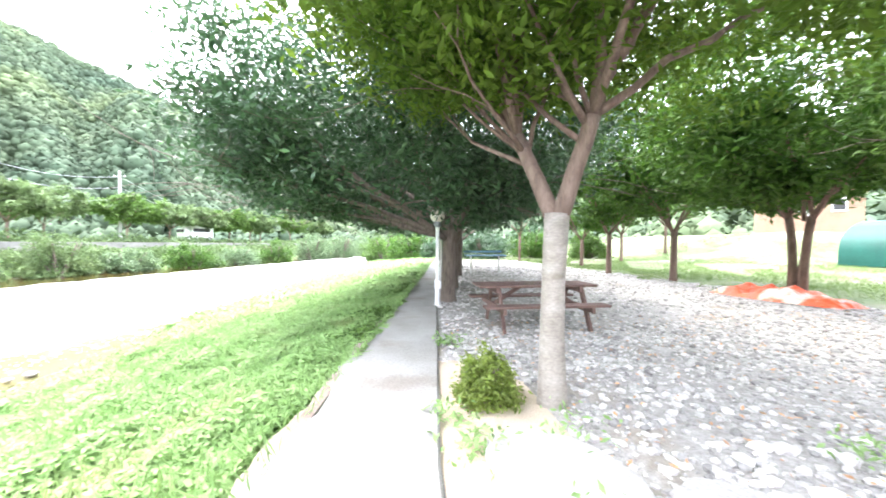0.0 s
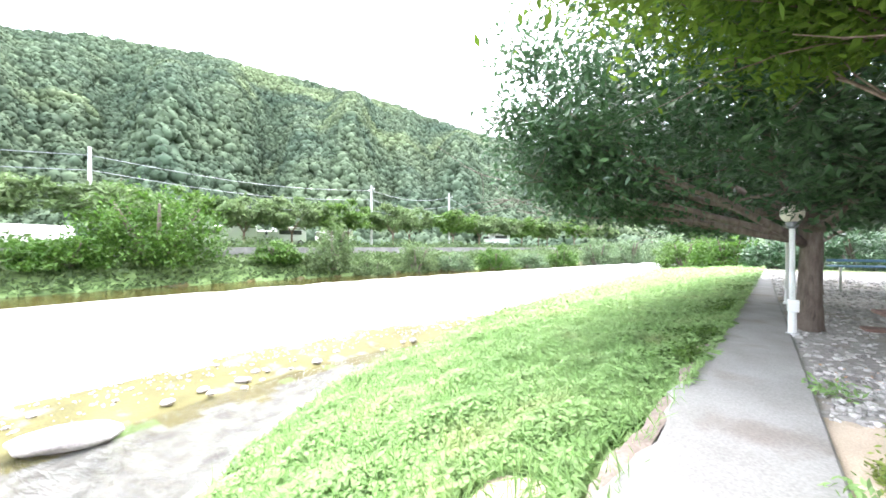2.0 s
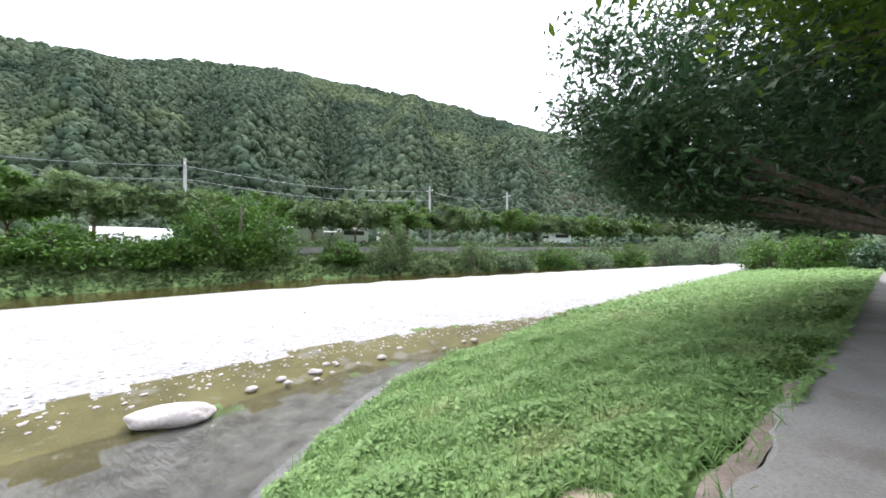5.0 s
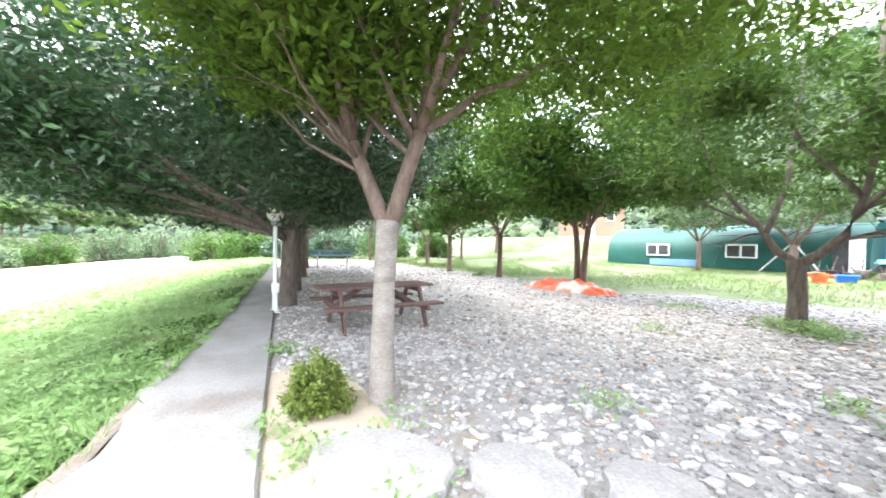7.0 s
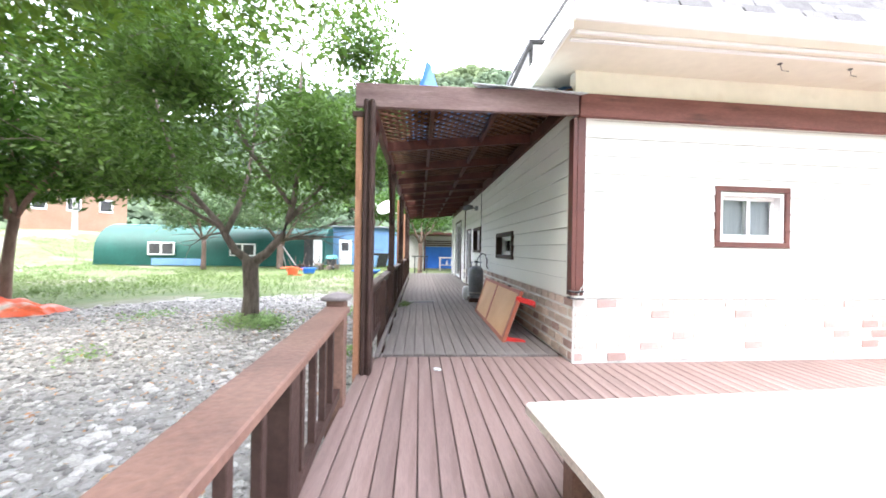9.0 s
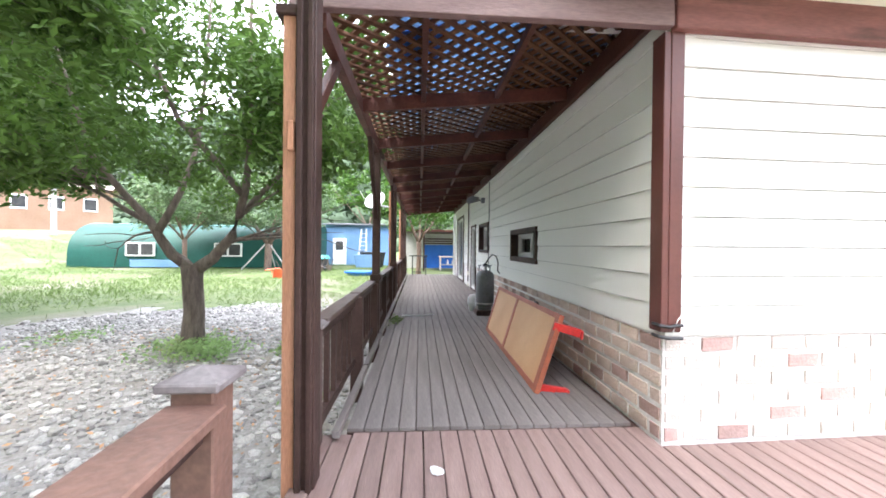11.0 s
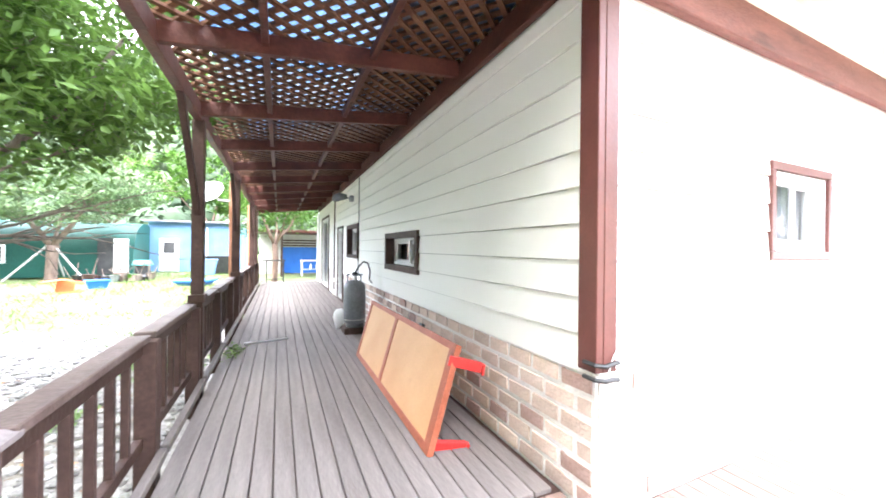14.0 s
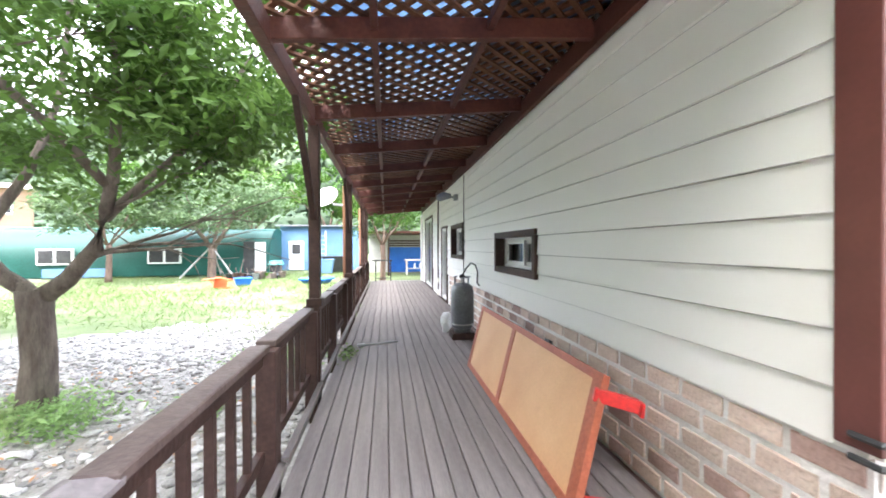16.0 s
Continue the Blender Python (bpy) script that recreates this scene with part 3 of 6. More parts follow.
def window_in(wall, name, x0, x1, z0, z1, label, trim=0.06, trim_mat=None, sash=True, back=None, proud=0.035, split=0.5, recess=0.0):
    w = tagged(new(name), label, "window", kind="structure")
    w.matrix_world = wall.matrix_world @ pose((x0 + x1) / 2, 0, z0)
    h, k = (x1 - x0) / 2, z1 - z0
    tm = trim_mat or m_brown
    bm = bmesh.new()
    for a, b, c, d in ((-h - trim, h + trim, k, k + trim), (-h - trim, h + trim, -trim, 0), (-h - trim, -h, 0, k), (h, h + trim, 0, k)):
        bx(bm, a, b, -proud, 0.01, c, d, 0.004)
    part("window_trim", bm, tm, w)
    bm = bmesh.new()
    f = 0.045
    for a, b, c, d in ((-h, h, k - f, k), (-h, h, 0, f), (-h, -h + f, f, k - f), (h - f, h, f, k - f)):
        bx(bm, a, b, -0.012 + recess, 0.12 + recess * 0.6, c, d, 0.003)
    part("window_frame", bm, m_white, w)
    if recess:
        bm = bmesh.new()
        for a, b, c, d in ((-h, h, k - 0.012, k), (-h, h, 0, 0.012), (-h, -h + 0.012, 0.012, k - 0.012), (h - 0.012, h, 0.012, k - 0.012)):
            bx(bm, a, b, -proud, recess - 0.014, c, d, 0)
        part("reveal", bm, tm, w)
    mid = -h + 2 * h * split
    for side, (a, b, y) in enumerate(((-h + f, mid + 0.02, 0.03 + recess * 0.8), (mid - 0.02, h - f, 0.065 + recess * 0.8))):
        s = part("sash", bmesh.new(), m_white, w)
        bm = bmesh.new()
        g = 0.04
        for p, q, c, d in ((a, b, k - f - g, k - f), (a, b, f, f + g), (a, a + g, f + g, k - f - g), (b - g, b, f + g, k - f - g)):
            bx(bm, p, q, y, y + 0.03, c, d, 0.003)
        bm.to_mesh(s.data)
        bm.free()
        bm = bmesh.new()
        bm.faces.new([bm.verts.new(p) for p in ((a + g, y + 0.014, f + g), (b - g, y + 0.014, f + g), (b - g, y + 0.014, k - f - g), (a + g, y + 0.014, k - f - g))])
        gl = part("pane", bm, m_glass, s)
        gl.visible_shadow = False
    # with no curtain given, a dark sheet stands in for the unlit room
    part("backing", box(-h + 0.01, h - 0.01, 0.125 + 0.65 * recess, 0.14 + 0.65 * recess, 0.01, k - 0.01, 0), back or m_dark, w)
    return w


FRONT = pose(0, 0, 0, 0, 0, 2.4)
LEN_S, LEN_F = 14.0, 7.2
wall_front, _ = make_wall("wall_front", FRONT, LEN_F, 3.3, [(1.67, 2.47, 1.65, 2.21), (4.42, 6.85, 1.15, 2.45)], "cream lapped siding house wall above pale brick", 0, 7)
wall_side, _ = make_wall("wall_side", pose(0, LEN_S, 0, 0, 0, -90), LEN_S, 3.3,
                         [(LEN_S - 3.80, LEN_S - 2.57, 1.41, 1.79), (LEN_S - 7.14, LEN_S - 5.98, 1.49, 2.07), (LEN_S - 8.72, LEN_S - 7.9, D, 2.13), (LEN_S - 12.7, LEN_S - 10.7, D, 2.6)],
                         "cream lapped siding walkway wall above brick", 5, 14)
window_in(wall_front, "window_1", 1.67, 2.47, 1.65, 2.21, "white sliding window in a brown frame", back=m_curtain)
window_in(wall_side, "window_2", LEN_S - 3.80, LEN_S - 2.57, 1.41, 1.79, "low white sliding window in a dark brown frame", trim_mat=m_stain_dk, proud=0.05, recess=0.085)
window_in(wall_side, "window_3", LEN_S - 7.14, LEN_S - 5.98, 1.49, 2.07, "white sliding window in a dark brown frame", trim_mat=m_stain_dk, proud=0.05, recess=0.085)
window_in(wall_side, "door_1", LEN_S - 8.72, LEN_S - 7.9, D + 0.03, 2.13, "white walkway door with dark glass", trim=0.05, trim_mat=m_stain_dk, split=0.5)
window_in(wall_side, "door_2", LEN_S - 12.7, LEN_S - 10.7, D + 0.03, 2.6, "white sliding glass door in a dark frame", trim=0.07, trim_mat=m_stain_dk)
window_in(wall_front, "window_4", 4.42, 6.85, 1.15, 2.45, "wide white sliding window with drawn curtain", trim=0.06, back=m_teal_blind, split=0.42, recess=0.05)
# the rest of the house shell
bm = bmesh.new()
bx(bm, 0.2, 7.1, 13.8, 14.0, 0, 3.3, 0)
bx(bm, 6.9, 7.1, 0.35, 13.8, 0, 3.3, 0)
tagged(mesh_ob("wall_rear", bm, m_siding), "cream rear and end wall of the house", "wall", kind="structure")
tagged(mesh_ob("ceiling", box(-0.38, 7.4, 0.3, 14.3, 3.45, 3.55, 0), m_cream), "cream boarded ceiling under the roof", "ceiling", kind="structure")

# corner board with black straps
cb = thing("corner_board", pose(0, 0, D), "brown corner board tied with black straps", "trim")
bm = bmesh.new()
bx(bm, -0.045, 0.0, -0.045, 0.078, 0.72, 2.6, 0.004)
part("side_board", bm, m_brown, cb)
bm = bmesh.new()
bx(bm, 0.0, 0.088, -0.047, -0.022, 0.72, 2.6, 0.004)
part("front_board", bm, m_brown, cb)
for z, s in ((0.76, 1), (0.69, -1)):
    bm = bmesh.new()
    tube(bm, [(-0.05, 0.03, z + 0.004), (-0.055, -0.05, z + 0.005), (0.0, -0.062, z - 0.004), (0.05, -0.058, z + 0.004 * s), (0.088, -0.06, z + 0.006 * s)], 0.011, 6)
    part("strap", bm, m_black, cb)
bm = bmesh.new()
tube(bm, [(0.03, -0.052, 0.72), (0.06, -0.055, 0.80), (0.11, -0.056, 0.86), (0.125, -0.054, 0.90)], 0.004, 5)
part("cord", bm, m_white, cb)

# wall-head beam, soffit, gutter fascia and shingles
hb = tagged(mesh_ob("wall_beam", bx(bmesh.new(), 0.0, 7.3, -0.09, -0.028, 2.93, 3.17, 0.006), m_wall_beam), "stained timber beam along the wall head", "beam", kind="structure")
hb.matrix_world = FRONT
up = tagged(mesh_ob("upper_wall", box(-0.03, 7.25, -0.03, 0.1, 3.17, 3.44, 0), m_cream), "cream frieze under the eaves", "wall", kind="structure")
up.matrix_world = FRONT
sf = tagged(new("soffit"), "cream soffit with white mouldings", "eaves", kind="structure")
sf.matrix_world = FRONT
part("panel", box(-0.42, 7.6, -0.86, 0.35, 3.43, 3.46, 0), m_cream, sf)
for y in (-0.74, -0.62):
    part("moulding", box(-0.36, 7.6, y, y + 0.045, 3.405, 3.43, 0.008), m_white, sf)
for x in (1.9, 2.7):
    bm = bmesh.new()
    tube(bm, [(x, -0.45, 3.43), (x + 0.02, -0.44, 3.41), (x + 0.1, -0.38, 3.40), (x + 0.2, -0.36, 3.405)], 0.003, 5)
    part("loose_wire", bm, m_black, sf)
    part("hole", lathe(bmesh.new(), [(0.022, 0), (0.022, 0.006)], 10), m_black, sf).location = (x, -0.45, 3.421)
fa = tagged(mesh_ob("fascia", bx(bmesh.new(), -0.44, 7.62, -0.90, -0.86, 3.42, 3.60, 0.01), m_white), "white metal gutter fascia", "eaves", kind="structure")
fa.matrix_world = FRONT
bm = bmesh.new()
bx(bm, -0.44, -0.40, -0.86, 0.36, 3.36, 3.60, 0.01)
fs = tagged(mesh_ob("fascia_side", bm, m_white), "white side fascia", "eaves", kind="structure")
roof = tagged(new("roof"), "dark grey asphalt shingle mansard roof", "roof", kind="structure")
roof.matrix_world = FRONT
part("slope", bar(bmesh.new(), (3.6, -0.80, 3.58), (3.6, -0.22, 4.66), 8.0, 0.02, 0), m_shingle, roof)
part("side_slope", bar(bmesh.new(), (-0.34, 6.6, 3.58), (0.2, 6.6, 4.66), 14.6, 0.02, 0), m_white, roof, "white side slope")
part("flat", box(0.15, 7.5, -0.25, 14.2, 4.62, 4.68, 0), m_shingle, roof)
tab = bmesh.new()
bx(tab, 0, 0.30, 0, 0.19, 0, 0.012, 0)
tab_me = bpy.data.meshes.new("shingle")
tab.to_mesh(tab_me)
tab.free()
tab_me.materials.append(m_shingle)
for r in range(8):
    for c in range(26):
        o = lay("shingle", tab_me, roof, -0.36 + 0.308 * c + (0.15 if r % 2 else 0) + random.uniform(-0.02, 0.02), 0, 0)
        d0 = 0.02 + r * 0.14 + random.uniform(-0.012, 0.012)
        o.location.y, o.location.z = -0.80 + d0 * 0.473 - 0.018, 3.58 + d0 * 0.881 + 0.012
        o.rotation_euler = (radians(61.8), 0, 0)

# ---- pergola over the walkway ----
pg = thing("pergola", pose(-2.14, -0.3, 0), "dark red stained pergola with lattice roof", "pergola")
def P(x, y, z):
    return (x + 2.14, y + 0.3, z)
def roof_z(x):
    return 2.90 + 0.115 * (x + 2.14)
part("front_beam", bar(bmesh.new(), P(-2.3, -0.12, 3.03), P(-0.01, -0.055, 3.06), 0.06, 0.235), m_beam, pg, "weathered front beam")
part("side_plate", bar(bmesh.new(), P(-2.14, -0.08, 2.9), P(-2.14, 13.6, 2.86), 0.07, 0.14), m_stain, pg)
part("ledger", bar(bmesh.new(), P(-0.06, 0.0, 3.1), P(-0.06, 13.6, 3.08), 0.05, 0.16), m_stain, pg)
for y in (1.33, 2.68, 4.0, 5.35, 6.7, 8.05, 9.4, 10.75, 12.1, 13.45):
    part("joist", bar(bmesh.new(), P(-2.14, y, roof_z(-2.14) + 0.01), P(-0.085, y + 0.1, roof_z(-0.085) + 0.0), 0.055, 0.13), m_stain, pg)
for x in (-1.53, -0.81):
    part("purlin", bar(bmesh.new(), P(x, -0.08, roof_z(x) + 0.02), P(x, 13.5, roof_z(x) + 0.02), 0.045, 0.07), m_stain, pg)
for y, w in ((2.8, 0.1), (6.2, 0.12), (10.4, 0.12), (12.4, 0.12)):
    part("post", box(-w / 2, w / 2, y + 0.3 - w / 2, y + 0.3 + w / 2, 0.0, 2.84), m_stain_dk, pg)
    part("brace", bar(bmesh.new(), P(-2.14, y - 0.75, 2.84), P(-2.14, y - 0.04, 1.95), 0.05, 0.07), m_stain_dk, pg)
    if y > 3:
        part("side_strip", box(-w / 2 - 0.05, -w / 2 - 0.003, y + 0.26, y + 0.33, 0.0, 2.8, 0.004), m_orange, pg, "bare orange timber strip")
    part("post_block", box(-w / 2 - 0.02, w / 2 + 0.02, y + 0.3 - w / 2 - 0.02, y + 0.3 + w / 2 + 0.02, 1.115, 1.19, 0.006), m_stain_dk, pg)
bm = box(-0.048, 0.056, -0.06, 0.06, 0, 2.9, 0.005)
part("front_post", bm, m_stain_dk, pg, "dark grooved front post")
for dx in (-0.022, 0.032):
    part("post_strip", box(dx - 0.014, dx + 0.014, -0.085, -0.06, 0.02, 2.9, 0.004), m_stain_dk, pg)
part("side_strip", box(-0.116, -0.052, -0.04, 0.03, 0, 2.74, 0.004), m_orange, pg, "bare orange timber strip")
part("cleat", box(-0.085, -0.052, -0.075, -0.042, 2.05, 2.2, 0.004), m_orange, pg, "bare timber cleat")
part("strip_cap", box(-0.15, -0.04, -0.06, 0.06, 2.74, 2.79, 0.004), m_stain_dk, pg)
part("brace", bar(bmesh.new(), P(-2.14, 0.38, 2.86), P(-2.14, -0.2, 2.3), 0.05, 0.07), m_stain, pg)
# lattice, cut to the roof's edges
x0, x1, y0, y1 = -2.16, -0.045, -0.02, 13.5
for layer, sgn in ((0, 1), (1, -1)):
    k = (x0 - y1) if sgn > 0 else (x0 + y0)
    end = (x1 - y0) if sgn > 0 else (x1 + y1)
    while k < end:
        pts = []
        for x in (x0, x1):
            y = (x - k) * sgn
            pts.append((x, y))
        (ax, ay), (bx_, by) = sorted(pts, key=lambda p: p[1])
        def at_y(yy):
            return ax + (bx_ - ax) * (yy - ay) / (by - ay)
        if by > y0 + 0.08 and ay < y1 - 0.08:
            p, q = (ax, ay), (bx_, by)
            if ay < y0:
                p = (at_y(y0), y0)
            if by > y1:
                q = (at_y(y1), y1)
            dz = 0.075 + 0.019 * layer
            part("lattice_strip", bar(bmesh.new(), P(p[0], p[1], roof_z(p[0]) + dz), P(q[0], q[1], roof_z(q[0]) + dz), 0.037, 0.018, 0), m_lattice, pg)
        k += 0.15
# the tarpaulin laid over the lattice
tv, tf = [], []
nxt, nyt = 22, 110
for i in range(nxt + 1):
    for j in range(nyt + 1):
        x = -1.86 + 0.06 * math.sin(j * 0.31) + 0.05 * math.sin(j * 0.9) + (1.9) * i / nxt
        y = 0.05 + 13.3 * j / nyt
        x = min(x, -0.002)
        tv.append((x, y, roof_z(x) + 0.112 + 0.03 * abs(math.sin(i * 0.7 + j * 0.4)) + 0.02 * math.sin(j * 1.3 + i)))
for i in range(nxt):
    for j in range(nyt):
        a = i * (nyt + 1) + j
        tf.append((a, a + nyt + 1, a + nyt + 2, a + 1))
tagged(data_ob("tarpaulin", tv, tf, m_tarp, smooth=True), "blue tarpaulin spread over the pergola lattice", "tarpaulin")
bm = bmesh.new()
vs = [bm.verts.new(p) for p in ((-1.75, 0.35, 3.06), (-1.4, 0.3, 3.1), (-1.42, 0.75, 3.1), (-1.72, 0.8, 3.06), (-1.6, 0.5, 3.72), (-1.55, 0.55, 3.7))]
for q in ((0, 1, 5, 4), (1, 2, 5), (2, 3, 4, 5), (3, 0, 4), (3, 2, 1, 0)):
    bm.faces.new([vs[i] for i in q])
tagged(mesh_ob("tarpaulin_bundle", bm, m_bluebright), "peaked fold of blue tarpaulin on the pergola", "tarpaulin")
bm = bmesh.new()
vs = [bm.verts.new(p) for p in ((-1.15, -0.17, 3.18), (0.02, -0.24, 3.10), (0.03, 0.3, 3.26), (-0.75, 0.5, 3.24))]
bm.faces.new(vs)
r = bmesh.ops.extrude_face_region(bm, geom=bm.faces[:])
bmesh.ops.translate(bm, verts=[e for e in r["geom"] if isinstance(e, bmesh.types.BMVert)], vec=(0, 0, 0.008))
tagged(mesh_ob("metal_sheet", bm, m_flash), "bent pale metal flashing sheet on the beam", "sheet")

# ---- railings ----
def newel(parent, x, y, z0, z1, w=0.11, cap=True, mat=None):
    part("post", box(x - w / 2, x + w / 2, y - w / 2, y + w / 2, z0, z1, 0.005), mat or m_rail, parent)
    if cap:
        bm = bmesh.new()
        c = w / 2 + 0.032
        bx(bm, x - c, x + c, y - c, y + c, z1, z1 + 0.03, 0.006)
        vs = [bm.verts.new(p) for p in ((x - c + .01, y - c + .01, z1 + .03), (x + c - .01, y - c + .01, z1 + .03), (x + c - .01, y + c - .01, z1 + .03), (x - c + .01, y + c - .01, z1 + .03), (x, y, z1 + .062))]
        for a in range(4):
            bm.faces.new((vs[a], vs[(a + 1) % 4], vs[4]))
        part("post_cap", bm, m_cap_grey, parent, "weathered grey post cap")


def rail_run(parent, p, q, top, n_mid, n_bal, mat_cap, mat_bal, cap_w=0.17, z0=D):
    p, q = Vector((*p, 0)), Vector((*q, 0))
    up = Vector((0, 0, 1))
    part("handrail", bar(bmesh.new(), p + up * (top - 0.02), q + up * (top - 0.02), cap_w, 0.04, 0.006), mat_cap, parent)
    part("top_rail", bar(bmesh.new(), p + up * (top - 0.085), q + up * (top - 0.085), 0.04, 0.08), mat_bal, parent)
    part("bottom_rail", bar(bmesh.new(), p + up * (z0 + 0.11), q + up * (z0 + 0.11), 0.05, 0.07), mat_bal, parent)
    for k in range(n_mid):
        c = p.lerp(q, (k + 1) / (n_mid + 1))
        part("mid_post", box(c.x - 0.05, c.x + 0.05, c.y - 0.055, c.y + 0.055, z0 - 0.02, top - 0.045), mat_bal, parent)
    total = (n_mid + 1) * (n_bal + 1)
    for k in range(1, total):
        if k % (n_bal + 1):
            c = p.lerp(q, k / total)
            part("baluster", box(c.x - 0.019, c.x + 0.019, c.y - 0.019, c.y + 0.019, z0 + 0.145, top - 0.12, 0.003), mat_bal, parent)


fr = thing("deck_railing", pose(0, 0, 0), "reddish-brown timber deck railing with capped posts", "railing")
newel(fr, -2.16, -3.69, 0.0, 1.12, 0.12)
newel(fr, -2.26, -1.02, 0.0, 1.12, 0.13)
rail_run(fr, (-2.12, -3.62), (-2.24, -1.09), 1.08, 1, 4, m_rail, m_stain_dk, 0.18)
rail_run(fr, (-2.10, -4.45), (-2.12, -3.76), 1.08, 0, 2, m_rail, m_stain_dk, 0.18)
cr = thing("walkway_railing", pose(0, 0, 0), "dark brown timber walkway railing", "railing")
newel(cr, -2.205, 0.08, 0.0, 1.065, 0.085, mat=m_rail_worn)
ys = [0.075, 1.42, 2.75, 4.1, 5.5, 7.1, 8.5, 9.9, 11.3, 12.6, 13.9]
for a, b in zip(ys, ys[1:]):
    rail_run(cr, (-2.19, a + 0.05), (-2.19, b - 0.05), 1.11, 0, 5 if b < 4 else 6, m_rail_worn, m_stain_dk, 0.115, D + 0.02)
    part("post", box(-2.215, -2.105, b - 0.06, b + 0.06, 0.05, 1.068), m_stain_dk, cr)
    part("toe_board", box(-2.1, -2.05, a + 0.02, b - 0.02, D + 0.023, D + 0.075), m_deck_grey, cr)


# ---- trees ----
def curve_pts(p, d, length, n, rnd, lift=0.0):
    pts, p, d = [Vector(p)], Vector(p), Vector(d).normalized()
    for _ in range(n):
        d = (d + Vector((random.uniform(-1, 1), random.uniform(-1, 1), random.uniform(-1, 1))) * rnd + Vector((0, 0, lift))).normalized()
        p = p + d * (length / n)
        pts.append(p.copy())
    return pts


def make_tree(name, at, label, stems, crown, n_leaf, leaf, bark, leaf_mat, seed, group="yard trees", fill=0.5, cluster=0.32, per=(4, 3), limb_bark=None, hollow=0.0, twig_from=0.3, rise=0.0):
    """stems: the limbs, each (points, radii). crown: centre, radii, lowest height, from the tree's foot."""
    random.seed(seed)
    global rng
    rng = np.random.default_rng(seed)
    t = thing(name, pose(*at), label, "tree", group)
    bm = bmesh.new()
    c, r, low = np.array(crown[0]), np.array(crown[1]), crown[2]
    anchors = []

    def inside(q):
        return (((np.array(q) - c) / r) ** 2).sum() < 1.1

    first = True
    for pts, rad, twigs in stems:
        if limb_bark and first and twigs:
            part("trunk", bm, bark, t, smooth=True)
            bm, first = bmesh.new(), False
        tube(bm, pts, rad, 10 if rad[0] > 0.06 else 7)
        if not twigs:
            continue
        pts = [Vector(p) for p in pts]
        for k in range(per[0]):
            u = random.uniform(twig_from, 1.0) * (len(pts) - 1)
            i = min(int(u), len(pts) - 2)
            p = pts[i].lerp(pts[i + 1], u - i)
            out = Vector((p.x - c[0], p.y - c[1], 0)) * 0.5 + Vector((random.uniform(-1, 1), random.uniform(-1, 1), random.uniform(0.0, 0.6) + rise))
            ln = random.uniform(0.35, 0.6) * float(r[:2].mean())
            b = curve_pts(p, out, ln, 5, 0.22)
            rr = rad[min(i + 1, len(rad) - 1)] * 0.42
            tube(bm, b, [max(rr * (1 - 0.16 * s), 0.005) for s in range(6)], 5)
            anchors += b[2:]
            for _ in range(per[1]):
                q = b[random.randint(2, 5)]
                w = curve_pts(q, (b[5] - b[2]) + Vector((random.uniform(-1, 1), random.uniform(-1, 1), random.uniform(-0.3, 0.5))) * 0.6 * ln, ln * 0.5, 3, 0.25)
                tube(bm, w, [0.008, 0.006, 0.005, 0.003], 4, caps=False)
                anchors += w[1:]
    part("limb" if not first else "trunk", bm, limb_bark or bark, t, smooth=True)
    anchors = np.array([p[:] for p in anchors if inside(p)] or [list(c)])
    n_fill = max(20, int(n_leaf * fill / 90))
    d = rng.normal(0, 1, (n_fill, 3))
    d /= np.linalg.norm(d, axis=1)[:, None]
    shell = c + d * r * (rng.uniform(0.25, 1, n_fill) ** 0.45)[:, None]
    n_a = int(n_leaf * (1 - fill))
    which = anchors[rng.integers(0, len(anchors), n_a)] + rng.normal(0, cluster * 0.7, (n_a, 3)) * (1, 1, 0.6)
    which2 = shell[rng.integers(0, n_fill, n_leaf - n_a)] + rng.normal(0, cluster, (n_leaf - n_a, 3)) * (1, 1, 0.55)
    pos = np.concatenate([which, which2])
    edge = low + 0.35 * np.sin(pos[:, 0] * 1.9 + seed) * np.cos(pos[:, 1] * 1.6)
    pos = pos[pos[:, 2] > edge]
    if hollow:
        core = (((pos - c * (1, 1, 0.8)) / (r * hollow)) ** 2).sum(1)
        pos = pos[core > rng.uniform(0.75, 1.1, len(pos))]
    v, f = leaf_cards(pos, leaf, 0.5, 0.5)
    cr_ = data_ob("crown", v.tolist(), f.tolist(), leaf_mat, t)
    return t


def limb(a, b, sag, r0, r1, n=7, wob=0.05):
    a, b = Vector(a), Vector(b)
    pts = []
    for k in range(n):
        u = k / (n - 1)
        p = a.lerp(b, u) + Vector((0, 0, sag * math.sin(math.pi * u)))
        if 0 < k:
            p += Vector((random.uniform(-1, 1), random.uniform(-1, 1), random.uniform(-1, 1))) * wob
        pts.append(p)
    return pts, [r0 + (r1 - r0) * k / (n - 1) for k in range(n)], True


random.seed(3)
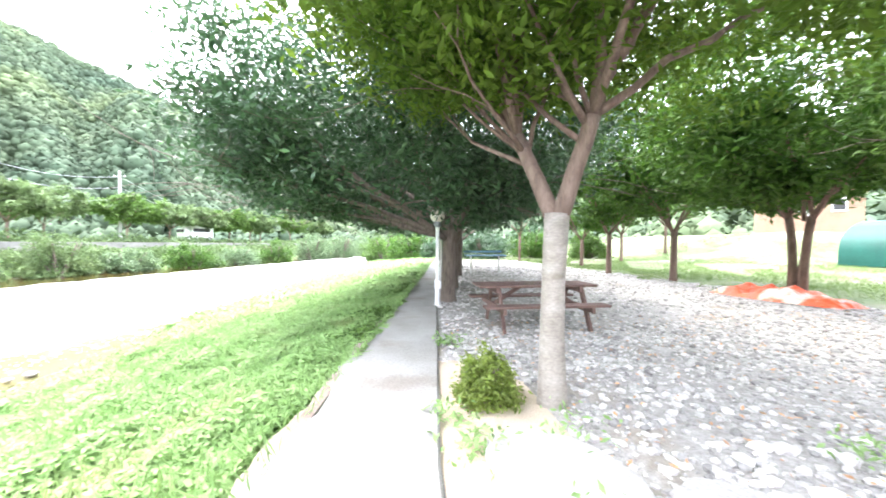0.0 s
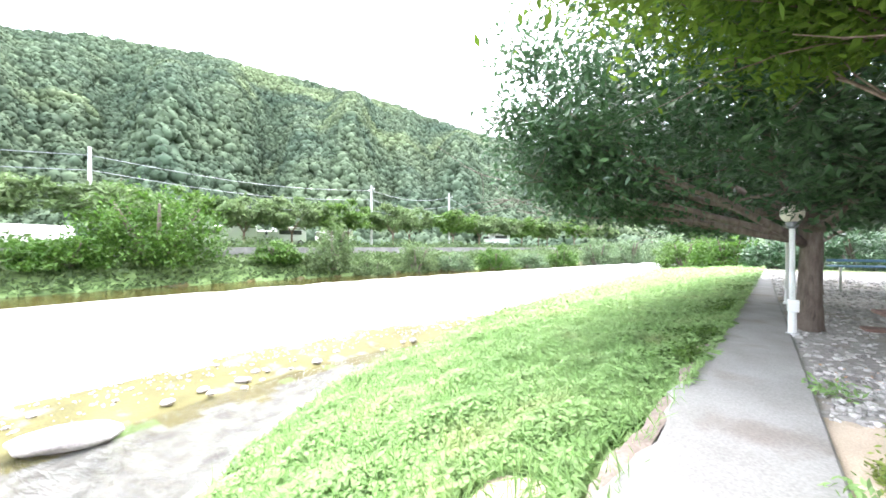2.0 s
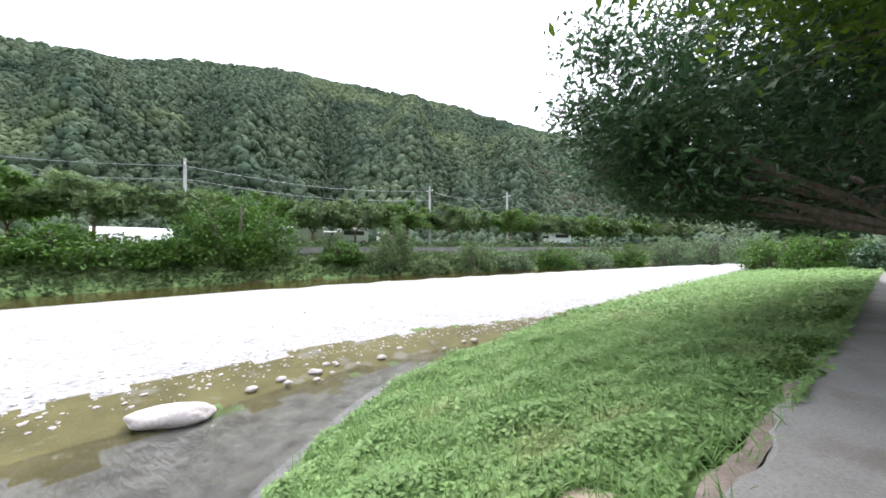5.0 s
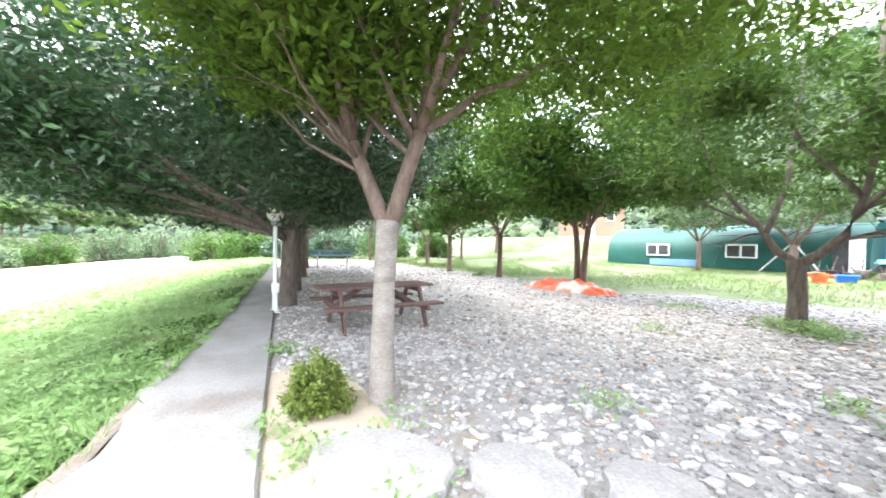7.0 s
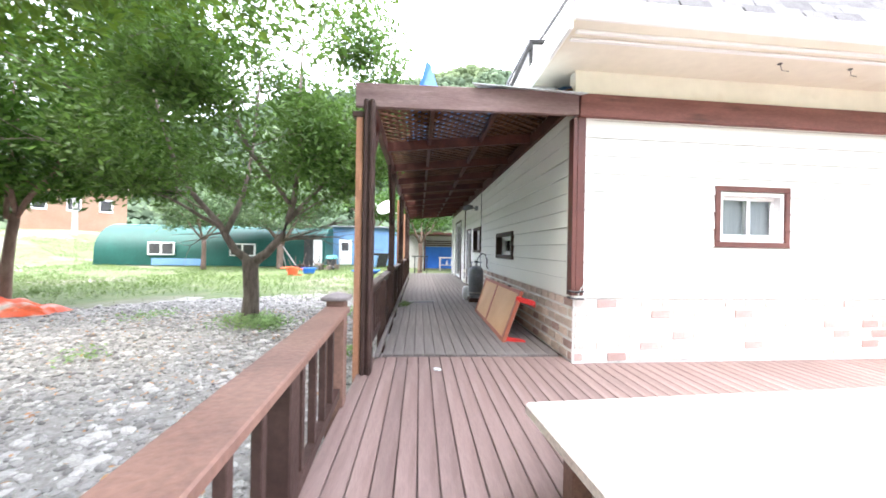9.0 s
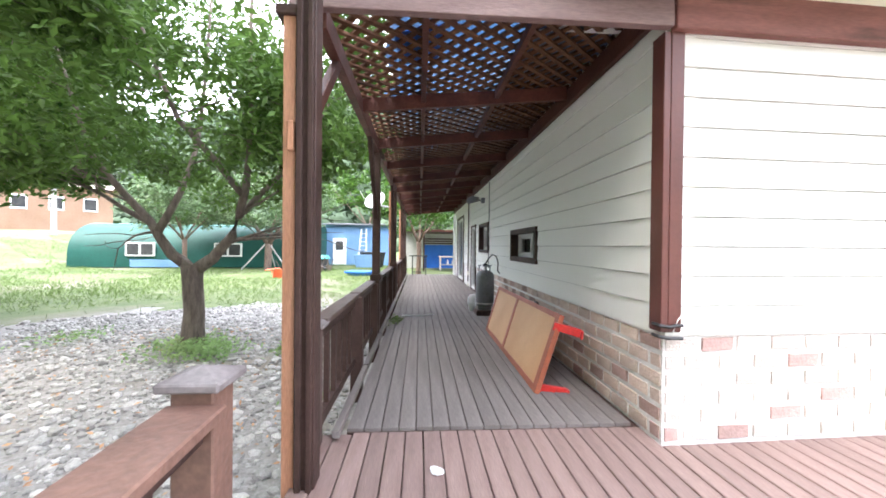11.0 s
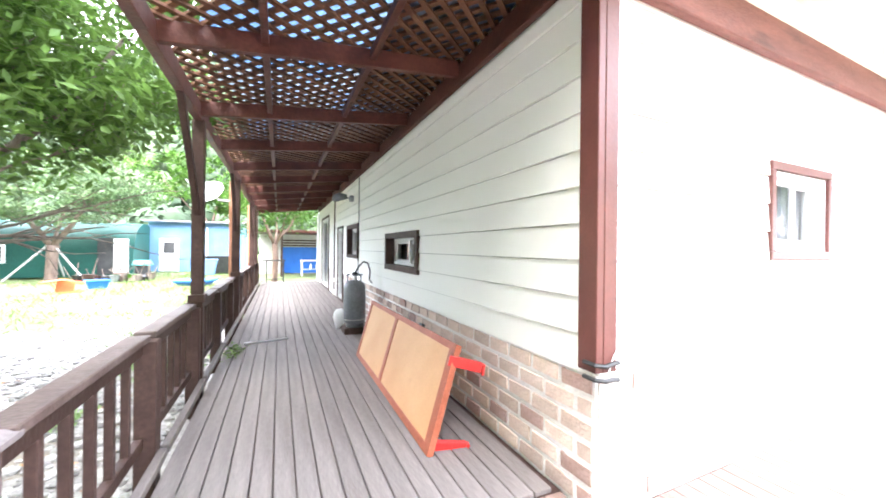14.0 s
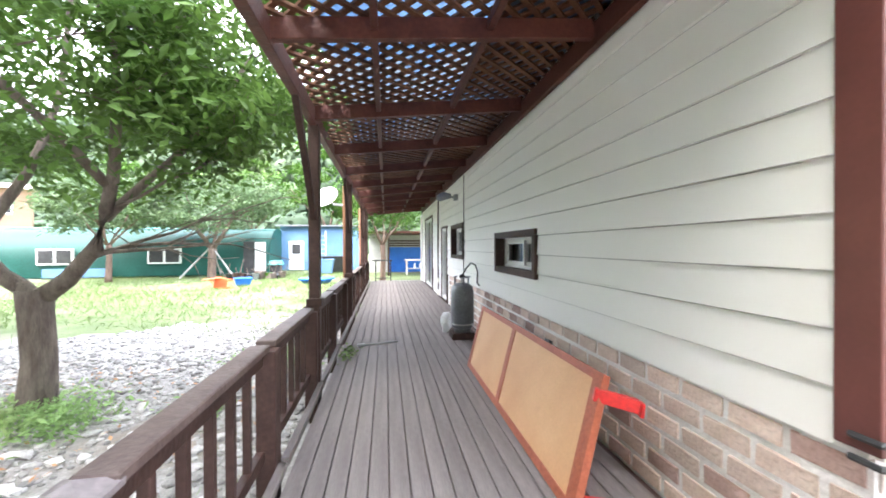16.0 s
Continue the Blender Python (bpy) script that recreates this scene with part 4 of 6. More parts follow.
# the pale-barked tree beside the path, forking into long limbs
T1 = [([(0, 0, -0.1), (0, 0, 0.05), (-0.01, 0.0, 0.5), (-0.03, 0.02, 1.1), (-0.05, 0.06, 1.7)], [0.16, 0.135, 0.115, 0.105, 0.115], False)]
FK = [(-0.42, -0.20, 2.5), (0.10, 0.32, 2.55)]
T1.append(limb((-0.05, 0.05, 1.62), FK[0], 0.02, 0.085, 0.065, 5, 0.015))
T1.append(limb((-0.05, 0.07, 1.62), FK[1], 0.0, 0.085, 0.07, 5, 0.015))
for k, (b, r0) in enumerate((((-2.3, -1.2, 4.4), 0.05), ((-1.0, -1.6, 4.9), 0.045), ((-1.6, 0.3, 5.2), 0.05), ((-0.5, -0.4, 5.6), 0.045), ((1.0, -1.4, 4.7), 0.04), ((0.9, 1.6, 4.8), 0.05), ((-0.4, 1.9, 4.9), 0.045), ((0.3, 0.5, 5.8), 0.05), ((0.4, 3.0, 3.9), 0.042), ((2.2, 0.4, 4.3), 0.042))):
    T1.append(limb(FK[0] if k < 5 else FK[1], b, 0.18, r0, 0.014, 9, 0.045))
make_tree("tree", (-5.43, -3.91, 0), "pale-barked zelkova tree forking above the gravel", T1, ((0.5, 0.75, 4.7), (4.0, 3.9, 2.1), 2.9), 112000, 0.09, m_bark_pale, m_leaf_bright, 11, per=(6, 4), limb_bark=m_bark_limb, twig_from=0.5, rise=0.7)

# the row of old trees along the path
def row_tree(x, y, seed, n, leaf, scale=1.0, lean=-1.0):
    random.seed(seed)
    s = [([(0, 0, -0.1), (0, 0, 0.1), (0.02, 0, 0.7), (0.0, 0.03, 1.5), (0.0, 0.0, 2.1)], [0.24, 0.2, 0.17, 0.16, 0.17], False)]
    for k in range(7):
        a = math.radians(k * 51 + random.uniform(-12, 12))
        reach = random.uniform(2.6, 3.8) * scale
        s.append(limb((0, 0, random.uniform(1.5, 2.1)), (reach * math.cos(a), reach * math.sin(a) + lean * 0.8, random.uniform(3.0, 4.8)), -0.1, 0.085, 0.02))
    for a, z in ((-95, 2.2), (-70, 2.6), (-120, 2.5)):
        s.append(limb((0, 0, 1.6), (4.2 * scale * math.cos(math.radians(a)), 4.2 * scale * math.sin(math.radians(a)), z + 0.1), 0.15, 0.075, 0.02))
    make_tree("tree", (x, y, 0), "old zelkova tree with low spreading limbs along the path", s, ((0, lean, 4.4), (4.3 * scale, 4.6 * scale, 2.9), 2.05), n, leaf, m_bark, m_leaf_blue, seed, group="trees along the path", per=(6, 4), hollow=0.5, cluster=0.42)


row_tree(-11.5, -4.1, 21, 76000, 0.115)
row_tree(-14.4, -3.6, 22, 24000, 0.18)
row_tree(-18.6, -2.8, 23, 16000, 0.22, 0.9)
row_tree(-24.5, -1.8, 24, 11000, 0.26, 0.9)

# the twin-stemmed tree with the tarpaulin at its foot
random.seed(5)
TR = [([(-0.12, 0, -0.1), (-0.13, 0, 0.3), (-0.15, 0, 1.0), (-0.2, 0.02, 1.6), (-0.3, 0.05, 2.1)], [0.13, 0.12, 0.10, 0.09, 0.09], False),
      ([(0.08, 0, -0.1), (0.09, 0, 0.3), (0.13, 0, 1.0), (0.2, 0, 1.6), (0.3, -0.02, 2.1)], [0.12, 0.11, 0.10, 0.09, 0.09], False)]
for a, b, r in (((-0.3, 0.05, 2.05), (-1.9, -0.4, 4.4), 0.06), ((-0.3, 0.05, 2.05), (-0.9, 1.2, 4.8), 0.055), ((-0.3, 0.05, 2.0), (-2.3, 0.8, 3.2), 0.04),
                ((0.3, 0, 2.05), (1.9, 0.4, 4.6), 0.06), ((0.3, 0, 2.05), (0.5, -1.4, 4.9), 0.055), ((0.3, 0, 2.0), (2.2, -0.9, 3.3), 0.04), ((0.1, 0, 2.0), (0, 0.2, 5.2), 0.05)):
    TR.append(limb(a, b, 0.1, r, 0.015))
make_tree("tree", (-10.5, 4.6, 0), "twin-trunked tree with reddish bark on the gravel", TR, ((0, 0, 5.4), (3.9, 3.7, 3.4), 2.35), 56000, 0.155, m_bark_red, m_leaf, 31)

# the low-forked open tree near the walkway
random.seed(6)
TV = [([(0, 0, -0.1), (0, 0, 0.05), (0.02, 0.01, 0.5), (0.0, 0.0, 0.95), (0, 0, 1.15)], [0.19, 0.155, 0.13, 0.13, 0.145], False)]
for pts, r in (([(0, 0, 1.05), (-0.28, 0.0, 1.3), (-0.5, -0.1, 1.75), (-1.1, -0.3, 2.6), (-1.6, -0.3, 4.2)], 0.085), ([(0, 0, 1.05), (0.3, -0.05, 1.25), (0.6, -0.15, 1.55), (0.85, -0.3, 2.2), (1.0, -0.5, 3.0), (1.05, -0.6, 4.9)], 0.09),
               ([(-0.4, -0.1, 1.6), (-0.3, 0.3, 2.3), (-0.3, 0.7, 3.3), (-0.2, 0.8, 5.3)], 0.055), ([(0.7, -0.2, 1.8), (1.3, 0.1, 2.6), (1.8, 0.3, 3.6)], 0.045),
               ([(-0.45, -0.1, 1.7), (-1.3, 0.2, 2.1), (-2.1, 0.3, 2.5)], 0.04), ([(0.8, -0.3, 2.1), (0.3, -0.8, 2.9), (0.1, -1.1, 3.8)], 0.045)):
    pts2 = []
    for a, b in zip(pts, pts[1:]):
        pts2 += [Vector(a), Vector(a).lerp(Vector(b), 0.5) + Vector((random.uniform(-.03, .03), random.uniform(-.03, .03), 0))]
    pts2.append(Vector(pts[-1]))
    TV.append((pts2, [r + (0.018 - r) * k / (len(pts2) - 1) for k in range(len(pts2))], True))
make_tree("tree", (-4.7, 3.1, 0.13), "low-forked open tree on the gravel beside the deck", TV, ((-0.1, -0.1, 4.3), (2.8, 2.6, 2.55), 2.15), 42000, 0.095, m_bark, m_leaf_yel, 41, cluster=0.26, per=(7, 5), fill=0.42, hollow=0.3)

# smaller yard trees
def small_tree(x, y, seed, n, leaf, h=1.0, z=0.0, mat=None, label="slender young tree at the edge of the gravel", group="yard trees", crown_r=0.0, crown_h=0.0):
    random.seed(seed)
    s = [([(0, 0, -0.1), (0, 0, 0.2), (0.03, 0, 1.0 * h), (0.0, 0.03, 1.7 * h)], [0.15, 0.13, 0.11, 0.12], False)]
    for k in range(5):
        a = math.radians(k * 72 + random.uniform(-15, 15))
        s.append(limb((0, 0, 1.6 * h), (1.7 * math.cos(a) * h, 1.7 * math.sin(a) * h, random.uniform(3.2, 4.6) * h), 0.05, 0.055, 0.012))
    make_tree("tree", (x, y, z), label, s, ((0, 0, 3.7 * h + 0.5 * crown_h), (crown_r or 2.4 * h, crown_r or 2.4 * h, crown_h + 0.6 if crown_h else 1.8 * h), 2.0 * h), n, leaf, m_bark_red, mat or m_leaf, seed, per=(4, 3), group=group)


small_tree(-15.6, 5.2, 51, 24000, 0.17, 1.15, crown_r=3.4, crown_h=2.6)
small_tree(-19.3, 4.7, 52, 17000, 0.2, 1.15, crown_r=3.2, crown_h=2.5)
small_tree(-25.2, 6.3, 53, 9000, 0.22, crown_r=3.0, crown_h=2.3)
small_tree(-13.7, 17.8, 54, 8000, 0.16, 0.95, 0.2, m_leaf_pale, "small tree in front of the green shed", "trees by the sheds")
random.seed(55)
TP = [([(0, 0, -0.1), (0, 0, 0.1), (0.02, 0, 0.8), (0.05, 0, 1.45)], [0.24, 0.2, 0.18, 0.2], False)]
for b, r in (((-0.95, 0.1, 2.7), 0.12), ((1.1, -0.1, 3.0), 0.12), ((0.2, 0.6, 3.2), 0.07)):
    TP.append(limb((0.05, 0, 1.4), b, 0.0, r, 0.06, 6, 0.04))
for a, b in (((-0.9, 0.1, 2.6), (-2.4, 0.0, 3.4)), ((-0.9, 0.1, 2.6), (-0.8, -0.8, 4.3)), ((1.05, -0.1, 2.9), (2.6, 0.1, 3.6)), ((1.05, -0.1, 2.9), (0.8, 0.7, 4.4))):
    TP.append(limb(a, b, 0.1, 0.06, 0.015))
make_tree("tree", (-10.0, 19.1, 0.17), "forked propped tree in front of the green shed", TP, ((0, 0, 3.7), (3.6, 2.6, 1.5), 2.35), 12000, 0.15, m_bark_limb, m_leaf_pale, 55, group="trees by the sheds", cluster=0.3, per=(5, 4))
small_tree(-1.6, 15.6, 56, 6000, 0.14, 0.95, 0.2, m_leaf, "bare-trunked tree beyond the walkway", "trees by the sheds")
for k, (x, y, h) in enumerate(((-30, 12, 1.3), (-34, 5, 1.4), (-33, 18, 1.5), (-5.5, 27, 1.6), (2, 28, 1.9), (-12, 31, 1.6), (-20, 29, 1.5), (9.5, 2.5, 1.1), (11, -3, 1.2))):
    small_tree(x, y, 60 + k, 5000, 0.3, h, float(height(x, y)), (m_leaf, m_leaf_blue, m_leaf_yel)[k % 3], "leafy tree behind the yard", "background trees")


# ---- bushes and hedges ----
def bush(name, x, y, rx, ry, h, n, leaf, mat, seed, label, group="", z=None, category="bush", clump=0.16):
    global rng
    rng = np.random.default_rng(seed)
    z = float(height(x, y)) if z is None else z
    t = thing(name, pose(x, y, z), label, category, group)
    k = max(8, n // 60)
    d = rng.normal(0, 1, (k, 3))
    d[:, 2] = np.abs(d[:, 2])
    d /= np.linalg.norm(d, axis=1)[:, None]
    c = d * (rx, ry, h) * rng.uniform(0.55, 1.0, (k, 1)) * rng.uniform(0.8, 1.12, (k, 1))
    pos = c[rng.integers(0, k, n)] + rng.normal(0, 1, (n, 3)) * (clump * rx, clump * ry, 0.85 * clump * h)
    pos = pos[pos[:, 2] > 0.02]
    v, f = leaf_cards(pos, leaf, 0.5, 0.55)
    data_ob("foliage", v.tolist(), f.tolist(), mat, t)
    bm = bmesh.new()
    for _ in range(7):
        a = rng.uniform(0, 6.28)
        tube(bm, [(0.1 * rx * math.cos(a), 0.1 * ry * math.sin(a), -0.05), (0.35 * rx * math.cos(a), 0.35 * ry * math.sin(a), 0.45 * h), (0.55 * rx * math.cos(a), 0.55 * ry * math.sin(a), 0.8 * h)], [0.05 * min(rx, h), 0.035 * min(rx, h), 0.015 * min(rx, h)], 5)
    part("stem", bm, m_bark, t)
    return t


bush("shrub", -5.5, -4.5, 0.29, 0.29, 0.44, 12000, 0.034, m_shrub, 70, "clipped round boxwood shrub by the path", z=0.0, clump=0.11)
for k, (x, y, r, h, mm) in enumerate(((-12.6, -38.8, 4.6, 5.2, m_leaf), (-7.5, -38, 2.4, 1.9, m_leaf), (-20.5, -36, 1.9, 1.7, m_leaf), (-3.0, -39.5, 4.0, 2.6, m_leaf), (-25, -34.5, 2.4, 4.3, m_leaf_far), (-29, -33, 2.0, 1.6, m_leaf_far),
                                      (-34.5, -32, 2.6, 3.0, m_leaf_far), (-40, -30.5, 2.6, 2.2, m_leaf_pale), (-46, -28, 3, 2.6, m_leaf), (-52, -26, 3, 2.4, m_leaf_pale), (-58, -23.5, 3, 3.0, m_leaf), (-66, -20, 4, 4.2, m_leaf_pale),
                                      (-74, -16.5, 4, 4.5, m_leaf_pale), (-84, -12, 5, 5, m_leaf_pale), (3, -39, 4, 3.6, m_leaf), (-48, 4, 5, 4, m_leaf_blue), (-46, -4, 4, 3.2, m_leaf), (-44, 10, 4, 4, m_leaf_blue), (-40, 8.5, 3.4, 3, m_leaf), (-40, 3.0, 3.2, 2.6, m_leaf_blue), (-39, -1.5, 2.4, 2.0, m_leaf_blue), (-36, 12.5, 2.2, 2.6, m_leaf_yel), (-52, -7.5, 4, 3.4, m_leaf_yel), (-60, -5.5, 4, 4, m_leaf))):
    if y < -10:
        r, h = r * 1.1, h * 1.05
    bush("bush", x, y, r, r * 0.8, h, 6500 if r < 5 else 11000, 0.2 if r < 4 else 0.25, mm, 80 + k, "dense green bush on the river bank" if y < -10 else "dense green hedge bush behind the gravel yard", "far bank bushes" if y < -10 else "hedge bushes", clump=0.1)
# roadside trees beyond the far bank
for k in range(20):
    x = 12 - 5.6 * k + random.uniform(-1.2, 1.2)
    y = -45.5 + float(bend(x)) * 0.9 + random.uniform(-1.5, 1.5)
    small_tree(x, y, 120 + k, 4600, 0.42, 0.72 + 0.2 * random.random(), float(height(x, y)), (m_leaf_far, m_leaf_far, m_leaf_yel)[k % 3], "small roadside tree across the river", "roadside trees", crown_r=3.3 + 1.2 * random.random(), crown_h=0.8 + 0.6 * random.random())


# ---- wooded hills ----
def hill(name, az, tans, r0, r1, z_base, n_tree, size, seed, label, eye=(-2.0, -5.5), wood_to=400):
    global rng
    rng = np.random.default_rng(seed)
    A, S = np.meshgrid(np.radians(np.linspace(az[0], az[-1], 90)), np.linspace(0, 1.25, 34), indexing="ij")

    def surf(a, s):
        ridge = np.interp(np.degrees(a), az, tans) * (r1 - 6) + 1.5
        r = r0 + (r1 - r0) * s
        prof = np.where(s < 1, s ** 1.12, 1 - 0.5 * (s - 1))
        fold = 0.10 * np.sin(np.degrees(a) * 0.33 + 2.2 * s) * np.sin(np.pi * np.clip(s, 0, 1)) + 0.05 * np.sin(np.degrees(a) * 0.8 + 1) * np.sin(np.pi * np.clip(s, 0, 1))
        return eye[0] + r * np.cos(a), eye[1] + r * np.sin(a), z_base + (ridge - z_base) * (prof + fold)

    x, y, z = surf(A, S)
    n0, n1 = A.shape
    i = np.arange(n0 * n1).reshape(n0, n1)
    q = np.stack([i[:-1, :-1], i[1:, :-1], i[1:, 1:], i[:-1, 1:]], -1).reshape(-1, 4)
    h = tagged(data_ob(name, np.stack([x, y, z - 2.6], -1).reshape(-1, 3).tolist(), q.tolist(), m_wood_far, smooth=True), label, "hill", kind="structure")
    a = np.radians(rng.uniform(az[0], min(az[-1], wood_to), n_tree))
    s = (np.sqrt(r0 ** 2 + rng.uniform(0, 1.08, n_tree) * (r1 ** 2 - r0 ** 2)) - r0) / (r1 - r0)
    x, y, z = surf(a, s)
    g = size * rng.uniform(0.6, 1.35, n_tree) * (0.85 + 0.15 * s)
    v, f = blobs(np.stack([x, y, z - 2.0 + g * 0.55], -1), np.stack([g, g, g], -1) * 0.9, 1, 0.22)
    tuft = np.repeat(np.arange(n_tree), 15)
    dd = rng.normal(0, 1, (len(tuft), 3))
    dd[:, 2] = np.abs(dd[:, 2])
    dd /= np.linalg.norm(dd, axis=1)[:, None]
    cv, cf = leaf_cards(np.stack([x, y, z - 2.0 + g * 0.55], -1)[tuft] + dd * g[tuft][:, None] * rng.uniform(0.85, 1.15, (len(tuft), 1)) * (1.0, 1.0, 0.9), size * 0.33, 0.7, 0.85)
    cf = cf + len(v)
    v, f = np.concatenate([v, cv]), np.concatenate([f, cf])
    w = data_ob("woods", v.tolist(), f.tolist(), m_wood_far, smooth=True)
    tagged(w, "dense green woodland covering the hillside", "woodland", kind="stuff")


hill("hill_south", [165, 185, 198, 209, 222, 235, 248, 258, 264, 275, 300, 330], [0.10, 0.17, 0.245, 0.305, 0.388, 0.43, 0.447, 0.427, 0.392, 0.375, 0.36, 0.30], 90, 320, 1.0, 24000, 2.2, 200, "steep wooded hill across the river", wood_to=286)
hill("hill_north", [40, 60, 72, 83, 93, 107, 120, 135, 150, 165], [0.30, 0.40, 0.455, 0.498, 0.445, 0.38, 0.27, 0.20, 0.13, 0.08], 60, 230, 1.0, 7000, 2.7, 201, "wooded hill behind the sheds")


# ---- yard gravel, weeds and grass ----
rng = np.random.default_rng(300)
stone_meshes = []
for k in range(8):
    v, f = blobs(np.zeros((1, 3)), np.array([[1, rng.uniform(0.6, 0.9), rng.uniform(0.35, 0.55)]]), 1, 0.22)
    me = bpy.data.meshes.new("stone")
    me.from_pydata(v.tolist(), [], f.tolist())
    me.materials.append(m_stone)
    stone_meshes.append(me)


def in_gravel(x, y):
    sand = ((x + 5.2) / 1.5) ** 2 + ((y + 4.55) / 0.6) ** 2 < 1.0
    return (y > path_right(x) + 0.05) & (y < 5.4 - 0.03 * np.clip(-x - 12, 0, 30) + 2.0 * step(-10, -6, x)) & ~sand & ((x < -2.3) | (y < -99))


def stones(n, xr, yr, s0, s1):
    x, y = rng.uniform(*xr, n), rng.uniform(*yr, n)
    k = in_gravel(x, y)
    x, y = x[k], y[k]
    g = s0 * (s1 / s0) ** (rng.uniform(0, 1, len(x)) ** 2.2)
    return x, y, g


px, py, ps = zip(stones(19000, (-8.5, -2.3), (-5, 8), 0.018, 0.06), stones(9000, (-20, -6), (-5, 6), 0.028, 0.07), stones(4000, (-34, -18), (-5, 6), 0.05, 0.10))
px, py, ps = np.concatenate(px), np.concatenate(py), np.concatenate(ps)
v, f = blobs(np.stack([px, py, height(px, py) + ps * 0.18], -1), np.stack([ps, ps * rng.uniform(0.6, 0.95, len(ps)), ps * rng.uniform(0.4, 0.7, len(ps))], -1), 1, 0.22)
tagged(data_ob("gravel", v.tolist(), f.tolist(), m_stone), "pale grey crushed stone gravel", "gravel", kind="stuff")
# single larger stones of the gravel, next to the deck
for k in range(260):
    x, y = random.uniform(-4.6, -2.5), random.uniform(-3.2, 3.2)
    s = random.uniform(0.035, 0.095)
    o = lay("stone", stone_meshes[k % 8], ground, x, y, float(height(x, y)) + s * 0.2, random.uniform(0, 6.28))
    o.scale = (s, s, s)
# pebbles on the bar and along its edge
n = 1500
x = rng.uniform(-18, 4, n)
y = bar_edge(x) + 0.55 - rng.gamma(2.2, 0.5, n)
s = 0.015 + 0.05 * rng.uniform(0, 1, n) ** 3
v, f = blobs(np.stack([x, y, height(x, y) + s * 0.15], -1), np.stack([s, s * 0.8, s * 0.5], -1), 1, 0.2)
tagged(data_ob("pebbles", v.tolist(), f.tolist(), m_rock), "pale river pebbles along the stream", "pebbles", kind="stuff")


def scatter_leaves(name, pos, size, mat, label, category, **kw):
    v, f = leaf_cards(pos, size, **kw)
    return tagged(data_ob(name, v.tolist(), f.tolist(), mat), label, category, kind="stuff")


def bank_points(n, x0, x1, power):
    x = x0 + (x1 - x0) * rng.uniform(0, 1, n) ** power
    u = rng.uniform(-0.02, 1.02, n)
    y = path_left(x) - 0.02 + (bank_foot(x) - path_left(x)) * u
    return x, y


x, y = bank_points(250000, -2.0, -19, 1.6)
clump = 0.10 + 0.16 * (np.sin(x * 2.3 + np.sin(y * 1.7) * 2) * np.sin(y * 2.9 + x * 0.7)) ** 2
keep = np.sin(x * 1.1 + 1.7 * np.sin(y * 1.3)) * np.sin(y * 1.5 + 0.6) > -0.85
hz = height(x, y) + clump * rng.uniform(0.05, 1, len(x))
keep &= ((x + 4.3) / 0.5) ** 2 + ((y + 6.75) / 0.3) ** 2 > 1
keep &= (y < path_left(x) - 0.16 - 0.12 * np.sin(x * 2.1)) | (x < -6.8)
scatter_leaves("bank_weeds", np.stack([x, y, hz], -1)[keep], 0.05, m_weed, "low leafy weeds on the stream bank", "weeds", up=1.8, slim=0.75)
x, y = bank_points(60000, -8, -60, 1.6)
hz = height(x, y) + rng.uniform(0.02, 0.3, len(x)) * (0.25 + 0.75 * step(0, 14, -8 - x))
scatter_leaves("bank_weeds", np.stack([x, y, hz], -1), 0.13, m_weed, "low leafy weeds on the stream bank", "weeds", up=1.6, slim=0.7)
x, y = bank_points(26000, -2.0, -40, 1.4)
scatter_leaves("bank_grass", np.stack([x, y, height(x, y) + 0.06], -1), 0.2, m_weed, "tall grass blades among the bank weeds", "grass", up=0.0, slim=0.045, stand=1.6)
x = -5.4 - 14 * rng.uniform(0, 1, 14000) ** 1.3
tall = np.clip(np.sin(x * 1.3 + 0.8) + 0.6 * np.sin(x * 3.7), 0.05, 1.4)
y = path_left(x) - 0.02 - rng.gamma(1.6, 0.16, len(x)) + 0.1 * (tall - 0.6)
scatter_leaves("edge_weeds", np.stack([x, y, height(x, np.minimum(y, path_left(x) - 0.1)) + rng.uniform(0.02, 0.26, len(x)) * tall], -1), 0.055, m_leaf_yel, "broad-leaved creeping weeds along the path edge", "weeds", up=1.2, slim=0.85)
x = 12 - 125 * rng.uniform(0, 1, 60000) ** 1.1
y = -36.3 + bend(x) - 7.0 * rng.uniform(0, 1, len(x)) ** 1.2
hz = height(x, y) + 1.1 * rng.uniform(0, 1, len(x)) ** 1.4 * (0.25 + 0.75 * np.abs(np.sin(x * 0.37) * np.sin(x * 0.11 + y * 0.6))) * step(0, 1.2, -36.0 + bend(x) - y)
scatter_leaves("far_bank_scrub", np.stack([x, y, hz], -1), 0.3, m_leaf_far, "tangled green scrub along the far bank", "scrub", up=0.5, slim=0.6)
# lawn tufts, thin over the bare patches
n = 90000
x, y = rng.uniform(-36, -2.6, n), 4.4 + 22 * rng.uniform(0, 1, n) ** 1.6
bare = np.sin(x * 0.55 + 1.3 * np.sin(y * 0.6)) * np.sin(y * 0.75 + 0.4 * x)
keep = (y > 5 + 0.6 * np.sin(x * 2) + 1.6 * step(-10, -6, x)) & ((bare < 0.15) | (rng.uniform(0, 1, n) < 0.15)) & ((x < -12) | (y > 6.5) | (rng.uniform(0, 1, n) < 0.2))
keep &= rng.uniform(0, 1, n) < 0.2 + 0.8 * step(6.0, 12.0, y) + step(-9, -14, x)
scatter_leaves("lawn_grass", np.stack([x, y, height(x, y) + 0.02], -1)[keep], 0.13, m_grass, "patchy lawn grass", "grass", up=0.0, slim=0.1, stand=1.3)
